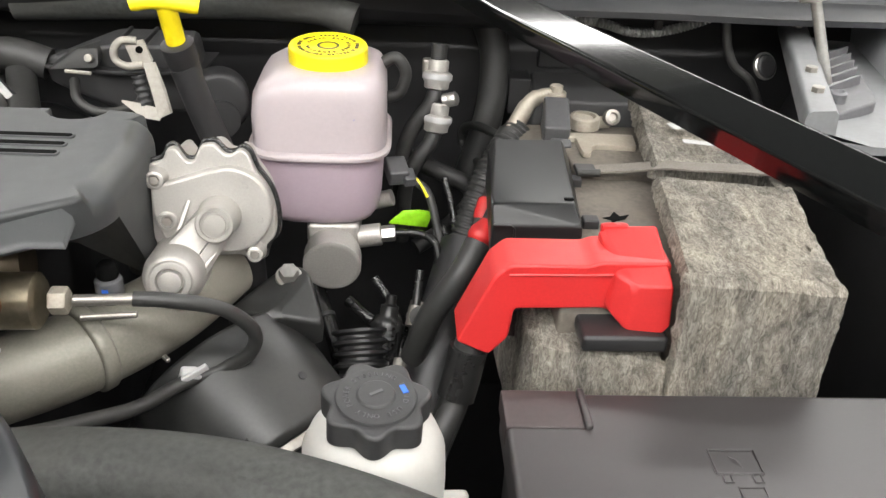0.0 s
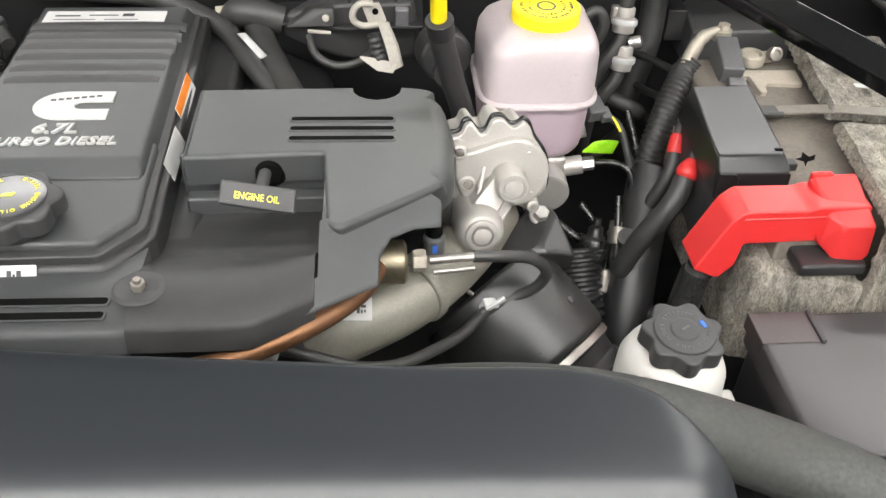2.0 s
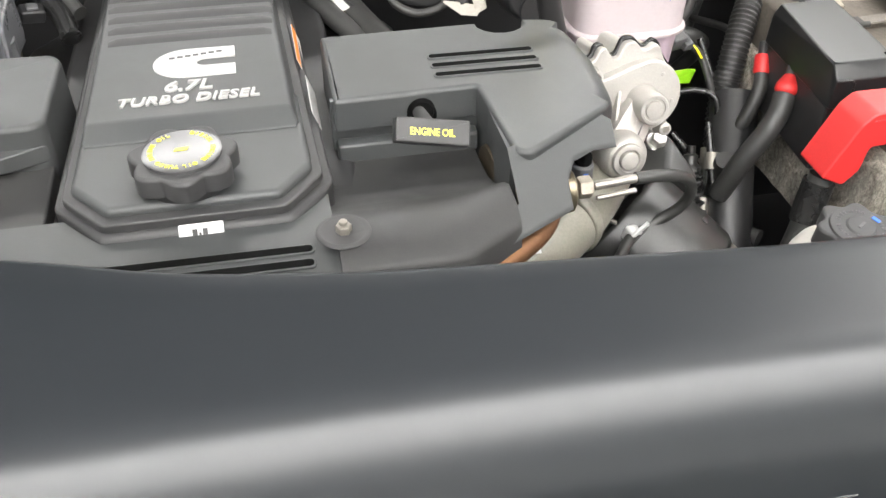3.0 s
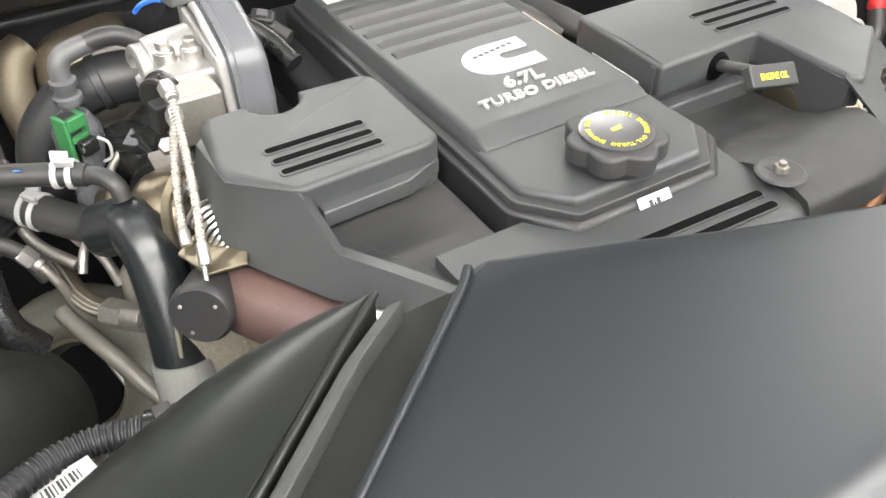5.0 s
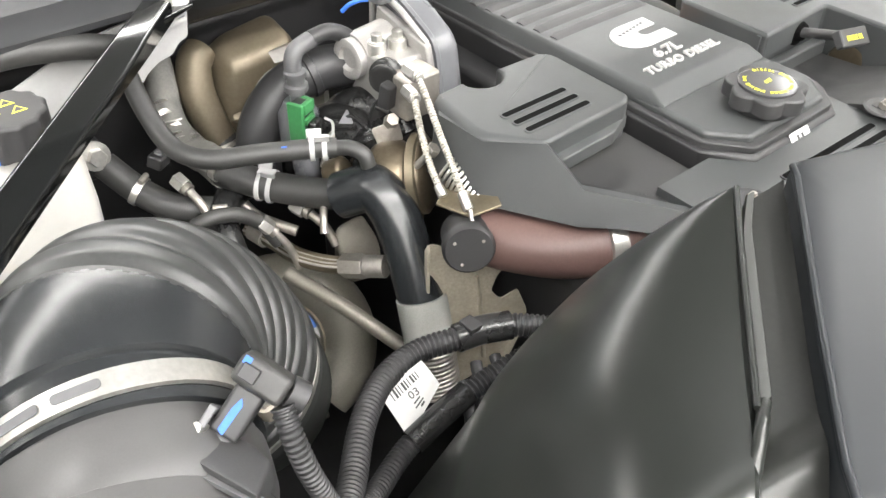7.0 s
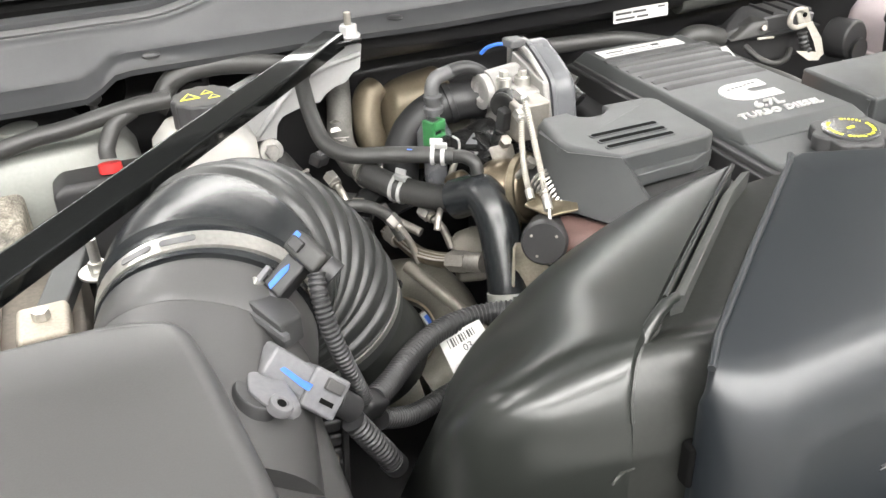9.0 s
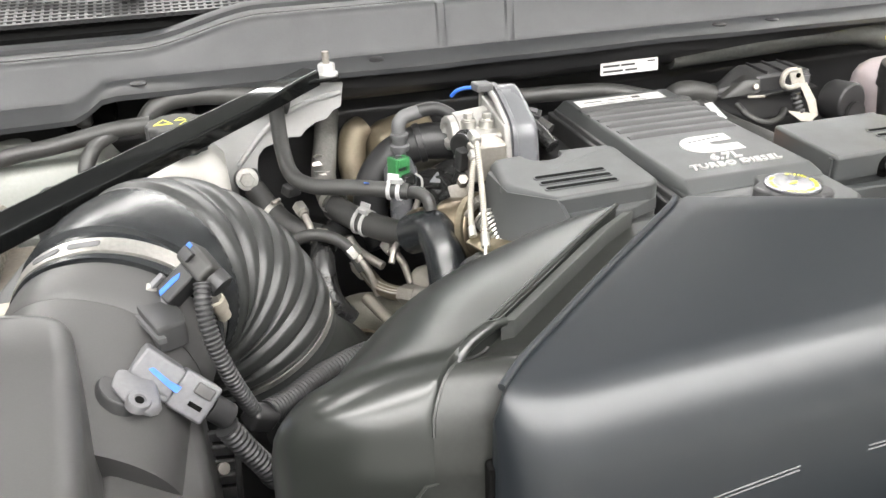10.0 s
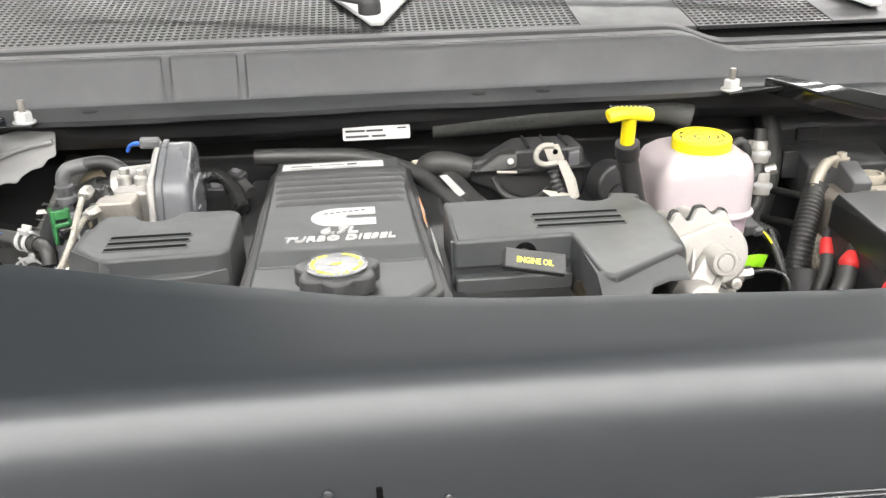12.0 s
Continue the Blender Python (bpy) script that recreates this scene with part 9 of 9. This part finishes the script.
# ---- tanks at the far corner ----
def expansion_tank():
    et = thing("coolant_bottle", (-1.29, 0.98, 1.05), "white coolant bottle with a black cap and yellow warning print", "bottle")
    Y = 0.985
    part("body", loft([rect_loop(-1.283, Y, *s) for s in ((0.11, 0.10, 0.03, 1.06), (0.125, 0.12, 0.035, 1.075), (0.13, 0.12, 0.035, 1.17), (0.125, 0.115, 0.035, 1.225), (0.09, 0.09, 0.03, 1.248), (0.06, 0.06, 0.028, 1.255))]), M["tankwhite"], et)
    m = Matrix.Translation((-1.277, 0.962, 1.256))
    cap = part("cap", extruded(disc(0.040, 72, 12, 0.003), 0.036, m, 0.004), M["dark"], et, "black screw cap with yellow warning signs")
    for i, (x, y) in enumerate(((-0.016, 0.002), (0.006, 0.010), (0.012, -0.008))):
        k = (1.25, 0.75, 0.75)[i]
        sign = part("warning_sign", extruded([(x - 0.010 * k, y - 0.007 * k), (x + 0.010 * k, y - 0.007 * k), (x, y + 0.010 * k)], 0.0006, m @ pose(0, 0, 0.036), 0.0001, 1), M["yellowink"], cap)
        part("sign_field", extruded([(x - 0.0064 * k, y - 0.0052 * k), (x + 0.0064 * k, y - 0.0052 * k), (x, y + 0.0062 * k)], 0.0009, m @ pose(0, 0, 0.036), 0.0001, 1), M["dark"], sign)
    part("paint_mark", box((-1.300, 0.931, 1.262), (0.008, 0.003, 0.012), 0.0005), M["blueink"], cap)
    wt = thing("washer_tank", (-1.44, 1.03, 1.05), "dull white washer tank in the corner", "tank")
    part("tank", loft([rect_loop(-1.47, 1.085, *s) for s in ((0.20, 0.14, 0.04, 1.0), (0.22, 0.15, 0.04, 1.05), (0.22, 0.15, 0.04, 1.19), (0.19, 0.12, 0.04, 1.222), (0.15, 0.09, 0.03, 1.228))]), M["tankgrey"], wt)
    part("neck", revolve([(0.03, 0), (0.03, 0.012), (0.024, 0.016), (0.024, 0.022)], Matrix.Translation((-1.50, 1.085, 1.225)), 24), M["tankgrey"], wt)
    part("seam", loft([rect_loop(-1.47, 1.085, *q) for q in ((0.215, 0.145, 0.04, 1.128), (0.228, 0.158, 0.044, 1.130), (0.228, 0.158, 0.044, 1.135), (0.215, 0.145, 0.04, 1.137))]), M["tankgrey"], wt)
    sp = thing("plastic_shield", (-1.13, 1.0, 1.2), "white plastic splash shield under the brace", "shield")
    ol = [(-1.27, 1.06), (-1.212, 1.07), (-1.205, 1.118), (-1.190, 1.146), (-1.175, 1.160), (-1.170, 1.190), (-1.160, 1.202), (-1.120, 1.214), (-1.104, 1.212), (-1.096, 1.222), (-1.080, 1.232), (-1.062, 1.236), (-1.052, 1.248), (-1.040, 1.252), (-1.034, 1.29), (-1.06, 1.297), (-1.14, 1.285), (-1.20, 1.268), (-1.27, 1.24)]
    mm = Matrix(((1, 0, 0, 0), (0, 0, -1, 1.072), (0, 1, 0, 0), (0, 0, 0, 1)))
    part("stiffener", tube([(-1.20, 1.068, 1.18), (-1.15, 1.067, 1.235), (-1.10, 1.067, 1.262), (-1.04, 1.067, 1.276)], 0.004, 8), M["sheet"], sp)
    part("sheet", extruded(rounded(ol, 0.004, 3), 0.003, mm, 0.001, 2), M["sheet"], sp)
    b = part("bolt", hexnut((-1.194, 1.010, 1.1795), (-1.194, 1.000, 1.182), 0.0105), M["bright"], sp)
    part("washer", cyl((-1.194, 1.016, 1.178), (-1.194, 1.009, 1.180), 0.0165, 22), M["bright"], b)
    part("clip_block", box((-1.190, 1.045, 1.158), (0.032, 0.046, 0.034), 0.006), M["black"], sp)
    for pts, r, lb in (([(-1.70, 1.00, 1.222), (-1.60, 1.015, 1.235), (-1.525, 1.02, 1.245), (-1.48, 1.02, 1.254), (-1.441, 1.02, 1.258), (-1.364, 1.02, 1.271), (-1.31, 1.015, 1.276)], 0.0115, "grey hose running along the cowl"),
                       ([(-1.33, 1.05, 1.25), (-1.30, 1.06, 1.285), (-1.25, 1.06, 1.295), (-1.18, 1.05, 1.29), (-1.12, 1.05, 1.27)], 0.014, "grey hose arching behind the bottle"),
                       ([(-1.402, 0.989, 1.222), (-1.400, 0.995, 1.236), (-1.385, 1.012, 1.256), (-1.360, 1.02, 1.268)], 0.0105, "short upright hose at the battery")):
        hose("vent_hose", pts, r, "rubber", lb)
    cb = thing("cable_clamp_block", (-1.40, 0.9, 1.08), "black battery terminal block with a red cap", "terminal block")
    part("block", hull([(x, y, z) for x in (-1.475, -1.34) for y in (0.965, 1.025) for z in (1.06, 1.195)] + [(x, y, 1.205) for x in (-1.46, -1.35) for y in (0.97, 1.02)], 0.005), M["black"], cb)
    part("red_cap", cyl((-1.402, 0.985, 1.205), (-1.402, 0.988, 1.217), 0.0145, 18), M["red"], cb)
    fw = thing("wiring_clip", (-1.36, 1.06, 1.26), "black harness clip under the cowl", "clip")
    part("clip", joined(box((-1.290, 1.098, 1.276), (0.010, 0.02, 0.044), 0.003), box((-1.256, 1.098, 1.276), (0.010, 0.02, 0.044), 0.003), box((-1.273, 1.098, 1.298), (0.044, 0.02, 0.010), 0.003), box((-1.273, 1.098, 1.262), (0.044, 0.02, 0.010), 0.003)), M["rubber"], fw)
    # near-black block: shade inside the clip, put in as colour
    part("clip_socket", box((-1.273, 1.104, 1.281), (0.026, 0.012, 0.028), 0.003), M["hole"], fw)
    gr = thing("firewall_hole", (-1.40, 1.12, 1.25), "near-black disc painted as a round firewall hole, with a ribbed plug", "grommet")
    # near-black disc on the wall: the dark inside of a hole, as colour
    part("seat", revolve([(0.040, 0), (0.042, 0.003), (0.038, 0.006), (0.033, 0.004), (0.002, 0.003)], basis((-1.399, 1.128, 1.270), (0, -1, 0.1)), 36), M["hole"], gr)
    part("plug", revolve([(0.013, 0), (0.013, 0.006), (0.010, 0.008), (0.010, 0.012), (0.0125, 0.014), (0.0125, 0.030), (0.009, 0.034), (0.005, 0.036), (0.005, 0.046)], basis((-1.405, 1.112, 1.288), (0.02, -0.25, -1)), 20), M["rubber"], gr)


expansion_tank()


def second_battery():
    sb = thing("second_battery", (-1.58, 0.76, 0.95), "second battery with pale lead clamps and felt jacket", "battery")
    part("case", hull([(x, y, z) for x in (-1.68, -1.462) for y in (0.60, 0.96) for z in (0.95, 1.148)], 0.005), M["batcase"], sb)
    part("felt_jacket", joined(hull([(x, y, z) for x in (-1.78, -1.545) for y in (0.56, 0.86) for z in (0.95, 1.168)], 0.012, 3), hull([(x, y, z) for x in (-1.78, -1.511) for y in (0.845, 1.045) for z in (0.95, 1.190)], 0.010, 3), hull([(x, y, z) for x in (-1.56, -1.455) for y in (0.58, 0.60) for z in (0.95, 1.13)], 0.006)), M["fleece"], sb, "grey-brown felt jacket")
    cl = part("terminal_clamp", joined(box((-1.475, 0.668, 1.160), (0.062, 0.052, 0.022), 0.006), box((-1.500, 0.735, 1.158), (0.052, 0.062, 0.026), 0.006)), M["lead"], sb)
    part("clamp_bolt", revolve([(0.016, 0), (0.017, 0.003), (0.014, 0.008), (0.004, 0.010)], Matrix.Translation((-1.475, 0.668, 1.171)), 24), M["steel"], cl)
    part("clamp_nut", hexnut((-1.500, 0.735, 1.171), (-1.500, 0.735, 1.181), 0.009), M["bright"], cl)
    part("hold_down", joined(cyl((-1.44, 0.82, 1.12), (-1.44, 0.82, 1.205), 0.006, 10), cyl((-1.44, 0.82, 1.160), (-1.44, 0.82, 1.164), 0.022, 20), hexnut((-1.44, 0.82, 1.164), (-1.44, 0.82, 1.176), 0.010)), M["bright"], sb)
    part("rail", box((0, 0, 0), (0.032, 0.18, 0.02), 0.003, Matrix.Translation((-1.475, 0.835, 1.155)) @ pose(0, 0, 0, 0, 0, -14)), M["cover"], sb)


second_battery()



# ---- small hardware among the hoses ----
def worm_clamp(at, d, r):
    c = thing("hose_clamp", at, "small bright worm-drive hose clamp on a black hose", "clamp", "small hose clamps")
    m = basis(at, d)
    part("band", revolve([(r, -0.004), (r + 0.0012, -0.004), (r + 0.0012, 0.004), (r, 0.004)], m, 24, False), M["bright"], c)
    part("screw", cyl(m @ Vector((-0.008, r + 0.004, 0)), m @ Vector((0.008, r + 0.004, 0)), 0.0035, 10), M["steel"], c)


for at, d, r in (((-1.105, 0.91, 1.11), (-0.5, -0.8, -0.2), 0.018), ((-1.085, 0.93, 1.165), (0.3, -1, -0.4), 0.019), ((-1.04, 0.955, 1.11), (-1, -0.3, 0.1), 0.018), ((-1.165, 0.985, 1.135), (0.6, -0.8, -0.5), 0.0165),
                 ((-0.972, 0.745, 1.108), (-0.02, -0.5, -0.85), 0.021)):
    worm_clamp(at, d, r)


def union_nut(at, d, r):
    u = thing("union_nut", at, "bright hexagon union nut on a metal line", "nut", "union nuts")
    a, d = Vector(at), Vector(d).normalized()
    part("nut", hexnut(a, a + d * r * 1.6, r), M["bright"], u)
    part("ferrule", cyl(a + d * r * 1.6, a + d * r * 2.3, r * 0.75, 14), M["steel"], u)
    part("pipe", tube([a + d * r * 2.3, a + d * (r * 2.3 + 0.02) + Vector((0, 0, -0.006)), a + d * (r * 2.3 + 0.035) + Vector((0, 0, -0.025))], r * 0.5, 10), M["steel"], u)


for at, d, r in (((-1.075, 0.88, 1.112), (0.5, -0.4, -0.7), 0.010), ((-1.02, 0.90, 1.10), (0.3, -0.8, -0.2), 0.011), ((-0.955, 0.775, 1.10), (-0.3, -0.8, -0.4), 0.009), ((-0.935, 0.905, 1.19), (-0.8, -0.3, -0.4), 0.009), ((-1.13, 0.96, 1.15), (0.2, -0.9, -0.3), 0.010), ((-1.0, 0.86, 1.125), (-0.5, -0.7, 0.2), 0.009)):
    union_nut(at, d, r)
for pts, r, mt, lb in (([(-1.17, 0.99, 1.13), (-1.15, 0.95, 1.10), (-1.16, 0.91, 1.07), (-1.14, 0.87, 1.04), (-1.10, 0.85, 1.0)], 0.008, "shiny", "thin glossy black line behind the air hose"),
                   ([(-1.06, 1.0, 1.14), (-1.07, 0.96, 1.12), (-1.06, 0.92, 1.09), (-1.03, 0.88, 1.075)], 0.0065, "steel", "thin steel line between the hoses"),
                   ([(-0.90, 0.80, 1.19), (-0.925, 0.775, 1.16), (-0.945, 0.76, 1.12), (-0.95, 0.74, 1.07)], 0.007, "tan", "thin brown line beside the turbine"),
                   ([(-0.845, 0.97, 1.225), (-0.80, 0.985, 1.235), (-0.77, 0.965, 1.22), (-0.755, 0.93, 1.20)], 0.012, "shiny", "black hose looping behind the valve"),
                   ([(-0.80, 1.0, 1.215), (-0.77, 0.99, 1.228), (-0.745, 0.96, 1.215)], 0.009, "rubber", "short black hose behind the valve")):
    hose("small_line", pts, r, mt, lb, 12)
for x, y, z, a in ((-0.795, 0.955, 1.222, 20), (-0.765, 0.985, 1.232, -30), (-1.135, 0.985, 1.165, 40)):
    cp = thing("wire_connector", (x, y, z), "small black wire connector with a grey latch", "connector", "wire connectors")
    m = Matrix.Translation((x, y, z)) @ pose(0, 0, 0, 15, 10, a)
    part("body", box((0, 0, 0), (0.026, 0.018, 0.016), 0.003, m), M["black"], cp)
    part("latch", box((0, 0, 0), (0.012, 0.010, 0.004), 0.001, m @ pose(0, 0, 0.009)), M["headgrey"], cp)
